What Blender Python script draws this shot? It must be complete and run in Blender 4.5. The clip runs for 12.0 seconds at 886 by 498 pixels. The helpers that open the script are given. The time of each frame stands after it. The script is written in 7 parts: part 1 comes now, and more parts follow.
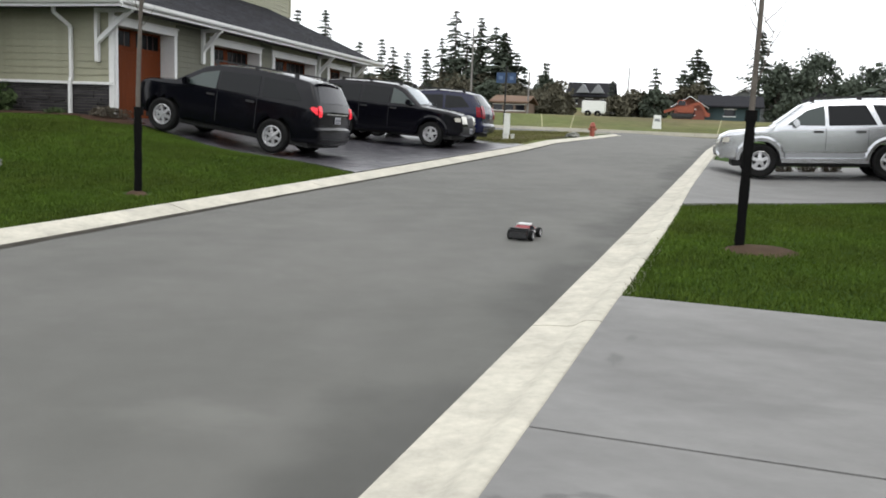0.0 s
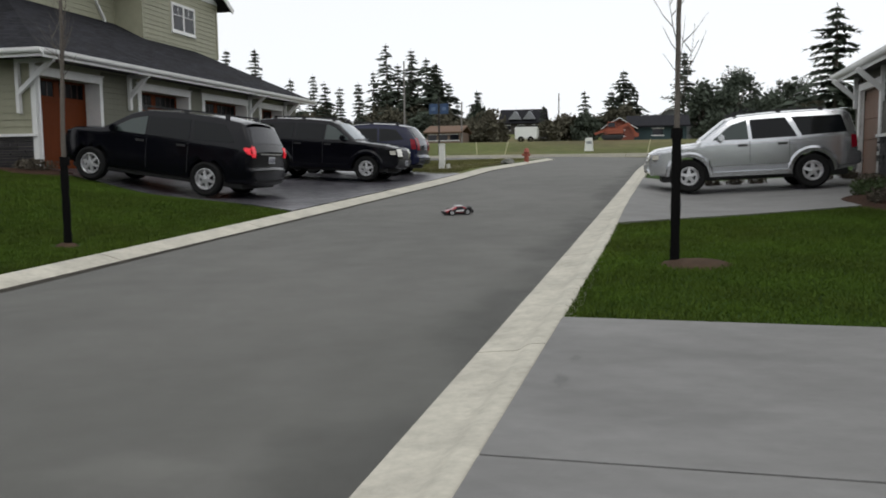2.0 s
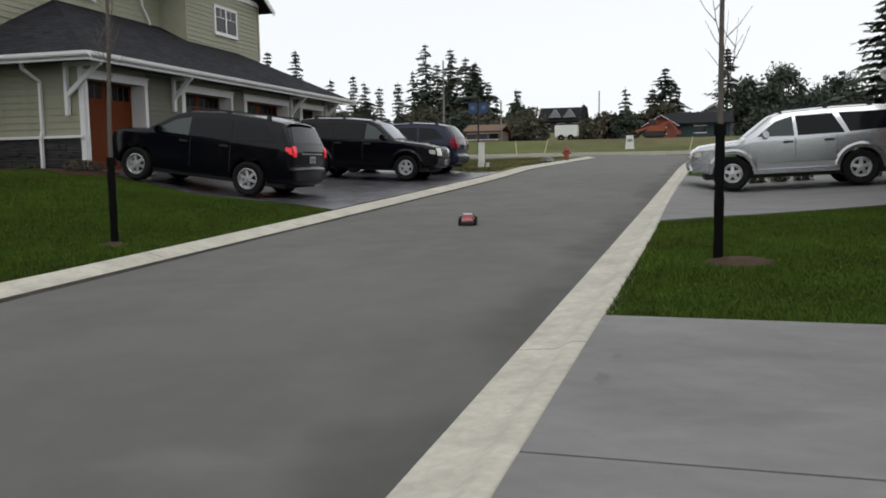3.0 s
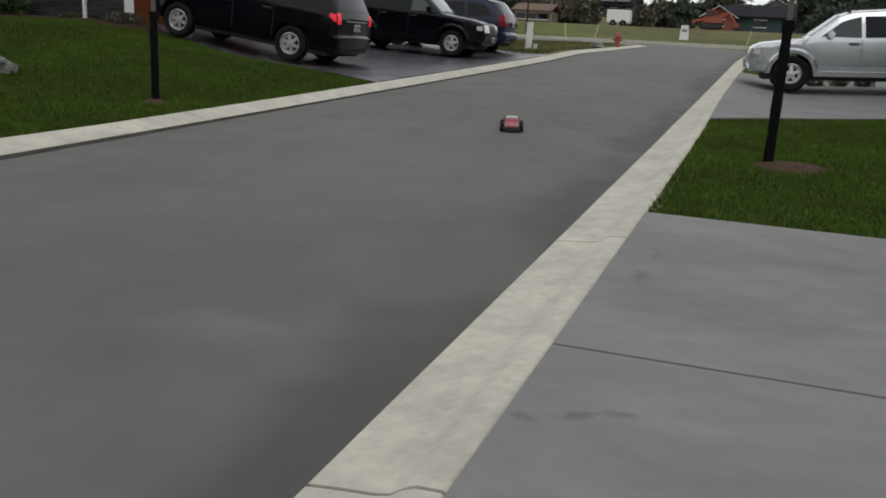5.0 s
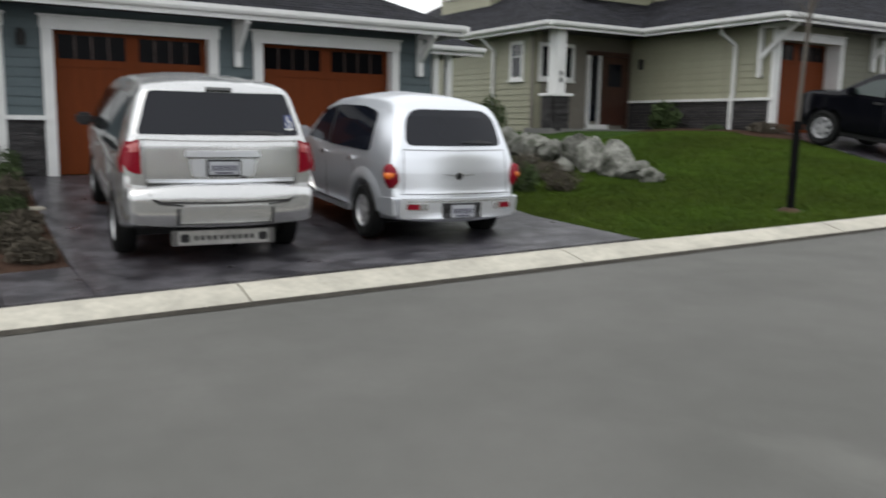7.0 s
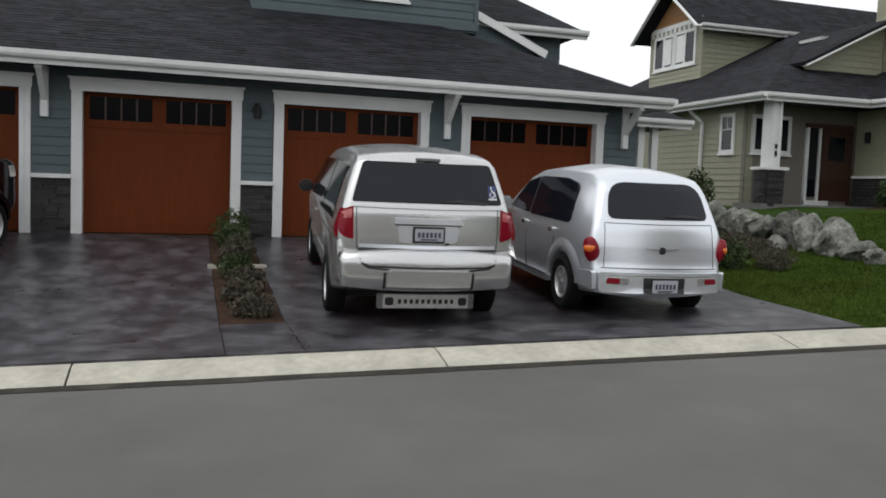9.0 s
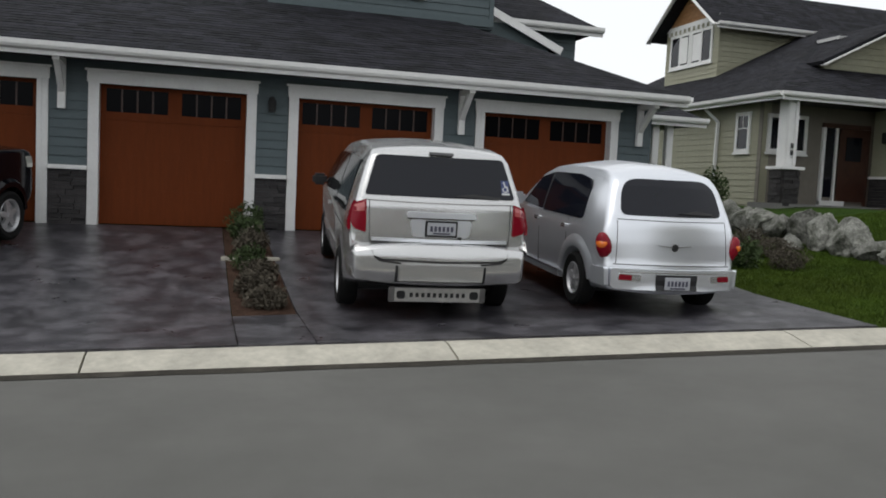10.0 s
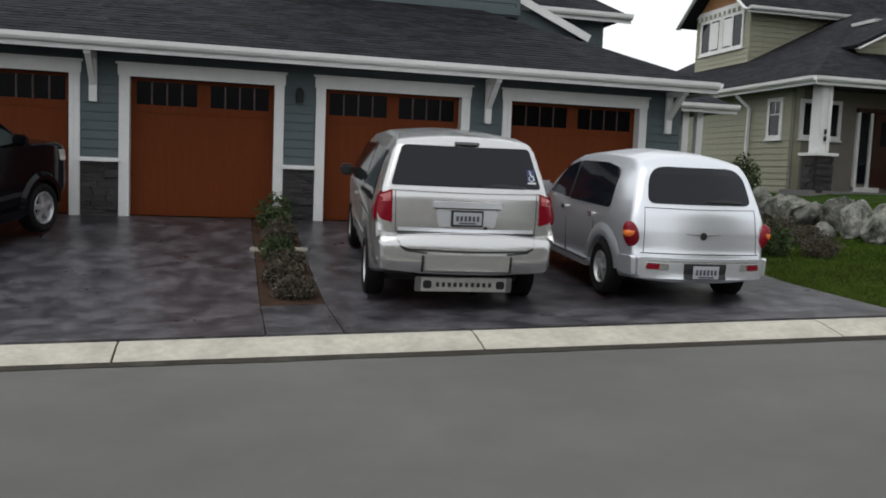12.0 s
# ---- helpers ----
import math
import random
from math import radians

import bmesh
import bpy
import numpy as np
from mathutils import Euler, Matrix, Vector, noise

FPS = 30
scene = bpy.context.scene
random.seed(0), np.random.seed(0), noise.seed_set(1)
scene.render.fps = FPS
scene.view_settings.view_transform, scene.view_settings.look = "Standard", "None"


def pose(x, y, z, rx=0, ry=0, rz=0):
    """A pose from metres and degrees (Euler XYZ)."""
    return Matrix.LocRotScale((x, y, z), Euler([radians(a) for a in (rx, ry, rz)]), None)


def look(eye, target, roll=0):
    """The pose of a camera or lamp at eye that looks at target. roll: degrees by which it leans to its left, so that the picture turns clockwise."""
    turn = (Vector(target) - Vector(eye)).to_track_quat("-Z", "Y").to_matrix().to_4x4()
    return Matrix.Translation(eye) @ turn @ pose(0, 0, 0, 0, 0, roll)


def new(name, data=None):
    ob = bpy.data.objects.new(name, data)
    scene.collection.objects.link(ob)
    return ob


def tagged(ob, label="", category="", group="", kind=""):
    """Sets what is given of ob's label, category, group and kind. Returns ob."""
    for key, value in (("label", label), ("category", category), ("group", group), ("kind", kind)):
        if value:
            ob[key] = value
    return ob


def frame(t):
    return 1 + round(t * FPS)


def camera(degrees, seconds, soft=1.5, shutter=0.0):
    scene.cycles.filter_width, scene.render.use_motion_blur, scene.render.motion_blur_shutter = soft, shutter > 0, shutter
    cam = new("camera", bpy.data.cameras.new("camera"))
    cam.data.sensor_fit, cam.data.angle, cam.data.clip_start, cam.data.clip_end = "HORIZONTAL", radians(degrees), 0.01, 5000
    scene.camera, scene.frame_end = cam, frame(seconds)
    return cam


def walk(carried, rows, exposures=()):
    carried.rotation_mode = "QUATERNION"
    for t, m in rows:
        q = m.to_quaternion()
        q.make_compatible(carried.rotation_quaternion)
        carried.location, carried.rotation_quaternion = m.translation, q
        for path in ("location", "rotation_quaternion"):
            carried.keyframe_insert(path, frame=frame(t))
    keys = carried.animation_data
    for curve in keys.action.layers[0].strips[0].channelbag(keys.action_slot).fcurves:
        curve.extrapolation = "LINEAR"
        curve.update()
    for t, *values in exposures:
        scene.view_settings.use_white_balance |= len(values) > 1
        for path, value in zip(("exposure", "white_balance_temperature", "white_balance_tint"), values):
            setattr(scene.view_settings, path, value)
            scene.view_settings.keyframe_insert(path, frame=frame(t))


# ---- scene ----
cam = camera(56.15, 12.0, 1.8, 0.2)
PATH = [
    (0, (-0.013, -0.025, 1.608), (-0.5698, 1.8749, 1.3277), 2.52),
    (0.5, (-0.004, -0.027, 1.615), (-0.4988, 1.8943, 1.3602), 1.76),
    (1, (0.020, -0.031, 1.606), (-0.3538, 1.9185, 1.3652), 1.05),
    (1.5, (0.047, -0.020, 1.609), (-0.2674, 1.9416, 1.3776), 0.65),
    (2, (0.009, -0.012, 1.605), (-0.4187, 1.9311, 1.4019), -0.64),
    (2.5, (0.003, -0.003, 1.598), (-0.5125, 1.9178, 1.3898), -0.67),
    (3, (0.006, -0.016, 1.593), (-0.5137, 1.9040, 1.3894), -0.97),
    (3.2, (-0.004, -0.019, 1.593), (-0.5547, 1.8922, 1.3870), -1.38),
    (4.8, (-0.059, 0.023, 1.615), (-0.6271, 1.9101, 1.2713), 2.23),
    (5, (-0.072, 0.056, 1.597), (-0.6483, 1.9075, 1.1085), 3.08),
    (5.5, (-0.178, 0.121, 1.643), (-0.8554, 1.9324, 1.1338), 4.34),
    (6, (-0.213, 0.145, 1.608), (-1.1442, 1.8620, 1.1786), 6.75),
    (6.5, (-0.175, 0.115, 1.614), (-1.4334, 1.6146, 1.2043), 3.45),
    (7, (-0.149, 0.090, 1.617), (-1.8481, 1.1032, 1.3245), 0.95),
    (7.5, (-0.164, 0.061, 1.658), (-2.0778, 0.6014, 1.4494), 0.36),
    (9.5, (-0.139, 0.073, 1.616), (-2.0432, 0.6694, 1.4878), 2.40),
    (10, (-0.128, 0.074, 1.602), (-2.0425, 0.6315, 1.4543), 2.74),
    (10.5, (-0.118, 0.094, 1.619), (-2.0412, 0.6252, 1.4797), 2.40),
    (11, (-0.111, 0.096, 1.609), (-2.0356, 0.6167, 1.4575), 2.50),
    (11.5, (-0.128, 0.076, 1.620), (-2.0551, 0.5844, 1.4483), 2.38),
    (12, (-0.110, 0.099, 1.608), (-2.0405, 0.5900, 1.4316), 2.31),
]
walk(cam, [(t, look(eye, target, roll)) for t, eye, target, roll in PATH], [(0, 0.75), (0.5, 0.45), (1, 0.2), (1.5, 0.05), (2.2, 0.0), (3.2, -0.05), (5, -0.17), (5.5, 0.07), (6, 0.27), (6.5, 0.16), (7, 0.46), (7.5, 0.69), (8.4, 0.37), (9.5, 0.09), (10.5, 0.05), (12, 0.13)])

# ---- world and sun: a bright overcast sky ----
world = bpy.data.worlds.new("overcast_sky")
scene.world = world
world.use_nodes = True
wn, wl = world.node_tree.nodes, world.node_tree.links
sky = wn.new("ShaderNodeTexSky")
sky.sky_type, sky.sun_disc, sky.sun_elevation, sky.sun_rotation = "NISHITA", False, radians(48), radians(200)
grey = wn.new("ShaderNodeHueSaturation")
grey.inputs["Saturation"].default_value = 0.12
wl.new(sky.outputs[0], grey.inputs["Color"])
cloud = wn.new("ShaderNodeMix")
cloud.data_type = "RGBA"
cloud.inputs["Factor"].default_value = 0.75
cloud.inputs["B"].default_value = (9.3, 9.6, 9.9, 1)
wl.new(grey.outputs[0], cloud.inputs["A"])
wn["Background"].inputs["Strength"].default_value = 0.115
wl.new(cloud.outputs["Result"], wn["Background"].inputs["Color"])
sun = new("sun", bpy.data.lights.new("sun", "SUN"))
sun.data.energy, sun.data.angle, sun.data.color = 0.7, radians(40), (1, 0.97, 0.93)
sun.matrix_world = look((0, 0, 30), (-8, 16, 0))

# ---- materials ----
MATS = {}


def mat(name, colour, rough=0.6, metal=0.0, scale=8.0, vary=0.18, bump=0.0, bump_scale=None, fine=None, spec=None, coat=0.0, random_piece=0.0, stretch=None, second=None, second_scale=1.2, second_amount=0.5):
    """A painted, stained or mineral surface: base colour varied at two scales, relief and gloss."""
    if name in MATS:
        return MATS[name]
    m = bpy.data.materials.new(name)
    m.use_nodes = True
    n, l = m.node_tree.nodes, m.node_tree.links
    b = n["Principled BSDF"]
    b.inputs["Roughness"].default_value, b.inputs["Metallic"].default_value = rough, metal
    if spec is not None:
        b.inputs["Specular IOR Level"].default_value = spec
    b.inputs["Coat Weight"].default_value = coat
    b.inputs["Coat Roughness"].default_value = 0.04
    co = n.new("ShaderNodeTexCoord").outputs["Object"]
    if stretch:
        mp = n.new("ShaderNodeMapping")
        mp.inputs["Scale"].default_value = stretch
        l.new(co, mp.inputs[0])
        co = mp.outputs[0]

    def noise_at(sc, detail=6.0):
        t = n.new("ShaderNodeTexNoise")
        t.inputs["Scale"].default_value, t.inputs["Detail"].default_value, t.inputs["Roughness"].default_value = sc, detail, 0.62
        l.new(co, t.inputs["Vector"])
        return t.outputs["Fac"]

    def ramp(src, lo, hi, a=0.3, c=0.7):
        r = n.new("ShaderNodeMapRange")
        r.inputs["From Min"].default_value, r.inputs["From Max"].default_value = a, c
        r.inputs["To Min"].default_value, r.inputs["To Max"].default_value = lo, hi
        l.new(src, r.inputs["Value"])
        return r.outputs[0]

    def times_(colour_socket, factor):
        x = n.new("ShaderNodeMix")
        x.data_type, x.blend_type = "RGBA", "MULTIPLY"
        x.inputs["Factor"].default_value = 1
        l.new(colour_socket, x.inputs["A"])
        l.new(factor, x.inputs["B"])
        return x.outputs["Result"]

    base = n.new("ShaderNodeRGB")
    base.outputs[0].default_value = (*colour, 1)
    out = base.outputs[0]
    if second:
        x = n.new("ShaderNodeMix")
        x.data_type = "RGBA"
        l.new(ramp(noise_at(second_scale, 8), 0, second_amount, 0.42, 0.62), x.inputs["Factor"])
        l.new(out, x.inputs["A"])
        x.inputs["B"].default_value = (*second, 1)
        out = x.outputs["Result"]
    if vary:
        out = times_(out, ramp(noise_at(scale), 1 - vary, 1 + vary * 0.6))
        out = times_(out, ramp(noise_at(fine or scale * 9, 3), 1 - vary * 0.8, 1 + vary * 0.5))
    if random_piece:
        info = n.new("ShaderNodeObjectInfo")
        out = times_(out, ramp(info.outputs["Random"], 1 - random_piece, 1 + random_piece, 0, 1))
    l.new(out, b.inputs["Base Color"])
    if vary:
        l.new(ramp(noise_at(scale * 2.3), max(rough - 0.08, 0.02), min(rough + 0.08, 1)), b.inputs["Roughness"])
    if bump:
        k = n.new("ShaderNodeBump")
        k.inputs["Strength"].default_value, k.inputs["Distance"].default_value = 1.0, bump
        l.new(noise_at(bump_scale or scale * 6, 8), k.inputs["Height"])
        l.new(k.outputs[0], b.inputs["Normal"])
    MATS[name] = m
    return m


def glow(name, colour, strength):
    m = mat(name, colour, 0.2, vary=0)
    b = m.node_tree.nodes["Principled BSDF"]
    b.inputs["Emission Color"].default_value, b.inputs["Emission Strength"].default_value = (*colour, 1), strength
    return m


ASPHALT = mat("asphalt", (0.100, 0.099, 0.090), 0.85, scale=0.9, vary=0.10, bump=0.004, bump_scale=160, fine=190, second=(0.122, 0.120, 0.110), second_scale=0.35, second_amount=0.8)


def kerb_stains(m):
    """Old drip marks on the asphalt, ragged, along the kerb on the right."""
    n, l = m.node_tree.nodes, m.node_tree.links
    sep = n.new("ShaderNodeSeparateXYZ")
    l.new(n.new("ShaderNodeTexCoord").outputs["Object"], sep.inputs[0])

    def math_(op, a, c):
        k = n.new("ShaderNodeMath")
        k.operation = op
        for s, v in ((0, a), (1, c)):
            if isinstance(v, (int, float)):
                k.inputs[s].default_value = v
            else:
                l.new(v, k.inputs[s])
        return k.outputs[0]

    off = math_("SUBTRACT", math_("SUBTRACT", math_("MULTIPLY", sep.outputs["Y"], 0.0600), 1.395), sep.outputs["X"])
    t = n.new("ShaderNodeTexNoise")
    t.inputs["Scale"].default_value, t.inputs["Detail"].default_value = 0.9, 5
    l.new(n.new("ShaderNodeTexCoord").outputs["Object"], t.inputs["Vector"])
    reach = math_("ADD", off, math_("MULTIPLY", math_("SUBTRACT", t.outputs["Fac"], 0.5), -2.2))
    r = n.new("ShaderNodeMapRange")
    r.interpolation_type = "SMOOTHSTEP"
    r.inputs["From Min"].default_value, r.inputs["From Max"].default_value = -0.05, 0.55
    r.inputs["To Min"].default_value, r.inputs["To Max"].default_value = 0.62, 1.0
    l.new(reach, r.inputs["Value"])
    x = n.new("ShaderNodeMix")
    x.data_type, x.blend_type = "RGBA", "MULTIPLY"
    x.inputs["Factor"].default_value = 1
    base = n["Principled BSDF"].inputs["Base Color"]
    l.new(base.links[0].from_socket, x.inputs["A"])
    l.new(r.outputs[0], x.inputs["B"])
    l.new(x.outputs["Result"], base)


kerb_stains(ASPHALT)


def smear(m, cx, cy, rx, ry, gain, cz=0.14, turn=9):
    """A ragged smear on a slab: dried cement (gain over 1) or an oil mark (under 1)."""
    n, l = m.node_tree.nodes, m.node_tree.links
    mp = n.new("ShaderNodeMapping")
    mp.vector_type = "TEXTURE"
    mp.inputs["Location"].default_value, mp.inputs["Scale"].default_value = (cx, cy, cz), (rx, ry, 1)
    mp.inputs["Rotation"].default_value = (0, 0, radians(turn))
    l.new(n.new("ShaderNodeTexCoord").outputs["Object"], mp.inputs["Vector"])
    length = n.new("ShaderNodeVectorMath")
    length.operation = "LENGTH"
    l.new(mp.outputs[0], length.inputs[0])
    t = n.new("ShaderNodeTexNoise")
    t.inputs["Scale"].default_value, t.inputs["Detail"].default_value = 1.4, 6
    l.new(mp.outputs[0], t.inputs["Vector"])
    add = n.new("ShaderNodeMath")
    add.operation = "MULTIPLY_ADD"
    add.inputs[1].default_value = 1.5
    l.new(t.outputs["Fac"], add.inputs[0])
    l.new(length.outputs["Value"], add.inputs[2])
    r = n.new("ShaderNodeMapRange")
    r.interpolation_type = "SMOOTHSTEP"
    r.inputs["From Min"].default_value, r.inputs["From Max"].default_value = 1.05, 1.75
    r.inputs["To Min"].default_value, r.inputs["To Max"].default_value = gain, 1.0
    l.new(add.outputs[0], r.inputs["Value"])
    x = n.new("ShaderNodeMix")
    x.data_type, x.blend_type = "RGBA", "MULTIPLY"
    x.inputs["Factor"].default_value = 1
    base = n["Principled BSDF"].inputs["Base Color"]
    l.new(base.links[0].from_socket, x.inputs["A"])
    l.new(r.outputs[0], x.inputs["B"])
    l.new(x.outputs["Result"], base)


smear(ASPHALT, -2.35, 3.48, 0.55, 0.27, 1.2)
KERB = mat("kerb_concrete", (0.475, 0.45, 0.38), 0.85, scale=1.7, vary=0.15, bump=0.0014, bump_scale=60, fine=14, second=(0.33, 0.31, 0.265), second_scale=3.6, second_amount=0.45)
CONCRETE = mat("driveway_concrete", (0.178, 0.175, 0.170), 0.8, scale=1.3, vary=0.10, bump=0.002, bump_scale=90, fine=7, stretch=(0.7, 1.2, 1), second=(0.125, 0.123, 0.119), second_scale=0.9, second_amount=0.42)
for cx, cy, rx, ry, gain, turn in ((-0.42, 3.05, 0.10, 0.05, 0.68, 30), (-0.28, 3.12, 0.12, 0.04, 0.74, 10), (-0.62, 2.96, 0.09, 0.04, 0.74, -20), (-0.36, 4.95, 0.07, 0.16, 0.74, 5), (-0.30, 5.45, 0.05, 0.12, 0.8, -5), (0.5, 4.4, 0.5, 0.14, 0.88, 15), (0.9, 5.6, 0.7, 0.2, 0.9, -8)):
    smear(CONCRETE, cx, cy, rx, ry, gain, 0.28, turn)
STAMPED = mat("stamped_concrete", (0.032, 0.030, 0.036), 0.34, scale=1.1, vary=0.38, bump=0.005, bump_scale=9, fine=13, second=(0.175, 0.168, 0.185), second_scale=3.0, second_amount=0.52)
GRASS = mat("lawn_grass", (0.028, 0.058, 0.007), 0.9, scale=0.8, vary=0.3, bump=0.02, bump_scale=60, spec=0.1)
FIELD = mat("field_grass", (0.105, 0.12, 0.04), 0.95, scale=0.12, vary=0.3, bump=0.05, bump_scale=8, spec=0.1, second=(0.15, 0.12, 0.07), second_scale=0.07, second_amount=0.8)
DIRT = mat("bare_soil", (0.075, 0.05, 0.034), 0.95, scale=5, vary=0.35, bump=0.02, bump_scale=40, spec=0.1)
SHINGLE = mat("roof_shingle", (0.011, 0.011, 0.014), 0.9, scale=3, vary=0.3, bump=0.004, bump_scale=90, random_piece=0.25, spec=0.25)
WHITE = mat("white_trim_paint", (0.72, 0.72, 0.71), 0.45, scale=3, vary=0.06, bump=0.0006, bump_scale=120)
TAN = mat("tan_siding", (0.29, 0.285, 0.205), 0.6, scale=4, vary=0.08, bump=0.0012, bump_scale=50, random_piece=0.03)
TEAL = mat("blue_grey_siding", (0.068, 0.093, 0.102), 0.6, scale=4, vary=0.08, bump=0.0012, bump_scale=50, random_piece=0.04)
GREYGREEN = mat("olive_siding", (0.12, 0.12, 0.085), 0.6, scale=4, vary=0.08, bump=0.0012, bump_scale=50, random_piece=0.04)
CEDAR = mat("stained_cedar_door", (0.132, 0.031, 0.008), 0.65, spec=0.12, scale=2.4, vary=0.12, bump=0.001, bump_scale=30, stretch=(1, 6, 0.7))
UMBER = mat("dark_umber_siding", (0.058, 0.052, 0.040), 0.65, scale=4, vary=0.1, bump=0.0012, bump_scale=50, random_piece=0.05)
DULLDOOR = mat("faded_brown_door", (0.15, 0.075, 0.042), 0.6, scale=2.4, vary=0.15, bump=0.001, bump_scale=30, stretch=(6, 6, 0.7))
CEDAR_SHINGLE = mat("cedar_shingle", (0.30, 0.15, 0.06), 0.7, scale=6, vary=0.25)
DARKDOOR = mat("dark_stained_door", (0.055, 0.022, 0.014), 0.35, scale=3, vary=0.25)
STONE = mat("ledge_stone", (0.034, 0.031, 0.032), 0.75, scale=5, vary=0.35, bump=0.008, bump_scale=22, random_piece=0.45)
ROCK = mat("boulder_granite", (0.30, 0.30, 0.27), 0.9, scale=5, vary=0.5, bump=0.05, bump_scale=10, fine=30, second=(0.045, 0.05, 0.035), second_scale=3.2, second_amount=0.9, spec=0.2, random_piece=0.2)
# Near black: the shade under the eaves is put into the soffit colour.
SOFFIT = mat("shaded_soffit", (0.028, 0.028, 0.03), 0.7, vary=0.05)
GLASS_DARK = mat("window_glass", (0.007, 0.008, 0.013), 0.05, vary=0, spec=0.32)
GLASS_SIDE = mat("tinted_side_glass", (0.006, 0.007, 0.008), 0.05, vary=0, spec=0.2)
GLASS_FRONT = mat("light_side_glass", (0.045, 0.058, 0.055), 0.05, vary=0, spec=0.4)
GLASS_DOOR = mat("garage_light_glass", (0.004, 0.004, 0.005), 0.15, vary=0, spec=0.05)
CURTAIN = mat("window_blind", (0.5, 0.5, 0.5), 0.5, vary=0.05)
RUBBER = mat("tyre_rubber", (0.010, 0.010, 0.010), 0.8, scale=30, vary=0.2, spec=0.15)
ALLOY = mat("alloy_wheel", (0.50, 0.50, 0.51), 0.32, 0.55, scale=30, vary=0.1)
DARKMETAL = mat("dark_wheel_well", (0.012, 0.012, 0.012), 0.8, vary=0)
CHROME = mat("chrome", (0.75, 0.75, 0.76), 0.15, 1.0, vary=0)
BLACKPAINT = mat("black_car_paint", (0.003, 0.003, 0.005), 0.14, 0.0, vary=0, coat=0.1, spec=0.2)
BLUEPAINT = mat("navy_car_paint", (0.005, 0.007, 0.028), 0.2, 0.0, vary=0, coat=0.15, spec=0.3)
SILVER = mat("silver_car_paint", (0.76, 0.78, 0.82), 0.29, 0.8, vary=0, coat=0.4)
CHAMPAGNE = mat("light_silver_car_paint", (0.60, 0.60, 0.595), 0.26, 0.84, vary=0, coat=0.4)
TRIMBLACK = mat("black_plastic_trim", (0.015, 0.015, 0.016), 0.55, vary=0.05)
LAMP_RED = mat("red_lamp_lens", (0.19, 0.003, 0.012), 0.25, vary=0, spec=0.25)
LAMP_AMBER = mat("amber_lamp_lens", (0.75, 0.17, 0.02), 0.12, vary=0, coat=0.6)
LAMP_LIT = glow("lit_brake_lamp", (0.7, 0.02, 0.035), 0.35)
LAMP_CLEAR = mat("clear_lamp_lens", (0.62, 0.60, 0.53), 0.1, 0.3, vary=0, coat=0.6)
PLATE = mat("number_plate", (0.42, 0.43, 0.46), 0.4, vary=0.03)
BAR = mat("plate_writing", (0.06, 0.06, 0.09), 0.5, vary=0)
BARK = mat("young_bark", (0.11, 0.095, 0.08), 0.9, scale=12, vary=0.3, bump=0.004, bump_scale=60)
WRAP = mat("black_tree_wrap", (0.004, 0.004, 0.004), 0.85, scale=20, vary=0.2, bump=0.003, bump_scale=50, spec=0.1)
NEEDLE = mat("conifer_needles", (0.072, 0.088, 0.066), 0.9, scale=0.6, vary=0.35, spec=0.15)
SCRUB = mat("bare_brush", (0.10, 0.094, 0.068), 0.95, scale=0.7, vary=0.3, spec=0.1)
SHRUB = mat("shrub_leaves", (0.05, 0.075, 0.028), 0.8, scale=5, vary=0.35, spec=0.2)
HEATHER = mat("dry_heather", (0.095, 0.083, 0.064), 0.9, scale=6, vary=0.35, spec=0.1)
MULCH = mat("bark_mulch", (0.062, 0.036, 0.025), 0.95, scale=14, vary=0.45, bump=0.02, bump_scale=60, spec=0.1)

# ---- mesh helpers ----


def part(name, bm, material, parent=None, label="", smooth=False):
    me = bpy.data.meshes.new(name)
    bm.to_mesh(me)
    bm.free()
    me.materials.append(material)
    if smooth:
        me.polygons.foreach_set("use_smooth", [True] * len(me.polygons))
        me.set_sharp_from_angle(angle=radians(38))
    ob = new(name, me)
    ob.parent = parent
    if label:
        ob["label"] = label
    return ob


def thing(name, m, label, category, group="", kind=""):
    ob = new(name)
    ob.matrix_basis = m
    return tagged(ob, label, category, group, kind)


def box(x0, y0, z0, x1, y1, z1, bevel=0.0, bm=None):
    out = bm or bmesh.new()
    m = Matrix.Translation(((x0 + x1) / 2, (y0 + y1) / 2, (z0 + z1) / 2)) @ Matrix.Diagonal((abs(x1 - x0), abs(y1 - y0), abs(z1 - z0), 1))
    r = bmesh.ops.create_cube(out, size=1, matrix=m)
    if bevel:
        es = list({e for v in r["verts"] for e in v.link_edges})
        bmesh.ops.bevel(out, geom=es, offset=bevel, segments=2, affect="EDGES")
    return out


def prism(points, lo, hi, axis="x", bm=None):
    """A polygon of (a, b) pairs pushed along an axis: x: (y, z); y: (x, z); z: (x, y)."""
    out = bm or bmesh.new()
    put = {"x": lambda a, b, c: (c, a, b), "y": lambda a, b, c: (a, c, b), "z": lambda a, b, c: (a, b, c)}[axis]
    low = [out.verts.new(put(a, b, lo)) for a, b in points]
    high = [out.verts.new(put(a, b, hi)) for a, b in points]
    k = len(points)
    out.faces.new(low)
    out.faces.new(high[::-1])
    for i in range(k):
        out.faces.new((low[i], low[(i + 1) % k], high[(i + 1) % k], high[i]))
    bmesh.ops.recalc_face_normals(out, faces=out.faces)
    return out


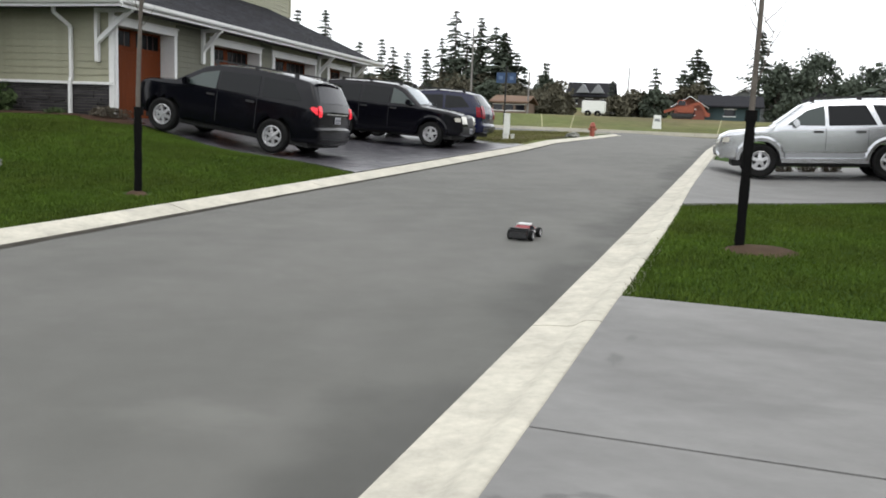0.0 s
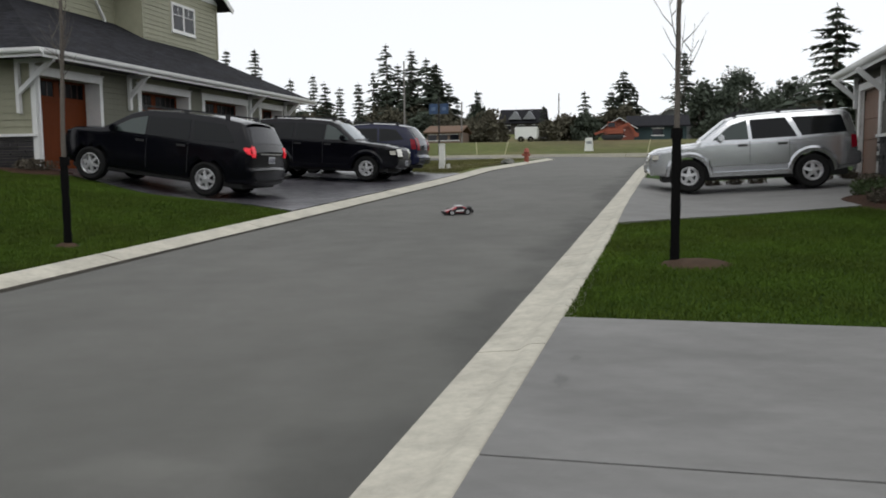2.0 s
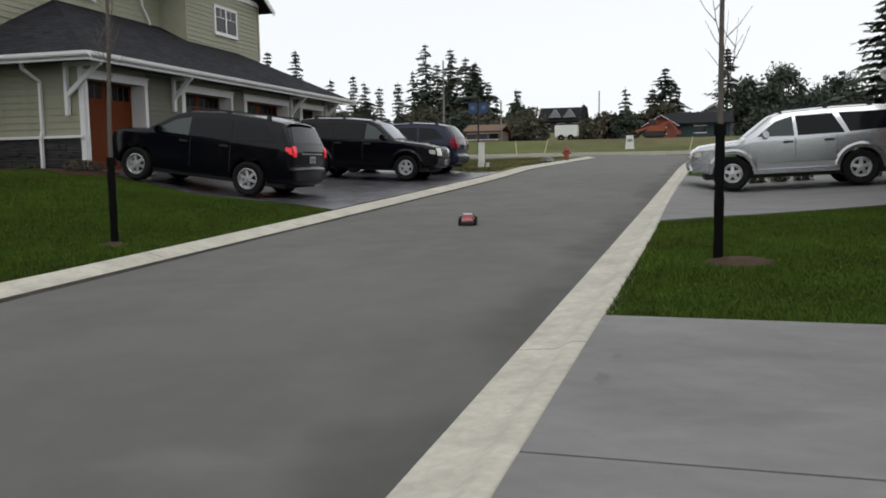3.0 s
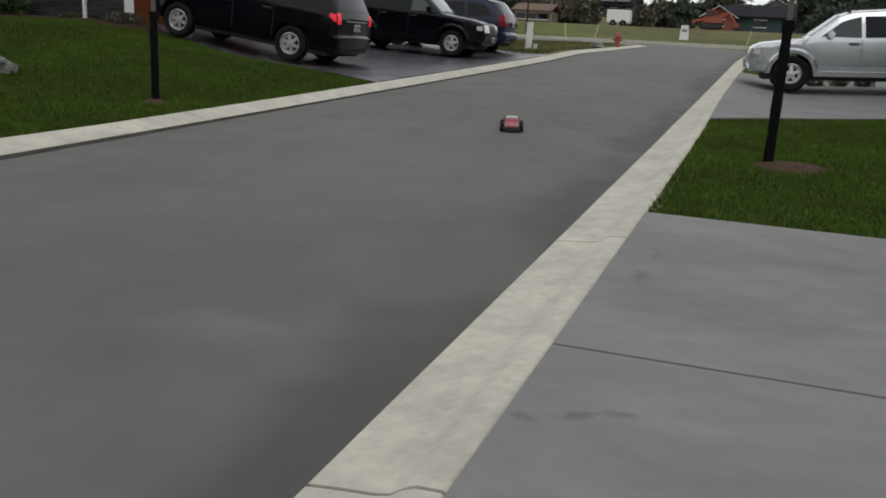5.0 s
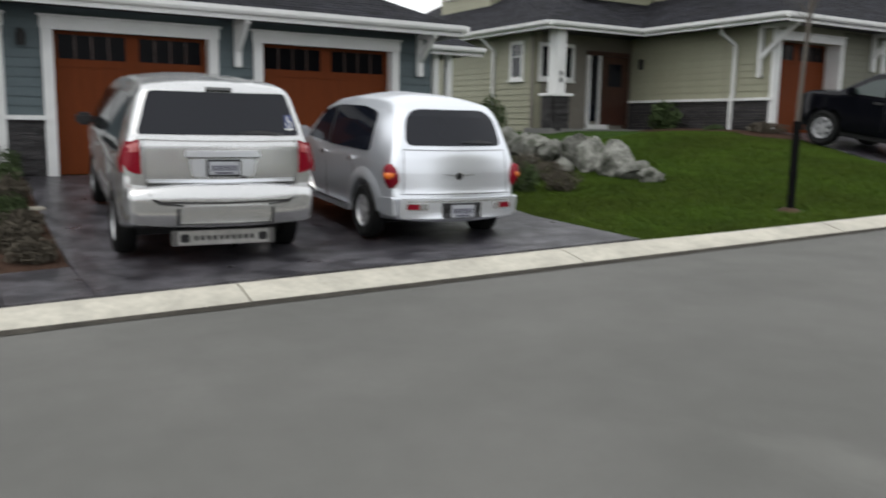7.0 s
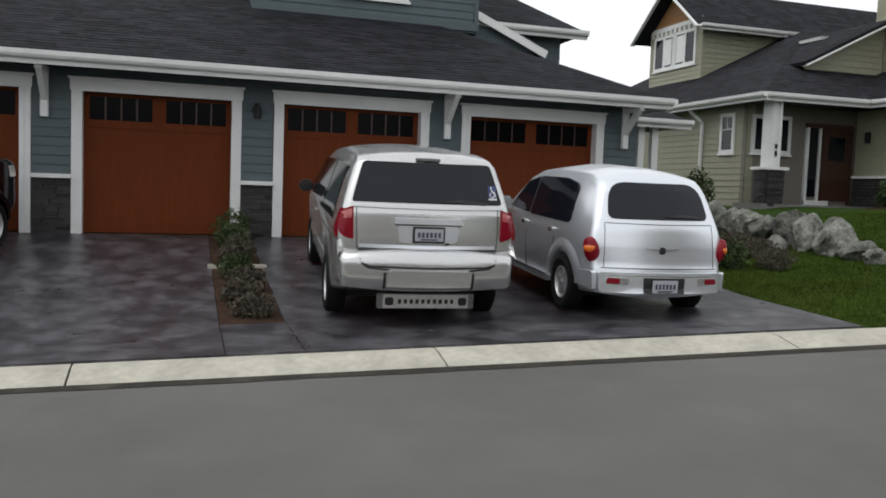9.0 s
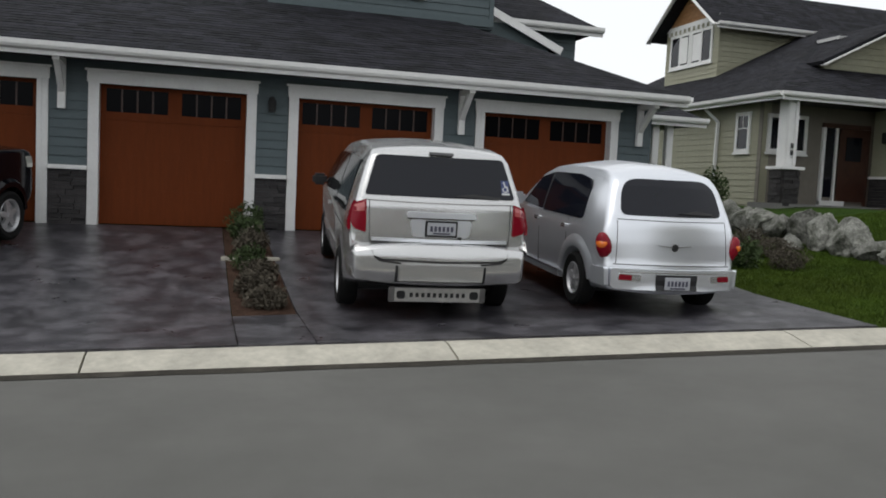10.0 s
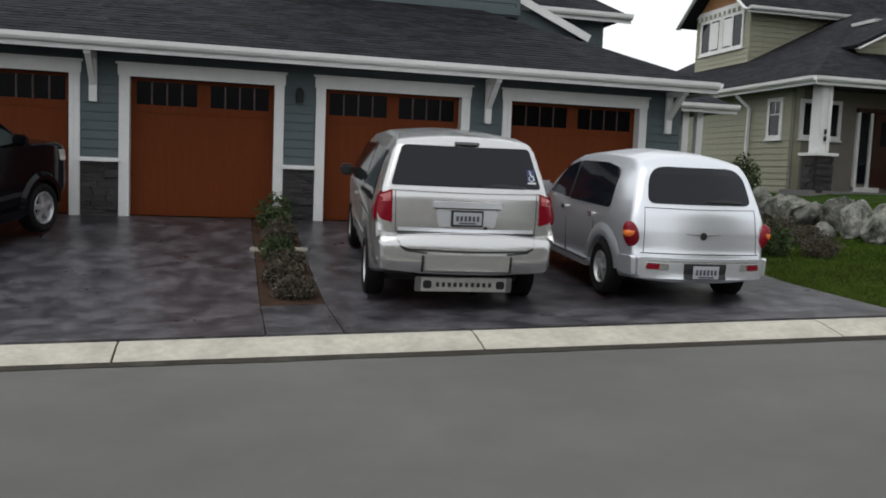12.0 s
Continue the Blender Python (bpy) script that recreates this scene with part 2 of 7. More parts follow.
def bar(a, b, w, h=None, bm=None, up=(0, 0, 1)):
    """A square bar from a to b."""
    out = bm or bmesh.new()
    a, b = Vector(a), Vector(b)
    z = (b - a).normalized()
    x = z.cross(Vector(up))
    x = x.normalized() if x.length > 1e-4 else Vector((1, 0, 0))
    m = Matrix((x, z.cross(x), z)).transposed().to_4x4()
    bmesh.ops.create_cube(out, size=1, matrix=Matrix.Translation((a + b) / 2) @ m @ Matrix.Diagonal((w, h or w, (b - a).length, 1)))
    return out


def tube(points, radii, sides=8, bm=None, cap=True):
    out = bm or bmesh.new()
    rings = []
    for i, p in enumerate(points):
        p = Vector(p)
        d = (Vector(points[min(i + 1, len(points) - 1)]) - Vector(points[max(i - 1, 0)])).normalized()
        x = d.cross(Vector((0.31, 0.95, 0.05))).normalized()
        y = d.cross(x)
        rings.append([out.verts.new(p + radii[i] * (x * math.cos(a) + y * math.sin(a))) for a in (2 * math.pi * k / sides for k in range(sides))])
    for r, s in zip(rings, rings[1:]):
        for k in range(sides):
            out.faces.new((r[k], r[(k + 1) % sides], s[(k + 1) % sides], s[k]))
    if cap:
        out.faces.new(rings[0][::-1])
        out.faces.new(rings[-1])
    return out


def lathe(profile, sides=32, axis="y", bm=None):
    """(radius, along) pairs turned round an axis."""
    out = bm or bmesh.new()
    rings = []
    for r, a in profile:
        ring = []
        for k in range(sides):
            c, s = r * math.cos(2 * math.pi * k / sides), r * math.sin(2 * math.pi * k / sides)
            ring.append(out.verts.new((c, a, s) if axis == "y" else (c, s, a)))
        rings.append(ring)
    for r, s in zip(rings, rings[1:]):
        for k in range(sides):
            out.faces.new((r[k], r[(k + 1) % sides], s[(k + 1) % sides], s[k]))
    bmesh.ops.recalc_face_normals(out, faces=out.faces)
    return out


def smoothstep(a, b, x):
    t = min(max((x - a) / (b - a), 0.0), 1.0)
    return t * t * (3 - 2 * t)


# ---- the lie of the land ----
def road_z(y):
    c = min(max(y, -40.0), 30.0)
    return 0.041 * c + 0.00015 * max(c, 0) ** 2 + min(max(y - 30, 0), 30) * 0.025


def kerb_right(y):
    y = max(y, -40)
    return -1.395 + 0.0600 * y


def kerb_left(y):
    y = max(y, -40)
    return -7.19 + 0.088 * min(y, 25) + 0.05 * max(y - 25, 0)


def kw(y):
    """Width of the kerb beside the concrete driveway."""
    return 0.515 - 0.08 * smoothstep(10, 18, y)


def kwl(y):
    """Width of the kerb before the houses; the lawn has crept over its back."""
    return 0.53 - 0.10 * smoothstep(6.2, 8.5, y)


def ground_z(x, y):
    g = road_z(y)
    xl, xr = kerb_left(y) - kwl(y), kerb_right(y) + kw(y)
    if x < xl:
        k = g + 0.075 - 0.06 * smoothstep(18, 24, y) * smoothstep(0, 1.5, xl - x)
        floor_c, floor_1 = 0.70, 1.58
        f = floor_c + (floor_1 - floor_c) * smoothstep(8.2, 15.5, y)
        f += (road_z(40) + 0.1 - floor_1) * smoothstep(35, 42, y)
        wall = -15.0 + smoothstep(8, 16, y)
        t = min((xl - x) / (xl - wall), 1.0)
        flat = max(0.0, min((-9.4 - x) / (-9.4 - wall), 1.0)) ** 1.15
        lawn = smoothstep(7.0, 10, y)
        upper = smoothstep(14.5, 17, y)
        rise = t ** 2.2 + 0.13 * smoothstep(0.4, 0.73, t) * (1 - smoothstep(0.8, 1, t))
        t = (1 - lawn) * flat + lawn * ((1 - upper) * t + upper * rise)
        z = k + (f - k) * t
    elif x > xr:
        z = g + 0.072 + 0.012 * min(x - xr, 8) * smoothstep(7, 12, y) * (1 - smoothstep(14, 19, y)) + (0.05 * max(0.0, min(x - 1.6, 5)) - 0.05 * smoothstep(0, 1, x - xr) - 0.10 * smoothstep(0, 1.5, x - xr)) * smoothstep(13, 19, y) * (1 - smoothstep(26, 34, y))
    else:
        z = g
    if y > 50:
        z = g + 0.075 + 1.35 * smoothstep(56, 74, y) + 2.2 * smoothstep(84, 120, y)
    return z


def sheet(name, xs, ys, fz, material, kind="structure", label="", category="", keep=None, thick=0.0):
    bm = bmesh.new()
    v = [[bm.verts.new((x, y, fz(x, y))) for x in xs] for y in ys]
    for j in range(len(ys) - 1):
        for i in range(len(xs) - 1):
            if keep is None or keep((xs[i] + xs[i + 1]) / 2, (ys[j] + ys[j + 1]) / 2):
                bm.faces.new((v[j][i], v[j][i + 1], v[j + 1][i + 1], v[j + 1][i]))
    bmesh.ops.delete(bm, geom=[q for q in bm.verts if not q.link_faces], context="VERTS")
    if thick:
        r = bmesh.ops.extrude_face_region(bm, geom=list(bm.faces))
        bmesh.ops.translate(bm, vec=(0, 0, -thick), verts=[q for q in r["geom"] if isinstance(q, bmesh.types.BMVert)])
        bmesh.ops.recalc_face_normals(bm, faces=bm.faces)
    return tagged(part(name, bm, material, smooth=True), label, category, "", kind)


def frange(a, b, step):
    k = max(1, round((b - a) / step))
    return [a + (b - a) * i / k for i in range(k + 1)]


def strip(name, left, right, ys, dz, material, label, category, rows=6, thick=0.12, profile=None):
    """A band along the road between two lines x = left(y) and x = right(y)."""
    bm = bmesh.new()
    v = []
    for y in ys:
        a, b = left(y), right(y)
        v.append([bm.verts.new((a + (b - a) * i / rows, y, dz(a + (b - a) * i / rows, y) + (profile(i / rows) if profile else 0))) for i in range(rows + 1)])
    for p, q in zip(v, v[1:]):
        for i in range(rows):
            bm.faces.new((p[i], p[i + 1], q[i + 1], q[i]))
    r = bmesh.ops.extrude_face_region(bm, geom=list(bm.faces))
    bmesh.ops.translate(bm, vec=(0, 0, -thick), verts=[q for q in r["geom"] if isinstance(q, bmesh.types.BMVert)])
    bmesh.ops.recalc_face_normals(bm, faces=bm.faces)
    return tagged(part(name, bm, material, smooth=True), label, category, "", "structure")


def ground_low(x, y):
    if (kerb_left(y) - kwl(y) - 0.1 < x < kerb_right(y) + kw(y) + 0.1 and y < 57) or (50 < y < 57 and -70 < x < 2):
        return road_z(y) - 0.14
    return ground_z(x, y) - 0.02


def spread(a, b, c, d, fine, coarse):
    return frange(a, b, coarse)[:-1] + frange(b, c, fine)[:-1] + frange(c, d, coarse)


land = sheet("ground", [-900, -400, -200, -100] + spread(-60, -20, 12, 60, 0.4, 4) + [100, 200, 400, 900], [-600, -200, -80] + spread(-40, -14, 40, 150, 0.5, 4) + [250, 500, 900, 1500], ground_low, GRASS, label="green lawn and rough grass of the neighbourhood", category="ground")
land.data.materials.append(FIELD)
for f in land.data.polygons:
    cx, cy, _ = f.center
    f.material_index = int(cy > 57 or (cx < -5 and cy > 27.5) or abs(cx) > 40)
strip("road", lambda y: kerb_left(y) - 0.02, lambda y: kerb_right(y) + 0.02, frange(-40, 47, 0.5), lambda x, y: road_z(y), ASPHALT, "grey asphalt residential road rising gently", "road", rows=10, profile=lambda t: -0.015 * (2 * t - 1) ** 2)


def junction_left(y):
    return kerb_left(y) - 4.0 * (1 - math.sqrt(max(0.0, 1 - ((y - 47) / 4.0) ** 2))) if y < 50.6 else -66.0


strip("road_junction", junction_left, lambda y: kerb_right(min(y, 50)) - max(y - 50, 0) * 0.8, frange(47, 50.5, 0.5) + frange(50.7, 56.5, 0.6), lambda x, y: road_z(y) - 0.012, ASPHALT, "grey asphalt side street at the top of the road", "road", rows=6)

# ---- kerbs and driveways ----
def kerb_run(edge, side, y0, y1, step, joints, label):
    """Rolled concrete kerb along the road, cast in lengths between joints."""
    run = thing("kerb", Matrix(), label, "kerb", kind="structure")
    cuts = [y0, *joints, y1]
    for a, b in zip(cuts, cuts[1:]):
        bm = bmesh.new()
        rows = []
        for y in frange(a + 0.010, b - 0.010, step):
            x, z = edge(y), road_z(y)
            prof = [(0.0, -0.2), (0.0, -0.035), (0.02, -0.012), (0.10, 0.012), (0.22, 0.040), (0.32, 0.066), (0.40, 0.076), (0.445, 0.076), (0.46, 0.066), (0.46, -0.2)]
            if side > 0:  # a gutter pan with a low rolled lip behind it
                prof = [(0.0, -0.2), (0.0, -0.030), (0.012, -0.008), (0.12, 0.004), (0.24, 0.014), (0.285, 0.024), (0.325, 0.056), (0.365, 0.074), (0.445, 0.077), (0.46, 0.066), (0.46, -0.2)]
            wide = (kwl(y) if side < 0 else kw(y)) / 0.46
            rows.append([bm.verts.new((x + side * (d * wide + 0.004 * noise.noise((y * 0.5, d * 2, side))), y, z + h + 0.002 * noise.noise((y * 0.5, d * 2, 3)))) for d, h in prof])
        for p, q in zip(rows, rows[1:]):
            for i in range(len(prof) - 1):
                bm.faces.new((p[i], p[i + 1], q[i + 1], q[i]))
        bm.faces.new(rows[0])
        bm.faces.new(rows[-1][::-1])
        bmesh.ops.recalc_face_normals(bm, faces=bm.faces)
        part("kerb_stone", bm, KERB, run, smooth=True)
    return run


GUTTER_DIRT = mat("gutter_dirt", (0.055, 0.050, 0.042), 0.95, scale=3, vary=0.4, bump=0.006, bump_scale=60, spec=0.1)
for edge, side in ((kerb_left, 1),):
    bm = bmesh.new()
    rows = []
    for y in frange(-20, 46, 0.15):
        w = 0.055 + 0.06 * (1 - smoothstep(6, 13, y)) + 0.03 * noise.noise((y * 1.3, side, 0)) + 0.012 * noise.noise((y * 5, side, 4))
        x0, x1 = edge(y) - side * 0.01, edge(y) + side * max(w, 0.006)
        rows.append([bm.verts.new((x0, y, road_z(y) + 0.004)), bm.verts.new((x1, y, road_z(y) - 0.008))])
    for p, q in zip(rows, rows[1:]):
        bm.faces.new((p[0], p[1], q[1], q[0]))
    bm.normal_update()
    if sum(f.normal.z for f in bm.faces) < 0:
        bmesh.ops.reverse_faces(bm, faces=bm.faces)
    tagged(part("gutter_dirt", bm, GUTTER_DIRT), "thin line of dark dirt along the kerb's foot", "dirt", "", "structure")

kerb_run(kerb_left, -1, -40, 46.9, 0.5, (-15.5, -11.6, -8.0, -4.6, -0.86, 2.28, 5.75, 9.6, 13.2, 16.6, 20.0, 23.5, 27, 31, 35, 39, 43), "pale rolled concrete kerb with joints")
kerb_run(kerb_right, 1, -40, 50.0, 0.5, (-15, -9, -4, 2.38, 5.85, 10.5, 15.2, 20, 25, 30, 35, 40), "pale rolled concrete kerb beside the driveway")


def back_left(y):
    return kerb_left(y) - kwl(y) - 0.005


def back_right(y):
    return kerb_right(y) + kw(y) + 0.005


def wedge(name, x0, x1, near, far, material, label, lift=0.018, step=0.3, thick=0.1):
    """A slab between two lines y = near(x) and y = far(x), following the ground; x0 or x1 may be lines x(y)."""
    bm = bmesh.new()
    n = max(4, round(12 / step))
    v = []
    for i in range(n + 1):
        row = []
        u = i / n
        for j in range(n + 1):
            w = j / n
            xa, xb = (x0(near(-7)) if callable(x0) else x0), (x1(near(-7)) if callable(x1) else x1)
            x = xa + (xb - xa) * u
            y = near(x) + (far(x) - near(x)) * w
            xa, xb = (x0(y) if callable(x0) else x0), (x1(y) if callable(x1) else x1)
            x = xa + (xb - xa) * u
            row.append(bm.verts.new((x, y, ground_z(x, y) + lift)))
        v.append(row)
    for p, q in zip(v, v[1:]):
        for i in range(n):
            bm.faces.new((p[i], p[i + 1], q[i + 1], q[i]))
    bmesh.ops.recalc_face_normals(bm, faces=bm.faces)
    bm.normal_update()
    if sum(f.normal.z for f in bm.faces) < 0:
        bmesh.ops.reverse_faces(bm, faces=bm.faces)
    r = bmesh.ops.extrude_face_region(bm, geom=list(bm.faces))
    bmesh.ops.translate(bm, vec=(0, 0, -thick), verts=[q for q in r["geom"] if isinstance(q, bmesh.types.BMVert)])
    bmesh.ops.recalc_face_normals(bm, faces=bm.faces)
    return tagged(part(name, bm, material, smooth=True), label, "driveway", "", "structure")


wedge("driveway_stamped", -15, back_left, lambda x: -14.0, lambda x: 0.40, STAMPED, "dark stamped concrete driveway, damp, before the blue-grey garages")
wedge("driveway_stamped_strip", -9.25, back_left, lambda x: 0.41, lambda x: 1.10, STAMPED, "dark stamped concrete strip before the planting bed", step=0.6)
wedge("driveway_stamped_parking", -15, back_left, lambda x: 1.11, lambda x: 6.8 + 0.12 * (-7.1 - x), STAMPED, "dark stamped concrete driveway under the parked vans")
wedge("driveway_upper", -14, back_left, lambda x: 15.2 + 0.34 * (-6.6 - x), lambda x: 26.0 + 1.05 * (-5.4 - x), STAMPED, "dark damp driveway before the tan garages")
wedge("driveway_concrete", back_right, 14, lambda x: -14.0, lambda x: 3.69 - 0.012 * x, CONCRETE, "smooth grey concrete driveway with a saw-cut joint")
wedge("driveway_concrete_front", back_right, 14, lambda x: 3.724 - 0.012 * x, lambda x: 6.64 - 0.02 * x, CONCRETE, "smooth grey concrete driveway beside the lawn")
wedge("driveway_far", back_right, 6.3, lambda x: 13.35 + 0.62 * max(x + 0.1, 0), lambda x: 24.0, CONCRETE, "pale concrete driveway under the silver off-roader")


# ---- houses ----
def siding(parent, name, material, axis, at, a0, a1, z0, z1, course=0.15, out=1, top=None):
    """Lapped boards on a wall plane. axis "x": wall at x = at, running in y. top(a): the highest z at a, for a gable."""
    z = z0
    share = {}
    while z < z1 - 0.02:
        h = min(course, z1 - z)
        lo, hi = a0, a1
        if top:
            mid = z + h * 0.5
            inside = [a for a in frange(a0, a1, 0.05) if top(a) > mid]
            if len(inside) < 2:
                break
            lo, hi = inside[0], inside[-1]
        key = (round(hi - lo, 3), round(h, 3))
        if key not in share:
            prof = [(0.0, 0.0), (0.026, 0.0), (0.026, 0.012), (0.008, h + 0.01), (0.0, h + 0.01)]
            bm = prism([(d * out, q) for d, q in prof], 0, hi - lo, "y")
            if axis == "y":
                bm.transform(Matrix(((0, 1, 0, 0), (1, 0, 0, 0), (0, 0, 1, 0), (0, 0, 0, 1))))
                bmesh.ops.recalc_face_normals(bm, faces=bm.faces)
            me = bpy.data.meshes.new("siding_board")
            bm.to_mesh(me)
            bm.free()
            me.materials.append(material)
            share[key] = me
        ob = new("siding_board", share[key])
        ob.parent = parent
        ob.location = (at, lo, z) if axis == "x" else (lo, at, z)
        z += course


def ledge_stones(parent, axis, at, a0, a1, z0, z1, out=1, seed=1):
    """Stacked thin stones on a wall plane, each a piece."""
    rnd = random.Random(seed)
    z = z0
    while z < z1 - 0.015:
        h = min(rnd.choice((0.05, 0.07, 0.09)), z1 - z)
        a = a0
        while a < a1 - 0.02:
            w = min(rnd.uniform(0.14, 0.42), a1 - a)
            if a1 - a - w < 0.08:
                w = a1 - a
            d = rnd.uniform(0.03, 0.065) * out
            if axis == "x":
                bm = box(at, a + 0.004, z + 0.003, at + d, a + w - 0.004, z + h - 0.003)
            else:
                bm = box(a + 0.004, at, z + 0.003, a + w - 0.004, at + d, z + h - 0.003)
            part("stone", bm, STONE, parent)
            a += w
        z += h


def garage_door(parent, x, y0, y1, z0, z1):
    """A stained cedar sectional door: panels, a row of lights at the top."""
    door = part("garage_door", box(x - 0.06, y0, z0, x - 0.03, y1, z1), CEDAR, parent, "reddish-brown stained cedar garage door")
    hsec = (z1 - z0) / 4
    for i in range(3):
        part("door_section", box(x - 0.03, y0 + 0.005, z0 + i * hsec + 0.001, x - 0.012, y1 - 0.005, z0 + (i + 1) * hsec - 0.001), CEDAR, door)
    zt, zb = z1 - 0.01, z0 + 3 * hsec + 0.004
    low = 0.13
    mid = (y0 + y1) / 2
    part("rail", box(x - 0.03, y0 + 0.005, zb, x - 0.012, y1 - 0.005, zb + low), CEDAR, door)
    part("rail", box(x - 0.03, y0 + 0.005, zt - 0.05, x - 0.012, y1 - 0.005, zt), CEDAR, door)
    for a, b in ((y0 + 0.005, y0 + 0.10), (mid - 0.11, mid + 0.11), (y1 - 0.10, y1 - 0.005)):
        part("stile", box(x - 0.03, a, zb + low, x - 0.012, b, zt - 0.05), CEDAR, door)
    for a, b in ((y0 + 0.10, mid - 0.11), (mid + 0.11, y1 - 0.10)):
        part("pane", box(x - 0.032, a, zb + low, x - 0.026, b, zt - 0.05), GLASS_DOOR, door)
        for k in range(1, 4):
            c = a + (b - a) * k / 4
            part("glazing_bar", box(x - 0.026, c - 0.012, zb + low, x - 0.014, c + 0.012, zt - 0.05), DARKDOOR, door)
    return door


def door_trim(parent, x, y0, y1, z0, z1, w=0.14, deep=0.2, first=None):
    """White casing round a garage opening; its boards return into the recess."""
    part("jamb_trim", box(x - deep, y0 - (first or w), z0, x + 0.045, y0 + 0.012, z1 + 0.001, 0.004), WHITE, parent)
    part("jamb_trim", box(x - deep, y1 - 0.012, z0, x + 0.045, y1 + w, z1 + 0.001, 0.004), WHITE, parent)
    c = w * 0.42
    for a, b in ((y0 - c, y0 + 0.012), (y1 - 0.012, y1 + c)):
        part("door_stop", box(x + 0.046, a, z0, x + 0.062, b, z1, 0.004), WHITE, parent)
    part("door_stop", box(x + 0.051, y0 - c, z1 - 0.012, x + 0.066, y1 + c, z1 + c, 0.004), WHITE, parent)
    part("head_trim", box(x - 0.06, y0 - w - 0.02, z1 + 0.002, x + 0.05, y1 + w + 0.02, z1 + w + 0.03, 0.004), WHITE, parent)
    part("head_cap", box(x - 0.02, y0 - w - 0.05, z1 + w + 0.031, x + 0.085, y1 + w + 0.05, z1 + w + 0.065, 0.004), WHITE, parent)


def bracket(parent, x, y, ztop, reach=0.6, drop=0.8):
    """A white knee brace under the eave."""
    k = part("bracket", box(x, y - 0.06, ztop - drop, x + 0.09, y + 0.06, ztop, 0.006), WHITE, parent)
    part("brace", bar((x + 0.06, y, ztop - drop * 0.62), (x + reach, y, ztop - 0.04), 0.09, 0.11), WHITE, k)
    part("brace_top", box(x + 0.09, y - 0.055, ztop - 0.1, x + reach + 0.06, y + 0.055, ztop - 0.002, 0.004), WHITE, k)


def roof_plane(parent, corners, thick=0.1, course=0.2, name="roof_slope"):
    """A shingled slope: corners bottom-left, bottom-right, top-right, top-left (seen from outside), laid in courses."""
    bl, br, tr, tl = [Vector(c) for c in corners]
    normal = (br - bl).cross(tl - bl).normalized()
    if normal.z < 0:
        normal = -normal
    bm = bmesh.new()
    v = [bm.verts.new(p) for p in (bl, br, tr, tl)] if (tr - tl).length > 1e-3 else [bm.verts.new(p) for p in (bl, br, tr)]
    f = bm.faces.new(v)
    r = bmesh.ops.extrude_face_region(bm, geom=[f])
    bmesh.ops.translate(bm, vec=-normal * thick, verts=[q for q in r["geom"] if isinstance(q, bmesh.types.BMVert)])
    bmesh.ops.recalc_face_normals(bm, faces=bm.faces)
    slope = part(name, bm, SHINGLE, parent)
    length = max((tl - bl).length, (tr - br).length)
    rows = max(2, int(length / course))
    bm = bmesh.new()
    rnd = random.Random(int(length * 100))
    for i in range(rows):
        t0, t1 = i / rows, (i + 1.25) / rows
        a, b = bl.lerp(tl, t0), br.lerp(tr, t0)
        c, d = br.lerp(tr, min(t1, 1)), bl.lerp(tl, min(t1, 1))
        w = (b - a).length
        n = max(1, int(w / 0.32))
        cuts = [0.0] + sorted((k + rnd.uniform(-0.3, 0.3)) / n for k in range(1, n)) + [1.0]
        for u0, u1 in zip(cuts, cuts[1:]):
            lift = rnd.uniform(0.006, 0.011)
            e = 0.002 / max(w, 0.1)
            q = [a.lerp(b, u0 + e) + normal * lift, a.lerp(b, u1 - e) + normal * lift, d.lerp(c, u1 - e) + normal * 0.003, d.lerp(c, u0 + e) + normal * 0.003]
            base = [a.lerp(b, u0 + e), a.lerp(b, u1 - e)]
            vs = [bm.verts.new(p) for p in q]
            bs = [bm.verts.new(p) for p in base]
            bm.faces.new(vs)
            bm.faces.new((bs[0], bs[1], vs[1], vs[0]))
    tagged(part("shingles", bm, SHINGLE_MANY, slope), kind="stuff")
    return slope


def gutter(parent, a, b, out, size=0.13):
    """A white half-round gutter on a fascia from a to b; out: the way it faces."""
    a, b, o = Vector(a), Vector(b), Vector(out)
    prof = [(0.0, 0.0), (0.04, -0.0), (0.085, 0.02), (0.11, 0.06), (0.115, size), (0.105, size), (0.1, 0.065), (0.0, 0.06)]
    bm = bmesh.new()
    rings = [[bm.verts.new(p + o * d + Vector((0, 0, h))) for d, h in prof] for p in (a, b)]
    k = len(prof)
    for i in range(k):
        bm.faces.new((rings[0][i], rings[0][(i + 1) % k], rings[1][(i + 1) % k], rings[1][i]))
    bm.faces.new(rings[0])
    bm.faces.new(rings[1][::-1])
    bmesh.ops.recalc_face_normals(bm, faces=bm.faces)
    part("gutter", bm, WHITE, parent, "white metal gutter")
    m = bmesh.new()
    bar(a - o * 0.012 + Vector((0, 0, 0.03)), b - o * 0.012 + Vector((0, 0, 0.03)), 0.024, 0.2, bm=m)
    part("fascia", m, WHITE, parent)


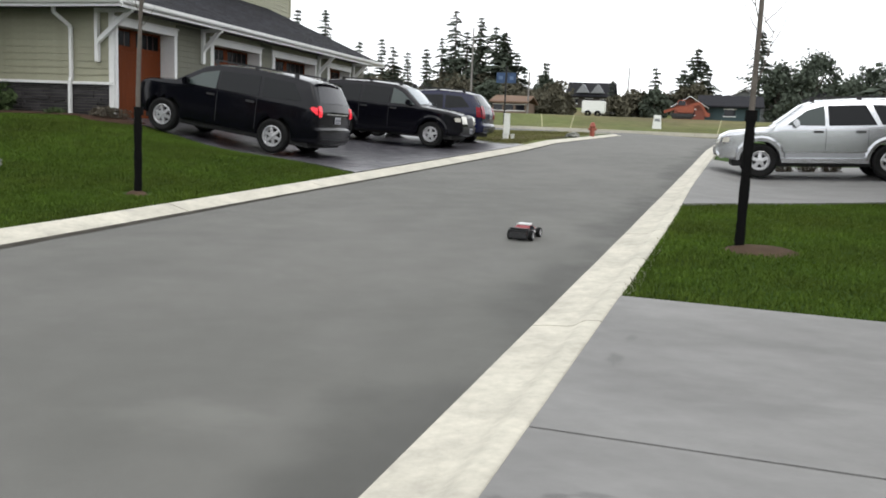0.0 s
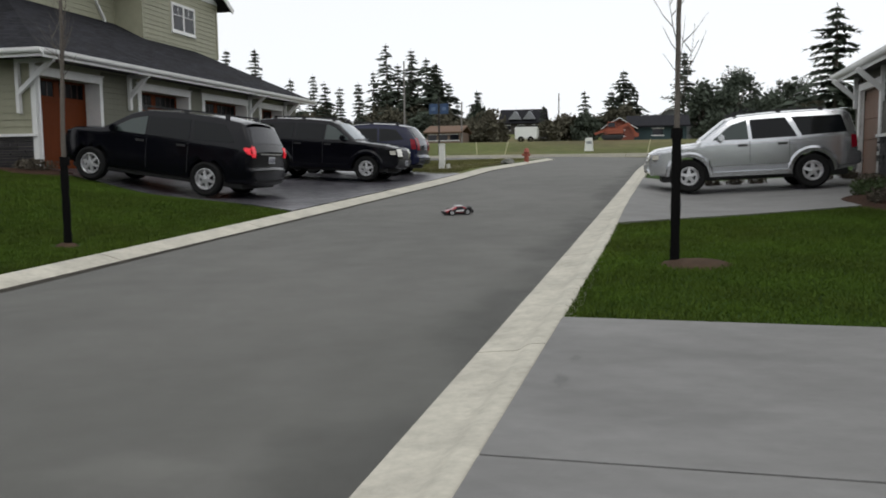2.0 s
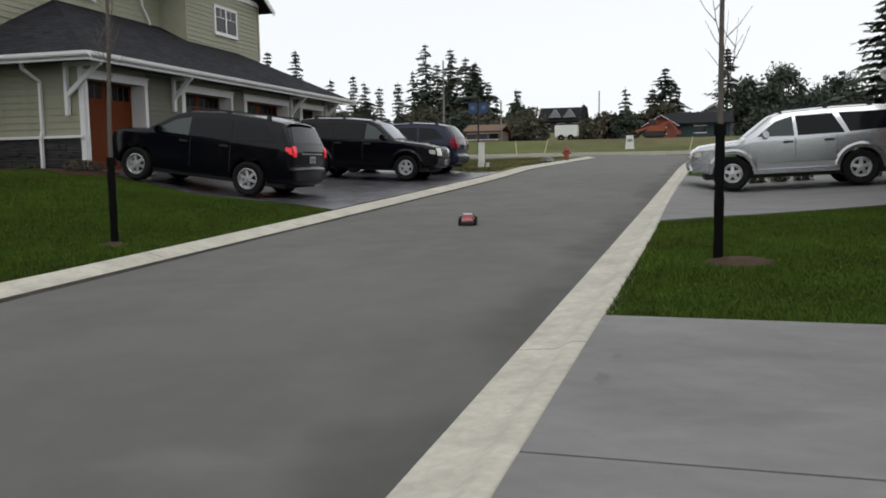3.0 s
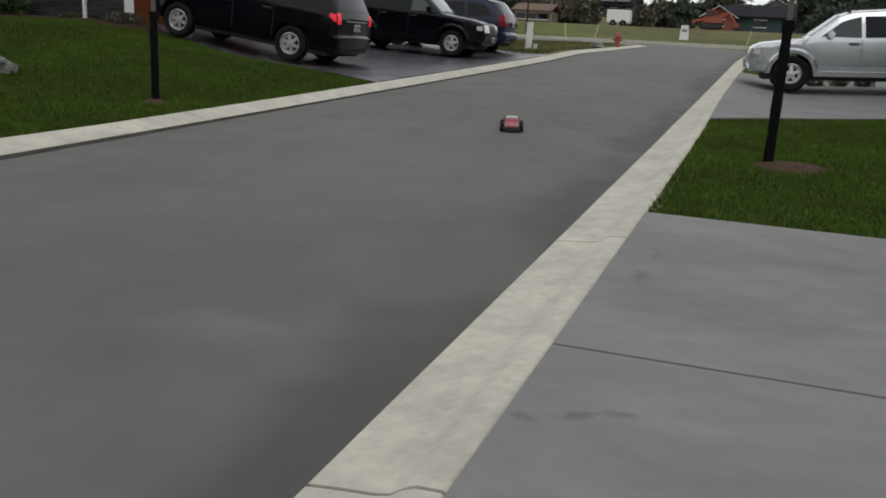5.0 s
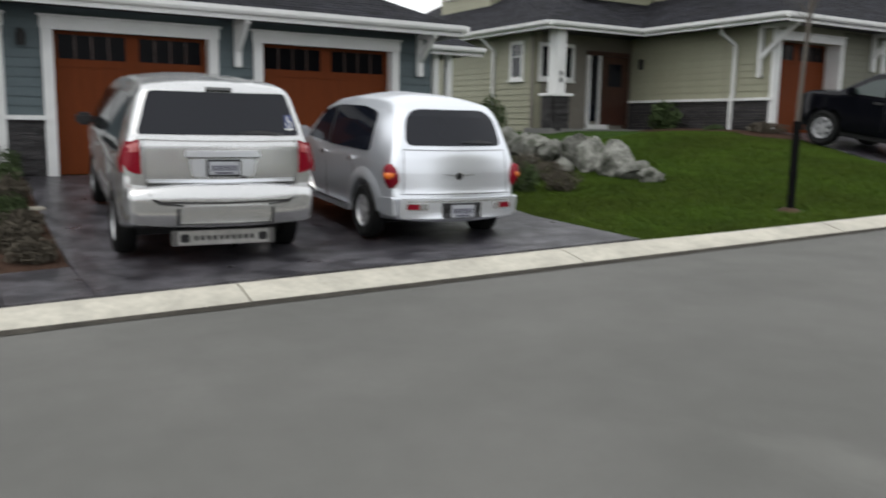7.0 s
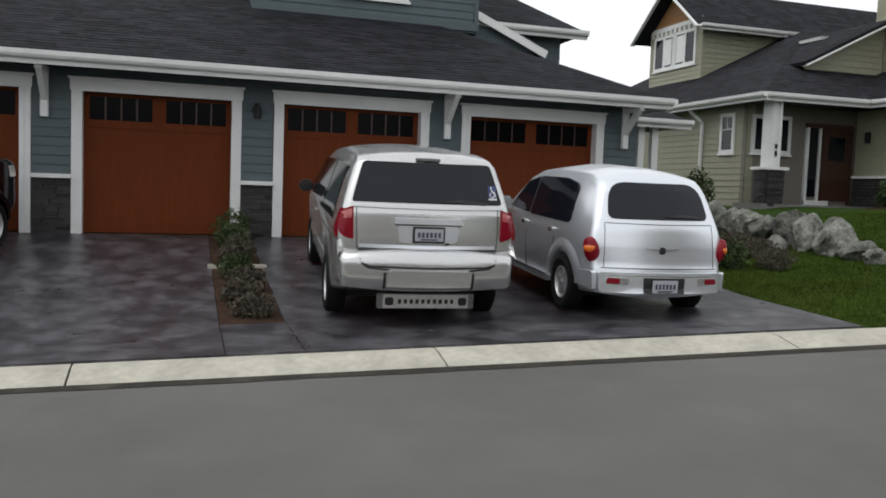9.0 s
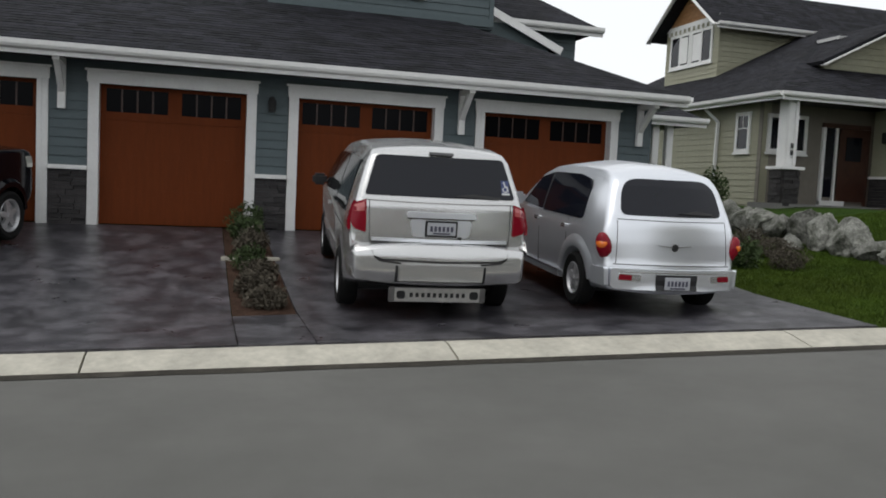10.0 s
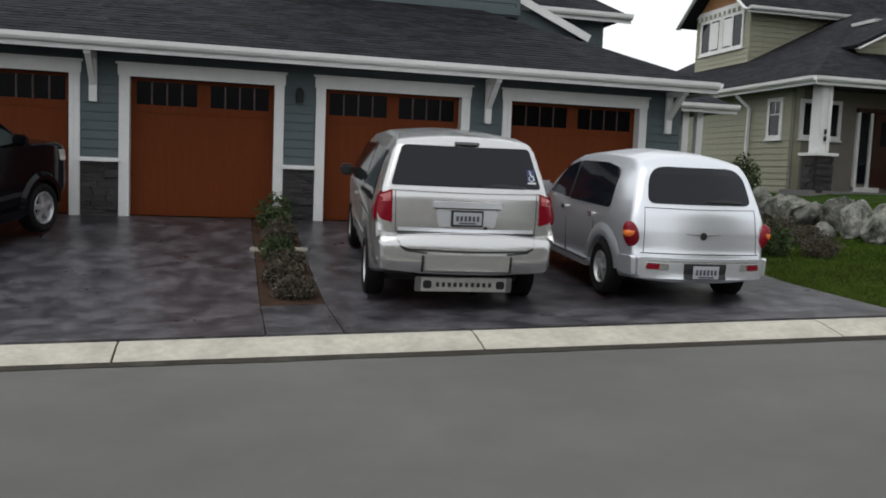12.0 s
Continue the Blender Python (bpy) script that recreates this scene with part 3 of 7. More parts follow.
def window(parent, axis, at, a0, a1, z0, z1, out=1, panes=1, bars=True, blind=0.0, trim=0.1):
    """A white framed window standing on a wall plane."""
    w = None

    def piece(name, mtl, d0, d1, p0, p1, q0, q1, under):
        d0, d1 = at + out * d0, at + out * d1
        bm = box(d0, p0, q0, d1, p1, q1) if axis == "x" else box(p0, d0, q0, p1, d1, q1)
        return part(name, bm, mtl, under)

    w = piece("window", GLASS_DARK, 0.028, 0.034, a0, a1, z0, z1, parent)
    for n, p0, p1, q0, q1 in (("frame_side", a0 - trim, a0, z0 - trim, z1 + trim), ("frame_side", a1, a1 + trim, z0 - trim, z1 + trim), ("frame_head", a0, a1, z1, z1 + trim), ("frame_foot", a0, a1, z0 - trim, z0)):
        piece(n, WHITE, 0.0, 0.06, p0, p1, q0, q1, w)
    piece("sill", WHITE, 0.0, 0.09, a0 - trim - 0.03, a1 + trim + 0.03, z0 - trim - 0.05, z0 - trim - 0.002, w)
    for k in range(1, panes):
        c = a0 + (a1 - a0) * k / panes
        piece("mullion", WHITE, 0.034, 0.058, c - 0.045, c + 0.045, z0, z1, w)
    if bars:
        zb = z0 + (z1 - z0) * 0.62
        piece("glazing_bar", WHITE, 0.034, 0.044, a0, a1, zb - 0.012, zb + 0.012, w)
        for k in range(panes):
            c = a0 + (a1 - a0) * (k + 0.5) / panes
            piece("glazing_bar", WHITE, 0.034, 0.044, c - 0.012, c + 0.012, zb, z1, w)
    if blind:
        piece("blind", CURTAIN, 0.034, 0.037, a0 + (a1 - a0) * (1 - blind), a1, z0, z1, w)
    return w


def downspout(parent, points):
    bm = bmesh.new()
    for a, b in zip(points, points[1:]):
        bar(a, b, 0.075, 0.075, bm=bm)
    part("downspout", bm, WHITE, parent, "white square downspout")


# Grey-brown, darker than the tan siding: the entry court's shade is in this colour.
COURT_SHADE = mat("shaded_court_wall", (0.17, 0.155, 0.13), 0.65, scale=4, vary=0.1, bump=0.001, bump_scale=60)
SHINGLE_MANY = mat("roof_shingle_courses", (0.0135, 0.0135, 0.018), 0.9, scale=2.2, vary=0.5, bump=0.004, bump_scale=90, spec=0.25)
_n, _l = SHINGLE_MANY.node_tree.nodes, SHINGLE_MANY.node_tree.links
_geo, _mr, _mx = _n.new("ShaderNodeNewGeometry"), _n.new("ShaderNodeMapRange"), _n.new("ShaderNodeMix")
_mr.inputs["To Min"].default_value, _mr.inputs["To Max"].default_value = 0.45, 1.75
_l.new(_geo.outputs["Random Per Island"], _mr.inputs["Value"])
_mx.data_type, _mx.blend_type = "RGBA", "MULTIPLY"
_mx.inputs["Factor"].default_value = 1
_src = _n["Principled BSDF"].inputs["Base Color"].links[0].from_socket
_l.new(_src, _mx.inputs["A"])
_l.new(_mr.outputs[0], _mx.inputs["B"])
_l.new(_mx.outputs["Result"], _n["Principled BSDF"].inputs["Base Color"])


def wall_with_doors(parent, x, y0, y1, z0, z1, doors, ztop, material, depth=0.25):
    """A front wall whose door openings go through it."""
    edges = [y0] + [e for d in doors for e in d] + [y1]
    for a, b in zip(edges[0::2], edges[1::2]):
        part("wall", box(x - depth, a, z0 - 0.4, x, b, z1), material, parent)
    for a, b in doors:
        part("lintel", box(x - depth, a, ztop, x, b, z1), material, parent)


def blue_house():
    """Blue-grey duplex: four garages under one eave, a dormer, an upper storey behind."""
    X, Z, EZ = -15.0, 0.72, 3.42
    doors = [(-4.95, -2.53), (-1.62, 0.77), (1.63, 4.13), (5.07, 7.70)]
    h = thing("house", Matrix(), "blue-grey duplex with cedar garage doors and dark shingle roof", "house")
    wall_with_doors(h, X, -9.6, 8.58, Z, 3.62, doors, 3.05, TEAL)
    for a, b in doors:
        door_trim(h, X, a, b, Z - 0.02, 3.05, 0.155)
        garage_door(h, X - 0.15, a, b, Z + 0.005, 3.05)
    piers = [(-9.6, -5.11), (-2.37, -1.78), (0.93, 1.47), (4.29, 4.91), (7.86, 8.58)]
    for i, (a, b) in enumerate(piers):
        siding(h, "boards", TEAL, "x", X, a, b, 1.68, 3.4)
        ledge_stones(h, "x", X, a + 0.002, b - 0.002, Z - 0.15, 1.61, seed=i + 3)
        part("stone_cap", box(X, a - 0.01, 1.61, X + 0.1, b + 0.01, 1.68, 0.006), WHITE, h)
    for y in (-8.8, -2.17, 4.62, 8.30):
        bracket(h, X + 0.02, y, EZ - 0.03)
    for y in (-5.6, 1.18):
        lamp = part("wall_lamp", box(X + 0.02, y - 0.05, 2.86, X + 0.05, y + 0.05, 3.02, 0.01), DARKMETAL, h, "small dark wall lamp")
        part("lamp_shade", tube([(X + 0.13, y, 2.76), (X + 0.13, y, 2.94), (X + 0.13, y, 3.02)], [0.06, 0.07, 0.02], 10), DARKMETAL, lamp)
    # side wall, back
    part("wall", box(-24.5, 8.33, Z - 0.4, X - 0.251, 8.58, 3.62), TEAL, h)
    siding(h, "boards", TEAL, "y", 8.58, -24.5, X, Z - 0.2, 3.4)
    part("wall", box(-24.5, -9.6, Z - 0.4, X - 0.251, -9.35, 3.62), TEAL, h)
    part("wall", box(-24.75, -9.6, Z - 0.4, -24.5, 8.58, 3.62), TEAL, h)
    s = 0.47
    ex, y0, y1 = -14.25, -10.35, 8.9
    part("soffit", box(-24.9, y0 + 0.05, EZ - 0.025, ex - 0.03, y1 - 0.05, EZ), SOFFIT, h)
    gutter(h, (ex, y0, EZ - 0.01), (ex, y1, EZ - 0.01), (1, 0, 0))
    gutter(h, (ex + 0.02, y1, EZ - 0.01), (-24.0, y1, EZ - 0.01), (0, 1, 0))
    rise = 5.2
    zr = EZ + 0.1
    roof_plane(h, [(ex, y0, zr), (ex, y1, zr), (ex - rise, y1 - rise, zr + s * rise), (ex - rise, y0 + rise, zr + s * rise)])
    roof_plane(h, [(ex, y1, zr), (ex - 2 * rise, y1, zr), (ex - rise, y1 - rise, zr + s * rise), (ex - rise, y1 - rise, zr + s * rise)])
    roof_plane(h, [(ex - 2 * rise, y0, zr), (ex, y0, zr), (ex - rise, y0 + rise, zr + s * rise), (ex - rise, y0 + rise, zr + s * rise)])
    roof_plane(h, [(ex - 2 * rise, y1, zr), (ex - 2 * rise, y0, zr), (ex - rise, y0 + rise, zr + s * rise), (ex - rise, y1 - rise, zr + s * rise)])
    # dormer on the front slope
    dx, d0, d1 = -17.9, 1.25, 6.15
    zb = zr + s * (ex - dx)
    part("dormer_wall", box(-22.0, d0, zb - 0.1, dx, d1, zb + 2.3), TEAL, h)
    siding(h, "boards", TEAL, "x", dx, d0 + 0.1, d1 - 0.1, zb + 0.02, zb + 2.3, 0.17)
    for a in (d0, d1 - 0.1):
        part("corner_board", box(dx, a, zb + 0.02, dx + 0.04, a + 0.1, zb + 2.3), TEAL, h)
    part("corner_board", box(dx, d0, zb - 0.06, dx + 0.05, d1, zb + 0.1), TEAL, h)
    window(h, "x", dx, 2.95, 4.45, zb + 0.52, zb + 1.8, panes=2)
    roof_plane(h, [(dx + 0.5, d0 - 0.5, zb + 2.25), (dx + 0.5, d1 + 0.5, zb + 2.25), (dx - 2.4, d1 - 1.5, zb + 3.6), (dx - 2.4, d0 + 1.5, zb + 3.6)])
    # upper storey at the back, and the dormer's side roof
    part("upper_wall", box(-24.0, 3.0, 3.7, -18.6, 8.48, 5.5), TEAL, h)
    siding(h, "boards", TEAL, "x", -18.6, 6.2, 8.48, 4.3, 5.45, 0.17)
    roof_plane(h, [(-18.15, 2.5, 5.45), (-18.15, 8.95, 5.45), (-21.0, 7.6, 6.95), (-21.0, 2.5, 6.95)])
    roof_plane(h, [(-18.15, 8.95, 5.45), (-24.0, 8.95, 5.45), (-24.0, 7.6, 6.95), (-21.0, 7.6, 6.95)])
    gutter(h, (-18.15, 3.0, 5.35), (-18.15, 8.97, 5.35), (1, 0, 0))
    part("side_gable", prism([(6.12, 4.2), (7.6, 4.2), (7.6, 4.92), (6.12, 5.56)], -18.55, -18.1, "x"), TEAL, h)
    roof_plane(h, [(-17.95, 7.85, 4.9), (-18.6, 7.85, 4.9), (-18.6, 6.05, 5.7), (-17.95, 6.05, 5.7)])
    part("rake_board", bar((-17.93, 6.1, 5.58), (-17.93, 7.85, 4.82), 0.17, 0.05, up=(1, 0, 0)), WHITE, h)
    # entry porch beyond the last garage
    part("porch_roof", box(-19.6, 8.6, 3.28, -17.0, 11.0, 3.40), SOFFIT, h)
    roof_plane(h, [(-16.9, 8.6, 3.42), (-16.9, 11.1, 3.42), (-18.6, 10.6, 4.05), (-18.6, 8.6, 4.05)])
    gutter(h, (-16.9, 8.6, 3.31), (-16.9, 11.1, 3.31), (1, 0, 0))
    for y in (9.62, 9.96, 10.32):
        part("porch_post", box(-17.3, y - 0.08, 1.0, -17.14, y + 0.08, 3.28, 0.008), WHITE, h)
    part("porch_wall", box(-19.9, 8.6, 0.6, -19.7, 11.0, 3.28), TEAL, h)


def tan_house():
    """Tan duplex: garages along the drive, an entry court, gabled upper storeys."""
    X, Z, EZ = -14.0, 1.59, 4.28
    doors = [(17.93, 20.32), (22.3, 25.05), (26.1, 29.3), (30.6, 32.6)]
    h = thing("house", Matrix(), "tan sided duplex with cedar garages, stone base and dark roof", "house")
    wall_with_doors(h, X, 17.85, 34.2, Z, 4.45, doors, 3.88, TAN, 0.5)
    for a, b in doors:
        door_trim(h, X, a, b, Z - 0.02, 3.88, 0.14, 0.4, 0.065 if a < 18 else None)
        garage_door(h, X - 0.38, a, b, Z + 0.005, 3.88)
    piers = [(17.85, 17.87), (20.46, 22.16), (25.19, 25.96), (29.44, 30.46), (32.74, 34.2)]
    for i, (a, b) in enumerate(piers[1:]):
        siding(h, "boards", GREYGREEN, "x", X, a, b, 2.47, 4.2)
        ledge_stones(h, "x", X, a + 0.002, b - 0.002, Z - 0.1, 2.40, seed=i + 21)
        part("stone_cap", box(X, a - 0.01, 2.40, X + 0.1, b + 0.01, 2.47, 0.006), WHITE, h)
    for y in (21.71, 29.6, 32.95):
        bracket(h, X + 0.02, y, EZ - 0.03, 0.62, 1.0)
    bracket(h, X - 0.44, 17.74, EZ - 0.03, 1.02, 1.3)
    # wing's side wall towards the camera
    part("wall", box(-19.0, 17.85, Z - 0.4, X - 0.501, 17.92, 4.45), TAN, h)
    siding(h, "boards", TAN, "y", 17.85, -19.1, X - 0.12, 2.46, 4.25, 0.17, out=-1)
    part("corner_board", box(X - 0.12, 17.81, Z - 0.1, X + 0.03, 17.849, 4.25, 0.004), WHITE, h)
    ledge_stones(h, "y", 17.85, -19.1, X - 0.12, Z - 0.25, 2.39, out=-1, seed=40)
    part("stone_cap", box(-19.1, 17.75, 2.39, X, 17.85, 2.46, 0.006), WHITE, h)
    downspout(h, [(-15.35, 17.35, 4.22), (-15.35, 17.35, 4.1), (-15.2, 17.76, 3.8), (-15.2, 17.76, 2.55), (-15.2, 17.70, 2.45), (-15.2, 17.70, 1.6)])
    s = 0.5
    ex, ey, y1 = -13.26, 17.1, 34.6
    zr = EZ + 0.1
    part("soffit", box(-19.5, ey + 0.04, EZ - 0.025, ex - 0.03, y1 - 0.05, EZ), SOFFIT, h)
    gutter(h, (ex, ey, EZ - 0.01), (ex, y1, EZ - 0.01), (1, 0, 0))
    gutter(h, (-17.9, ey, EZ - 0.01), (ex + 0.1, ey, EZ - 0.01), (0, -1, 0))
    rise = 6.5
    top = zr + s * rise
    roof_plane(h, [(ex, ey, zr), (ex, y1, zr), (ex - rise, y1 - rise, top), (ex - rise, ey + rise, top)])
    roof_plane(h, [(ex - 2 * rise, ey, zr), (ex, ey, zr), (ex - rise, ey + rise, top), (ex - rise, ey + rise, top)])
    roof_plane(h, [(ex, y1, zr), (ex - 2 * rise, y1, zr), (ex - rise, y1 - rise, top), (ex - rise, y1 - rise, top)])
    # main block with the entry court
    mx, my = -17.9, 13.8
    wy, wx = 14.3, -19.2
    part("wall", box(-30, wy, Z - 0.6, wx, wy + 0.25, 4.45), TAN, h)
    siding(h, "boards", TAN, "y", wy, -30, wx - 0.1, Z - 0.4, 4.25, 0.17, out=-1)
    part("corner_board", box(wx - 0.1, wy - 0.035, Z - 0.3, wx + 0.03, wy, 4.25), COURT_SHADE, h)
    part("wall", box(wx - 0.25, wy + 0.251, Z - 0.6, wx, 19.6, 4.45), COURT_SHADE, h)
    part("wall", box(-30.2, wy, Z - 0.6, -30.001, 30, 4.45), TAN, h)
    window(h, "y", wy, -20.2, -19.75, 3.05, 3.95, out=-1)
    downspout(h, [(-21.25, wy - 0.42, 4.25), (-21.25, wy - 0.42, 4.18), (-21.1, wy - 0.08, 3.85), (-21.15, wy - 0.08, 1.7)])
    window(h, "x", wx, 14.55, 15.6, 3.05, 3.88, panes=2, bars=False)
    entry = part("entry_door", box(wx, 16.78, Z + 0.15, wx + 0.05, 17.7, 3.72), DARKDOOR, h, "dark brown panelled entry door")
    part("door_panel", box(wx + 0.05, 16.98, 2.85, wx + 0.07, 17.5, 3.5, 0.006), GLASS_DARK, entry)
    part("sidelight", box(wx, 16.3, Z + 0.25, wx + 0.03, 16.62, 3.72), GLASS_DARK, entry)
    part("door_head", box(wx, 16.2, 3.725, wx + 0.09, 17.75, 3.84), DARKDOOR, entry)
    for y in (16.2, 16.63):
        part("jamb", box(wx, y, Z + 0.05, wx + 0.08, y + 0.09 if y < 16.5 else y + 0.06, 3.72), WHITE, entry)
    part("threshold", box(wx, 16.2, Z + 0.02, wx + 0.12, 17.0, Z + 0.15), WHITE, entry)
    part("jamb", box(wx, 17.701, Z + 0.05, wx + 0.08, 17.76, 3.72), DARKDOOR, entry)
    part("wall_lamp", box(-18.7, 17.72, 3.35, -18.55, 17.82, 3.65, 0.02), DARKMETAL, h, "small dark wall lamp")
    part("porch_floor", box(wx + 0.001, 14.0, Z - 0.5, -18.0, 17.8, Z + 0.02, 0.01), CONCRETE, h)
    # porch column
    px, py = -18.3, 14.4
    col = part("porch_column", box(px - 0.17, py - 0.17, 2.55, px + 0.17, py + 0.17, 4.25, 0.01), WHITE, h, "white tapered porch column on a stone pier")
    for a in (-0.1, 0.1):
        part("post", box(px + 0.17, py + a - 0.05, 2.6, px + 0.2, py + a + 0.05, 4.2, 0.006), WHITE, col)
    part("column_cap", box(px - 0.34, py - 0.34, 2.47, px + 0.34, py + 0.34, 2.55, 0.01), WHITE, col)
    pier = part("pier", box(px - 0.24, py - 0.24, Z - 0.3, px + 0.24, py + 0.24, 2.47), STONE, col)
    ledge_stones(pier, "x", px + 0.24, py - 0.24, py + 0.24, Z - 0.1, 2.46, seed=51)
    ledge_stones(pier, "y", py - 0.24, px - 0.24, px + 0.24, Z - 0.1, 2.46, out=-1, seed=52)
    for i, z in enumerate((3.02, 2.84)):
        part("writing_bar", box(px + 0.2, py - 0.04, z, px + 0.206, py + 0.04, z + 0.12), TRIMBLACK, col)
    part("soffit", box(-30, my + 0.04, EZ - 0.025, mx - 0.03, 18.0, EZ), SOFFIT, h)
    gutter(h, (mx, my, EZ - 0.01), (mx, ey, EZ - 0.01), (1, 0, 0))
    gutter(h, (-30.5, my, EZ - 0.01), (mx + 0.1, my, EZ - 0.01), (0, -1, 0))
    rise = 6.5
    roof_plane(h, [(mx, my, zr), (mx, 27, zr), (mx - rise, 27, zr + s * rise), (mx - rise, my + rise, zr + s * rise)])
    roof_plane(h, [(-31, my, zr), (mx, my, zr), (mx - rise, my + rise, zr + s * rise), (-31, my + rise, zr + s * rise)])
    # gable storey towards the camera, over the side wall
    gy, g0, g1, gb, ge, gp = 16.6, -28.2, -24.9, 5.6, 7.75, 9.0
    part("gable_wall", prism([(g0, gb - 1), (g1, gb - 1), (g1, ge), ((g0 + g1) / 2, gp), (g0, ge)], gy, gy + 9, "y"), TAN, h)
    siding(h, "boards", TAN, "y", gy, g0, g1, gb - 0.2, ge, 0.17, out=-1)
    siding(h, "shingle_boards", CEDAR_SHINGLE, "y", gy, g0, g1, ge + 0.1, gp, 0.14, out=-1, top=lambda a: ge + (gp - ge) * (1 - abs(a - (g0 + g1) / 2) / ((g1 - g0) / 2)))
    part("belly_band", box(g0, gy - 0.05, ge - 0.05, g1, gy - 0.03, ge + 0.1), WHITE, h)
    siding(h, "boards", TAN, "x", g1, gy, gy + 6, gb - 0.5, ge, 0.17)
    wm = (g0 + g1) / 2
    for a0, a1, c0, c1 in ((g0 + 0.42, wm - 0.12, 0.5, 1.0), (wm + 0.12, g1 - 0.42, 0.0, 0.5)):
        window(h, "y", gy, a0, a1, gb + 0.80, ge - 0.32, out=-1, panes=2, bars=False)
        part("window_blind", box(a0 + 0.04 + c0 * (a1 - a0 - 0.08), gy - 0.062, gb + 0.85, a0 + 0.04 + c1 * (a1 - a0 - 0.08), gy - 0.056, ge - 0.37), WHITE, h, "white blind behind the pane")
    for k in range(11):
        a = g0 + 0.2 + k * (g1 - g0 - 0.4) / 10
        part("dentil", box(a - 0.06, gy - 0.055, ge - 0.20, a + 0.06, gy - 0.03, ge - 0.052), WHITE, h)
    mid = (g0 + g1) / 2
    for sx, e in ((1, g1), (-1, g0)):
        zl = ge - 0.28
        c = [(e + sx * 0.45, gy - 0.5, zl), (e + sx * 0.45, gy + 9.2, zl), (mid, gy + 9.2, gp + 0.12), (mid, gy - 0.5, gp + 0.12)]
        roof_plane(h, c if sx > 0 else [c[1], c[0], c[3], c[2]])
        part("bargeboard", bar((e + sx * 0.5, gy - 0.52, zl - 0.1), (mid, gy - 0.52, gp + 0.03), 0.04, 0.2, up=(0, 1, 0)), WHITE, h)
    gutter(h, (g1 + 0.45, gy - 0.4, ge - 0.38), (g1 + 0.45, gy + 9, ge - 0.38), (1, 0, 0))
    # skylight and small roof gable over the court
    part("skylight", box(-22.6, 18.6, 6.7, -21.6, 19.7, 6.8), CURTAIN, h)
    # upper storey over the garages
    ux, u0, u1, ub, ut = -16.9, 27.3, 32.9, 6.2, 8.4
    part("upper_wall", box(-22.5, u0, 4.5, ux, u1, ut), TAN, h)
    siding(h, "boards", TAN, "x", ux, u0, u1 - 0.1, ub - 0.1, ut, 0.17)
    part("corner_board", box(ux - 0.02, u1 - 0.1, ub - 0.1, ux + 0.04, u1 + 0.02, ut), TAN, h)
    window(h, "x", ux, 29.35, 30.9, 6.85, 7.75, panes=2)
    part("upper_wall", box(-20.4, 19.5, 5.2, -18.0, u0 - 0.001, ut), TAN, h)
    siding(h, "boards", TAN, "x", -18.0, 19.5, u0, 5.9, ut, 0.17)
    siding(h, "boards", TAN, "y", 19.5, -20.4, -18.0, 5.9, ut, 0.17, out=-1)
    # small street gable over the court roof
    part("gable_wall", prism([(16.75, 5.2), (19.45, 5.2), (19.45, 6.95), (16.75, 5.62)], -20.6, -20.05, "x"), TAN, h)
    siding(h, "boards", TAN, "x", -20.05, 16.8, 19.45, 5.3, 6.9, 0.17, top=lambda a: 5.62 + 0.495 * (a - 16.75))
    part("bargeboard", bar((-19.72, 16.5, 5.50), (-19.72, 19.45, 6.96), 0.04, 0.2, up=(1, 0, 0)), WHITE, h)
    roof_plane(h, [(-20.6, 16.45, 5.60), (-19.7, 16.45, 5.60), (-19.7, 19.45, 7.08), (-23.4, 19.45, 7.08)])
    window(h, "x", -18.0, 22.0, 23.6, 7.15, 8.2, panes=2)
    downspout(h, [(-17.93, 26.2, ut), (-17.93, 26.2, 7.3), (-17.93, 26.6, 6.8), (-17.93, 26.6, 6.3)])
    mid, pk = (u0 + u1) / 2, 10.0
    part("gable_wall", prism([(u0, ut), (u1, ut), (mid, pk)], -22.5, ux, "x"), TAN, h)
    siding(h, "shingle_boards", CEDAR_SHINGLE, "x", ux, u0, u1, ut + 0.12, pk, 0.14, top=lambda a: ut + (pk - ut) * (1 - abs(a - mid) / ((u1 - u0) / 2)))
    part("belly_band", box(ux + 0.03, u0, ut - 0.08, ux + 0.06, u1, ut + 0.1), WHITE, h)
    sl = (pk - ut) / ((u1 - u0) / 2)
    for sy, e in ((1, u1), (-1, u0)):
        zl = ut - 0.5 * sl + 0.1
        c = [(-22.5, e + sy * 0.5, zl), (ux + 0.5, e + sy * 0.5, zl), (ux + 0.5, mid, pk + 0.1), (-22.5, mid, pk + 0.1)]
        roof_plane(h, c if sy < 0 else [c[1], c[0], c[3], c[2]])
        part("bargeboard", bar((ux + 0.53, e + sy * 0.52, zl - 0.08), (ux + 0.53, mid, pk + 0.02), 0.2, 0.04, up=(1, 0, 0)), WHITE, h)
    roof_plane(h, [(-17.4, 19.0, ut), (-17.4, u0, ut), (-20.2, u0, ut + 1.4), (-20.2, 19.6, ut + 1.4)])
    gutter(h, (-17.4, 19.0, ut - 0.1), (-17.4, u0, ut - 0.1), (1, 0, 0))


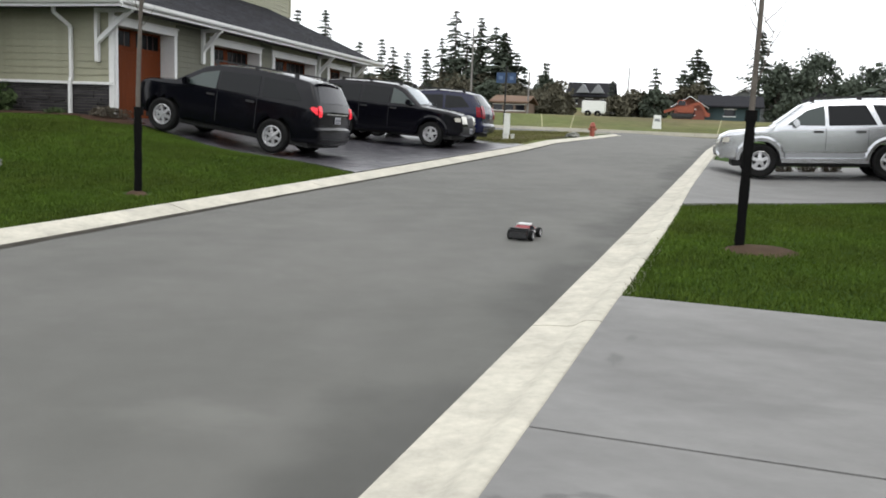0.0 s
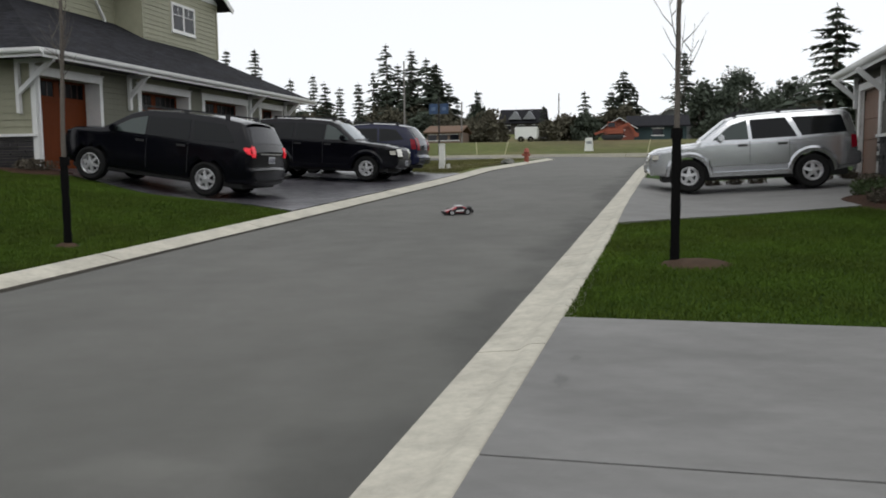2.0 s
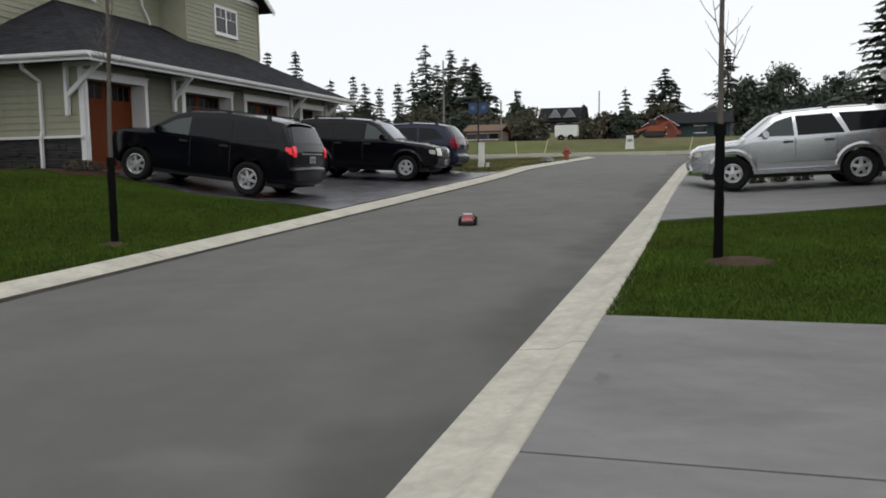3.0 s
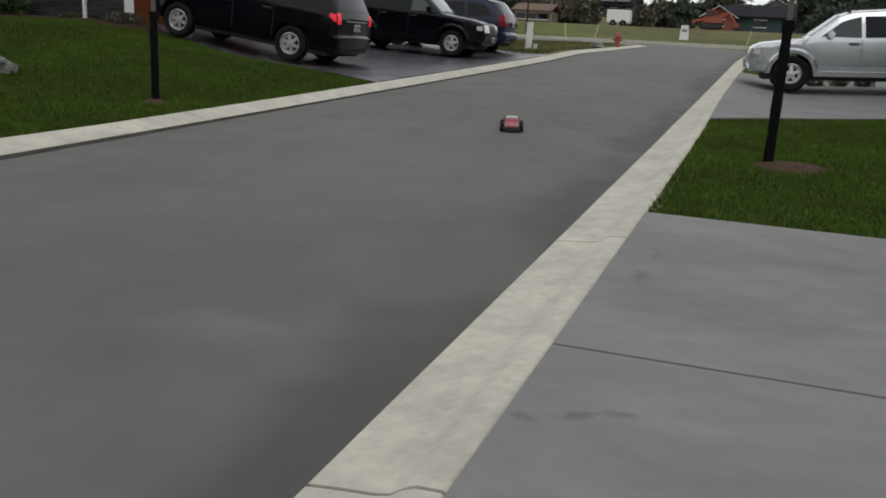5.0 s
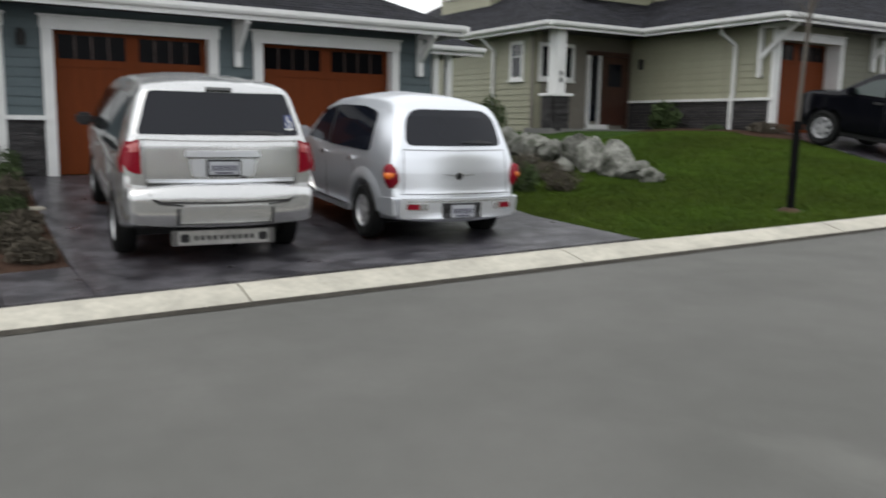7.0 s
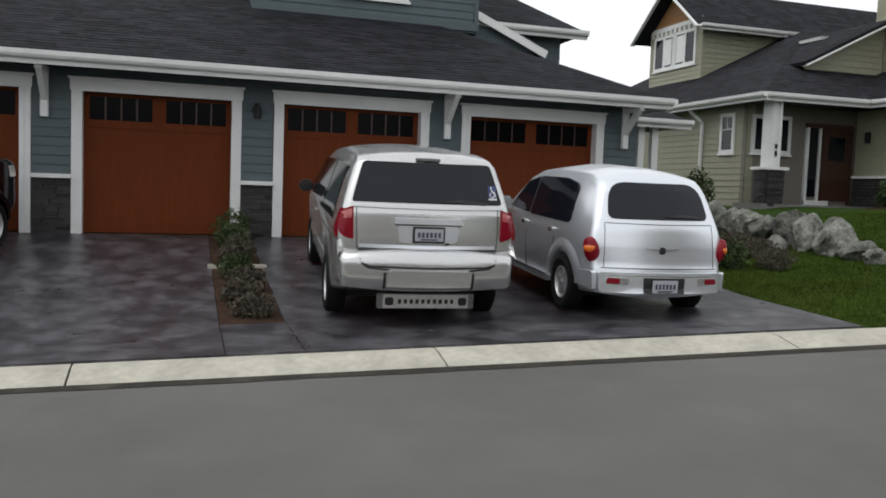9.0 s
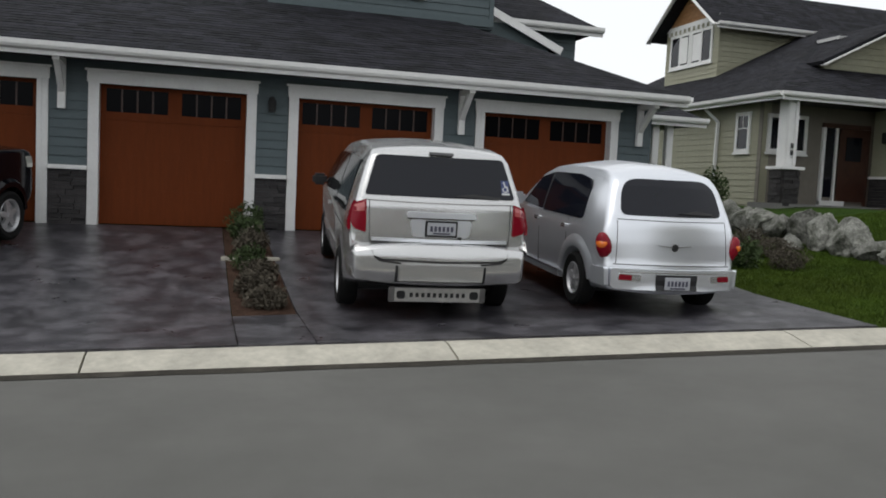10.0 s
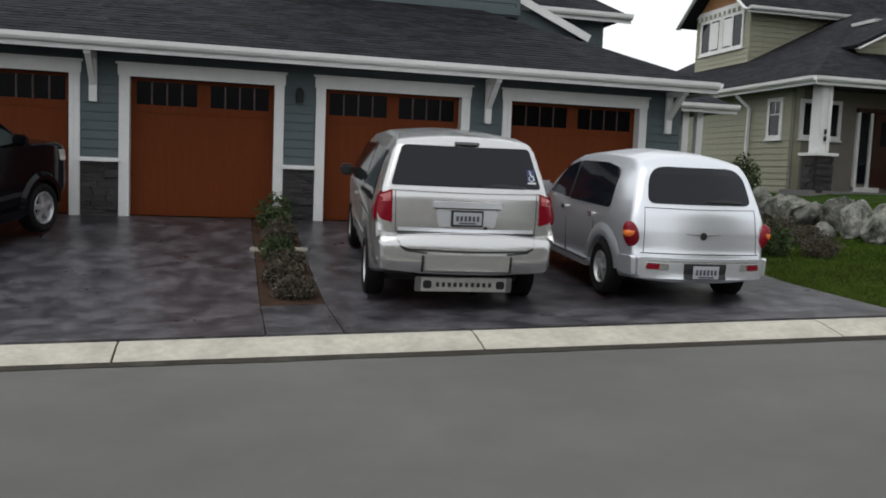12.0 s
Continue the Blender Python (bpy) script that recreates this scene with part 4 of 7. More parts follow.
def brown_house():
    """The house across, beside the silver off-roader: garages that face the road."""
    X, Z, EZ = 5.75, 0.88, 3.48
    h = thing("house", Matrix.Translation((5.38, 24.0, 0.2)) @ Matrix.Rotation(radians(-3.4), 4, "Z") @ Matrix.Translation((-5.3, -25.6, 0)), "dark umber house with faded brown garage doors and white trim", "house")
    doors = [(17.6, 19.85), (22.3, 24.4)]
    edges = [13.0, 17.6, 19.85, 22.3, 24.4, 25.0]
    for a, b in zip(edges[0::2], edges[1::2]):
        part("wall", box(X, a, Z - 0.3, X + 0.25, b, 3.7), UMBER, h)
        siding(h, "boards", UMBER, "x", X, a, b, 1.98, 3.4, out=-1)
        ledge_stones(h, "x", X, a, b, Z - 0.1, 1.9, out=-1, seed=int(a))
        part("stone_cap", box(X - 0.1, a, 1.9, X, b, 1.97, 0.006), WHITE, h)
    for a, b in doors:
        part("lintel", box(X, a, 3.1, X + 0.25, b, 3.7), UMBER, h)
        d = part("garage_door", box(X + 0.1, a, Z, X + 0.14, b, 3.1), DULLDOOR, h, "brown wooden garage door")
        for k in range(4):
            part("door_section", box(X + 0.07, a + 0.01, Z + k * 0.5 + 0.01, X + 0.1, b - 0.01, Z + k * 0.5 + 0.49, 0.004), DULLDOOR, d)
        for p, q in ((a - 0.2, a), (b, b + 0.2)):
            part("jamb_trim", box(X - 0.05, p, Z - 0.05, X + 0.06, q, 3.1), WHITE, h)
        part("head_trim", box(X - 0.05, a - 0.18, 3.1, X + 0.06, b + 0.18, 3.27), WHITE, h)
    for y in (21.95, 24.9):
        k = part("bracket", box(X - 0.1, y - 0.06, 2.7, X, y + 0.06, EZ, 0.006), WHITE, h)
        part("brace", bar((X - 0.06, y, 2.95), (X - 0.6, y, EZ - 0.05), 0.09, 0.11), WHITE, k)
    part("wall", box(X + 0.251, 24.75, Z - 0.3, 16, 25.0, 3.7), UMBER, h)
    part("wall", box(X + 0.251, 13.0, Z - 0.3, 16, 13.25, 3.7), UMBER, h)
    part("wall", box(15.75, 13.251, Z - 0.3, 16, 24.749, 3.7), UMBER, h)
    part("soffit", box(5.35, 12.4, EZ, 16, 25.5, EZ + 0.025), SOFFIT, h)
    gutter(h, (5.3, 25.6, EZ), (5.3, 12.3, EZ), (-1, 0, 0))
    roof_plane(h, [(5.3, 25.6, EZ + 0.1), (5.3, 12.3, EZ + 0.1), (11, 15.3, EZ + 2.9), (11, 22.6, EZ + 2.9)])
    roof_plane(h, [(16.5, 25.6, EZ + 0.1), (5.3, 25.6, EZ + 0.1), (11, 22.6, EZ + 2.9), (11, 22.6, EZ + 2.9)])
    roof_plane(h, [(5.3, 12.3, EZ + 0.1), (16.5, 12.3, EZ + 0.1), (11, 15.3, EZ + 2.9), (11, 15.3, EZ + 2.9)])
    # gable over the near garage
    gx, g0, g1, gz, gp = 5.9, 17.75, 19.95, 3.97, 4.40
    part("gable_wall", prism([(g0, gz), (g1, gz), ((g0 + g1) / 2, gp)], gx, gx + 4, "x"), DARKDOOR, h)
    for sy, e in ((1, g1), (-1, g0)):
        mid = (g0 + g1) / 2
        c = [(gx - 0.4, e + sy * 0.4, gz - 0.35), (gx + 4, e + sy * 0.4, gz - 0.35), (gx + 4, mid, gp + 0.1), (gx - 0.4, mid, gp + 0.1)]
        roof_plane(h, c if sy < 0 else [c[1], c[0], c[3], c[2]])
        part("bargeboard", bar((gx - 0.43, e + sy * 0.42, gz - 0.4), (gx - 0.43, mid, gp + 0.02), 0.2, 0.05, up=(1, 0, 0)), WHITE, h)
    part("upper_wall", box(6.4, 13.8, 3.8, 15, 20.9, 8.4), TAN, h)


def unseen_house():
    """Unseen house added behind the camera's driveway to darken reflections; garages face the road."""
    X, Z, EZ = 12.2, 0.2, 2.7
    h = thing("house", Matrix(), "unseen tan duplex added behind the concrete driveway", "house")
    doors = [(-9.5, -7.0), (-5.8, -3.3), (-1.2, 1.3), (2.4, 4.9)]
    edges = [-11.0] + [e for d in doors for e in d] + [6.2]
    for a, b in zip(edges[0::2], edges[1::2]):
        part("wall", box(X, a, Z - 0.5, X + 0.25, b, EZ + 0.25), TAN, h)
        siding(h, "boards", TAN, "x", X, a, b, Z + 0.9, EZ, out=-1)
    for a, b in doors:
        part("lintel", box(X, a, Z + 2.3, X + 0.25, b, EZ + 0.25), TAN, h)
        d = part("garage_door", box(X + 0.1, a, Z - 0.3, X + 0.14, b, Z + 2.3), CEDAR, h, "brown wooden garage door")
        for k in range(4):
            part("door_section", box(X + 0.07, a + 0.01, Z + k * 0.57 + 0.01, X + 0.1, b - 0.01, Z + k * 0.57 + 0.56), CEDAR, d)
    for y in (-11.0, 5.95):
        part("wall", box(X + 0.251, y, Z - 0.5, 22, y + 0.25, EZ + 0.25), TAN, h)
    part("wall", box(21.75, -10.749, Z - 0.5, 22, 5.949, EZ + 0.25), TAN, h)
    gutter(h, (11.5, 6.8, EZ), (11.5, -11.6, EZ), (-1, 0, 0))
    part("soffit", box(11.55, -11.5, EZ, 22, 6.7, EZ + 0.025), SOFFIT, h)
    roof_plane(h, [(11.5, 6.8, EZ + 0.1), (11.5, -11.6, EZ + 0.1), (17, -7.0, EZ + 2.0), (17, 2.2, EZ + 2.0)], course=0.5)
    roof_plane(h, [(22.5, 6.8, EZ + 0.1), (11.5, 6.8, EZ + 0.1), (17, 2.2, EZ + 2.0), (17, 2.2, EZ + 2.0)], course=0.5)
    roof_plane(h, [(11.5, -11.6, EZ + 0.1), (22.5, -11.6, EZ + 0.1), (17, -7.0, EZ + 2.0), (17, -7.0, EZ + 2.0)], course=0.5)
    roof_plane(h, [(22.5, -11.6, EZ + 0.1), (22.5, 6.8, EZ + 0.1), (17, 2.2, EZ + 2.0), (17, -7.0, EZ + 2.0)], course=0.5)


unseen_house()
blue_house()
tan_house()
brown_house()


# ---- vehicles ----
def wheel(parent, x, y, r, w, side, spokes=6, rim_material=None, rim=0.66, name="wheel"):
    """Tyre, rim, spokes and hub. side: +1 faces +y."""
    hub = new(name)
    hub.parent, hub.location = parent, (x, y, r)
    hw = w / 2
    prof = [(r * rim, -hw * 0.8), (r * 0.86, -hw), (r * 0.97, -hw * 0.8), (r, -hw * 0.45), (r, hw * 0.45), (r * 0.97, hw * 0.8), (r * 0.86, hw), (r * rim, hw * 0.8)]
    part("tyre", lathe(prof, 36), RUBBER, hub, smooth=True)
    m = rim_material or ALLOY
    s = side
    rr = r * rim
    bm = lathe([(rr * 1.0, s * hw * 0.82), (rr * 0.95, s * hw * 0.86), (rr * 0.88, s * hw * 0.7), (rr * 0.86, s * hw * 0.2), (rr * 0.5, s * hw * 0.1), (0.001, s * hw * 0.1)], 36)
    rimo = part("rim", bm, m, hub, smooth=True)
    well = lathe([(rr * 0.855, s * hw * 0.16), (rr * 0.2, s * hw * 0.16)], 36)
    part("brake_shadow", well, DARKMETAL, rimo)
    for k in range(spokes):
        a = 2 * math.pi * (k + 0.25) / spokes
        ca, sa = math.cos(a), math.sin(a)
        tw = rr * 0.62 * math.pi / spokes
        b = bmesh.new()
        pts = [(rr * 0.1, -tw * 0.5, 0.72), (rr * 0.88, -tw * 0.36, 0.62), (rr * 0.88, tw * 0.36, 0.62), (rr * 0.1, tw * 0.5, 0.72)]
        top = [b.verts.new((p * ca - q * sa, s * hw * h, p * sa + q * ca)) for p, q, h in pts]
        low = [b.verts.new((p * ca - q * sa, s * hw * (h - 0.35), p * sa + q * ca)) for p, q, h in pts]
        b.faces.new(top)
        for i in range(4):
            b.faces.new((top[i], top[(i + 1) % 4], low[(i + 1) % 4], low[i]))
        bmesh.ops.recalc_face_normals(b, faces=b.faces)
        part("spoke", b, m, rimo)
    part("hub_cap", lathe([(rr * 0.2, s * hw * 0.6), (rr * 0.18, s * hw * 0.8), (0.001, s * hw * 0.84)], 16), m, rimo, smooth=True)
    return hub


def arch(cx, r, z0, n=9):
    """The upper half of a wheel arch, front to rear, from and to height z0."""
    a0 = math.asin(min(max((z0 - r[1]) / r[0], -0.9), 0.9))
    return [(cx + r[0] * math.cos(a0 + (math.pi - 2 * a0) * k / n), r[1] + r[0] * math.sin(a0 + (math.pi - 2 * a0) * k / n)) for k in range(n + 1)]


class Shell:
    """A car body from its side outline. w0: half width; belt: height above which the sides lean in; lean: how much per metre."""

    def __init__(self, upper, sill, arches, w0, belt, lean, x_front, x_rear, round_front=0.12, round_rear=0.08, corner=0.07, crown=0.05):
        self.w0, self.belt, self.lean, self.xf, self.xr, self.rf, self.rr = w0, belt, lean, x_front, x_rear, round_front, round_rear
        self.corner, self.crown = corner, crown
        self.outline = upper + [p for a in arches[::-1] for p in arch(a[0], a[1], sill)[::-1]]

    def half(self, x, z):
        w = self.w0
        if z > self.belt:
            w -= self.lean * (z - self.belt) + 0.10 * max(z - self.belt - 0.12, 0) ** 2
        else:
            w -= 0.10 * (self.belt - z) ** 2 * 0.6
        length = self.xf - self.xr
        tf, tr = max(0.0, (x - (self.xf - 0.9)) / 0.9), max(0.0, ((self.xr + 0.7) - x) / 0.7)
        return w - self.rf * min(tf, 1.1) ** 2.2 - self.rr * min(tr, 1.1) ** 2.4

    def body(self, name, material, parent, label=""):
        bm = bmesh.new()
        f = bm.faces.new([bm.verts.new((x, 0, z)) for x, z in self.outline])
        zs = [p[1] for p in self.outline]
        for z in frange(min(zs) + 0.05, max(zs) - 0.03, 0.07 if max(zs) > 0.5 else 0.14):
            bmesh.ops.bisect_plane(bm, geom=list(bm.verts) + list(bm.edges) + list(bm.faces), plane_co=(0, 0, z), plane_no=(0, 0, 1))
        for x in frange(self.xr + 0.05, self.xf - 0.05, 0.11 if self.xf > 1 else 0.22):
            bmesh.ops.bisect_plane(bm, geom=list(bm.verts) + list(bm.edges) + list(bm.faces), plane_co=(x, 0, 0), plane_no=(1, 0, 0))
        bm.normal_update()
        flip = bm.faces[:][0].normal.y
        # outward way in the outline's plane at each boundary vertex
        ways = {}
        for v in bm.verts:
            es = [e for e in v.link_edges if e.is_boundary]
            if len(es) != 2:
                continue
            n = Vector()
            for e in es:
                fc = e.link_faces[0]
                mid = (e.verts[0].co + e.verts[1].co) / 2
                d = (e.verts[1].co - e.verts[0].co).normalized()
                q = Vector((d.z, 0, -d.x))
                if q.dot(mid - fc.calc_center_median()) < 0:
                    q = -q
                n += q
            ways[v] = n.normalized() if n.length > 1e-6 else Vector((0, 0, 1))
        edges = [(e.verts[0], e.verts[1]) for e in bm.edges if e.is_boundary]
        flat = {v: v.co.copy() for v in bm.verts}
        made = {}
        c = self.corner
        for v, p in flat.items():
            w = self.half(p.x, p.z)
            if v in ways:
                q = p - ways[v] * c
                v.co = (q.x, w, q.z)
            else:
                # points near the outline draw in, so that the rounded corner stays smooth
                near, d = None, 9.0
                for (xa, za), (xb, zb) in zip(self.outline, self.outline[1:] + self.outline[:1]):
                    ab = Vector((xb - xa, zb - za))
                    t = min(max(((p.x - xa) * ab.x + (p.z - za) * ab.y) / max(ab.length_squared, 1e-9), 0), 1)
                    q = Vector((xa + ab.x * t, zb * t + za * (1 - t)))
                    e = math.hypot(q.x - p.x, q.y - p.z)
                    if e < d:
                        near, d = q, e
                if 1e-5 < d < 3 * c:
                    pull = c * (1 - d / (3 * c)) / d
                    v.co = (p.x - (near.x - p.x) * pull, w, p.z - (near.y - p.z) * pull)
                else:
                    v.co = (p.x, w, p.z)
        steps = 14
        for v, n in ways.items():
            p, w = flat[v], self.half(flat[v].x, flat[v].z)
            ring = [v]
            for a in (30, 60, 90):
                s, co = math.sin(radians(a)), math.cos(radians(a))
                q = p - n * c * (1 - s)
                ring.append(bm.verts.new((q.x, w - c * (1 - co), q.z)))
            for k in range(1, steps + 1):
                y = (w - c) * (1 - 2 * k / steps)
                bulge = self.crown * (1 - (y / (w - c)) ** 2) * (1 if abs(n.x) > 0.4 or n.z > 0 else 0)
                q = p + n * bulge
                ring.append(bm.verts.new((q.x, y, q.z)))
            for a in (60, 30):
                s, co = math.sin(radians(a)), math.cos(radians(a))
                q = p - n * c * (1 - s)
                ring.append(bm.verts.new((q.x, -(w - c * (1 - co)), q.z)))
            q = p - n * c
            ring.append(bm.verts.new((q.x, -w, q.z)))
            made[v] = ring
        inner = {v: bm.verts.new((v.co.x, -v.co.y, v.co.z)) for v in flat if v not in ways}
        for fc in [fc for fc in bm.faces]:
            bm.faces.new([made[v][-1] if v in made else inner[v] for v in fc.verts][::-1])
        for a, b in edges:
            for k in range(len(made[a]) - 1):
                bm.faces.new((made[a][k], made[b][k], made[b][k + 1], made[a][k + 1]))
        bmesh.ops.recalc_face_normals(bm, faces=bm.faces)
        return part(name, bm, material, parent, label, smooth=True)

    def side(self, name, pts, material, parent, s=1, lift=0.010, label="", thick=0.02, cut=0.2):
        """A panel on the side: pts of (x, z)."""
        bm = bmesh.new()
        bm.faces.new([bm.verts.new((x, 0, z)) for x, z in pts])
        xs, zs = [p[0] for p in pts], [p[1] for p in pts]
        for z in frange(min(zs), max(zs), cut)[1:-1]:
            bmesh.ops.bisect_plane(bm, geom=list(bm.verts) + list(bm.edges) + list(bm.faces), plane_co=(0, 0, z), plane_no=(0, 0, 1))
        for x in frange(min(xs), max(xs), cut)[1:-1]:
            bmesh.ops.bisect_plane(bm, geom=list(bm.verts) + list(bm.edges) + list(bm.faces), plane_co=(x, 0, 0), plane_no=(1, 0, 0))
        for v in bm.verts:
            v.co.y = s * (self.half(v.co.x, v.co.z) + lift)
        r = bmesh.ops.extrude_face_region(bm, geom=list(bm.faces))
        for q in r["geom"]:
            if isinstance(q, bmesh.types.BMVert):
                q.co.y -= s * thick
        bmesh.ops.recalc_face_normals(bm, faces=bm.faces)
        return part(name, bm, material, parent, label)

    def across(self, name, line, material, parent, y0=-0.9, y1=0.9, lift=0.008, label="", rel=True, thick=0.014, taper=0.0):
        """A panel on the front, rear or roof, along a line of (x, z) with the way out to the given side; y0, y1 as shares of the half width."""
        bm = bmesh.new()
        rows = []
        n = len(line)
        line = [self.snap(x, z) for x, z in line]
        for i, (x, z) in enumerate(line):
            a, b = Vector((*line[max(i - 1, 0)],)), Vector((*line[min(i + 1, n - 1)],))
            d = (b - a).normalized()
            out = Vector((-d.y, d.x))
            if self.flip_out(x, z, out):
                out = -out
            w = self.half(x, z) - self.corner
            row = []
            sh = taper * i / max(n - 1, 1)
            for k in range(9):
                share = (y0 + sh) + ((y1 - sh) - (y0 + sh)) * k / 8 if y0 < 0 < y1 else y0 + (y1 - y0) * k / 8
                y = share * (w if rel else 1)
                bulge = self.crown * (1 - min((y / w) ** 2, 1))
                row.append((Vector((x, y, z)), Vector((out.x, 0, out.y)), bulge))
            rows.append(row)
        top = [[bm.verts.new(p + o * (bl + lift)) for p, o, bl in row] for row in rows]
        low = [[bm.verts.new(p + o * (bl + lift - thick)) for p, o, bl in row] for row in rows]
        for i in range(n - 1):
            for k in range(8):
                bm.faces.new((top[i][k], top[i][k + 1], top[i + 1][k + 1], top[i + 1][k]))
        for i in range(n - 1):
            for k in (0, 8):
                bm.faces.new((top[i][k], top[i + 1][k], low[i + 1][k], low[i][k]))
        for k in range(8):
            for i in (0, n - 1):
                bm.faces.new((top[i][k], top[i][k + 1], low[i][k + 1], low[i][k]))
        bmesh.ops.recalc_face_normals(bm, faces=bm.faces)
        bm.normal_update()
        if sum((fc.normal.dot(rows[0][0][1])) for fc in list(bm.faces)[: 8 * (n - 1)]) < 0:
            bmesh.ops.reverse_faces(bm, faces=bm.faces)
        return part(name, bm, material, parent, label, smooth=True)

    def rear_x(self, z):
        """The rear outline's x at height z."""
        best = 0.0
        for (xa, za), (xb, zb) in zip(self.outline, self.outline[1:]):
            if min(za, zb) <= z <= max(za, zb) and abs(zb - za) > 1e-6:
                best = min(best, xa + (xb - xa) * (z - za) / (zb - za))
        return best

    def rear(self, name, pts, material, parent, lift=0.006, thick=0.02, label="", cut=0.06):
        """A panel of outline pts (y, z) bent over the rear face."""
        bm = bmesh.new()
        bm.faces.new([bm.verts.new((0, y, z)) for y, z in pts])
        ys, zs = [p[0] for p in pts], [p[1] for p in pts]
        for z in frange(min(zs), max(zs), cut)[1:-1]:
            bmesh.ops.bisect_plane(bm, geom=list(bm.verts) + list(bm.edges) + list(bm.faces), plane_co=(0, 0, z), plane_no=(0, 0, 1))
        for y in frange(min(ys), max(ys), cut)[1:-1]:
            bmesh.ops.bisect_plane(bm, geom=list(bm.verts) + list(bm.edges) + list(bm.faces), plane_co=(0, y, 0), plane_no=(0, 1, 0))
        c = self.corner
        for v in bm.verts:
            x = self.rear_x(v.co.z)
            slope = (self.rear_x(v.co.z + 0.04) - self.rear_x(v.co.z - 0.04)) / 0.08
            nx = max(1 / math.sqrt(1 + slope * slope), 0.72)
            w = self.half(x, v.co.z)
            d = min(max((abs(v.co.y) - (w - c)) / c, 0), 0.98)
            v.co.x = x - self.crown * max(1 - (v.co.y / (w - c)) ** 2, 0) / nx - lift / nx + c * (1 - math.sqrt(1 - d * d))
        r = bmesh.ops.extrude_face_region(bm, geom=list(bm.faces))
        for q in r["geom"]:
            if isinstance(q, bmesh.types.BMVert):
                q.co.x += thick
        bmesh.ops.recalc_face_normals(bm, faces=bm.faces)
        return part(name, bm, material, parent, label, smooth=thick > 0.03)

    def snap(self, x, z):
        """The nearest point of the outline, if it is close."""
        best, p = 0.06, Vector((x, z))
        out = (x, z)
        for a, b in zip(self.outline, self.outline[1:]):
            a, b = Vector(a), Vector(b)
            d = b - a
            t = min(max((p - a).dot(d) / max(d.length_squared, 1e-9), 0), 1)
            q = a + d * t
            if (q - p).length < best:
                best, out = (q - p).length, (q.x, q.y)
        return out

    def flip_out(self, x, z, out):
        cx, cz = (self.xf + self.xr) / 2, 0.8
        return out.x * (x - cx) + out.y * (z - cz) * 3 < 0


def rounded(pts, radii, n=5):
    """A polygon with its corners rounded by the given radii."""
    out = []
    k = len(pts)
    for i in range(k):
        p, a, c = Vector(pts[i]), Vector(pts[i - 1]), Vector(pts[(i + 1) % k])
        r = radii[i] if isinstance(radii, (list, tuple)) else radii
        u, w = (a - p).normalized() * r, (c - p).normalized() * r
        for j in range(n + 1):
            t = j / n
            q = (p + u) * (1 - t) ** 2 + p * 2 * t * (1 - t) + (p + w) * t * t
            out.append((q.x, q.y))
    return out


def mirrored(pts):
    return [(-y, z) for y, z in pts][::-1]


def band(line, h):
    """A thin band of height h along a line of (y, z)."""
    return list(line) + [(y, z + h) for y, z in line[::-1]]


def plate(parent, x, z, ry=0.0, w=0.31, h=0.155, s=-1):
    p = part("number_plate", box(-0.006, -w / 2, -h / 2, 0.006, w / 2, h / 2, 0.003), PLATE, parent, "white licence plate")
    p.location, p.rotation_euler = (x, 0, z), (0, ry, 0)
    for k in range(6):
        y = -w * 0.36 + k * w * 0.144
        part("writing_bar", box(s * 0.007, y - w * 0.045, -h * 0.2, s * 0.0085, y + w * 0.045, h * 0.22), BAR, p)
    part("writing_bar", box(s * 0.007, -w * 0.3, -h * 0.42, s * 0.0085, w * 0.3, -h * 0.3), BAR, p)
    return p


def underbody(parent, x0, x1, w, z0, z1):
    part("underbody", box(x0, -w, z0, x1, w, z1, 0.02), DARKMETAL, parent)


def wheels(car, xs, track, r, w, **kw):
    for x in xs:
        for s in (1, -1):
            wheel(car, x, s * track, r, w, s, **kw)


def mirrors(shell, parent, x, z, material):
    for s in (1, -1):
        y = s * (shell.half(x, z) + 0.10)
        bm = box(x - 0.06, y - 0.10, z - 0.01, x + 0.07, y + 0.10, z + 0.15, 0.035)
        part("mirror", bm, material, parent)


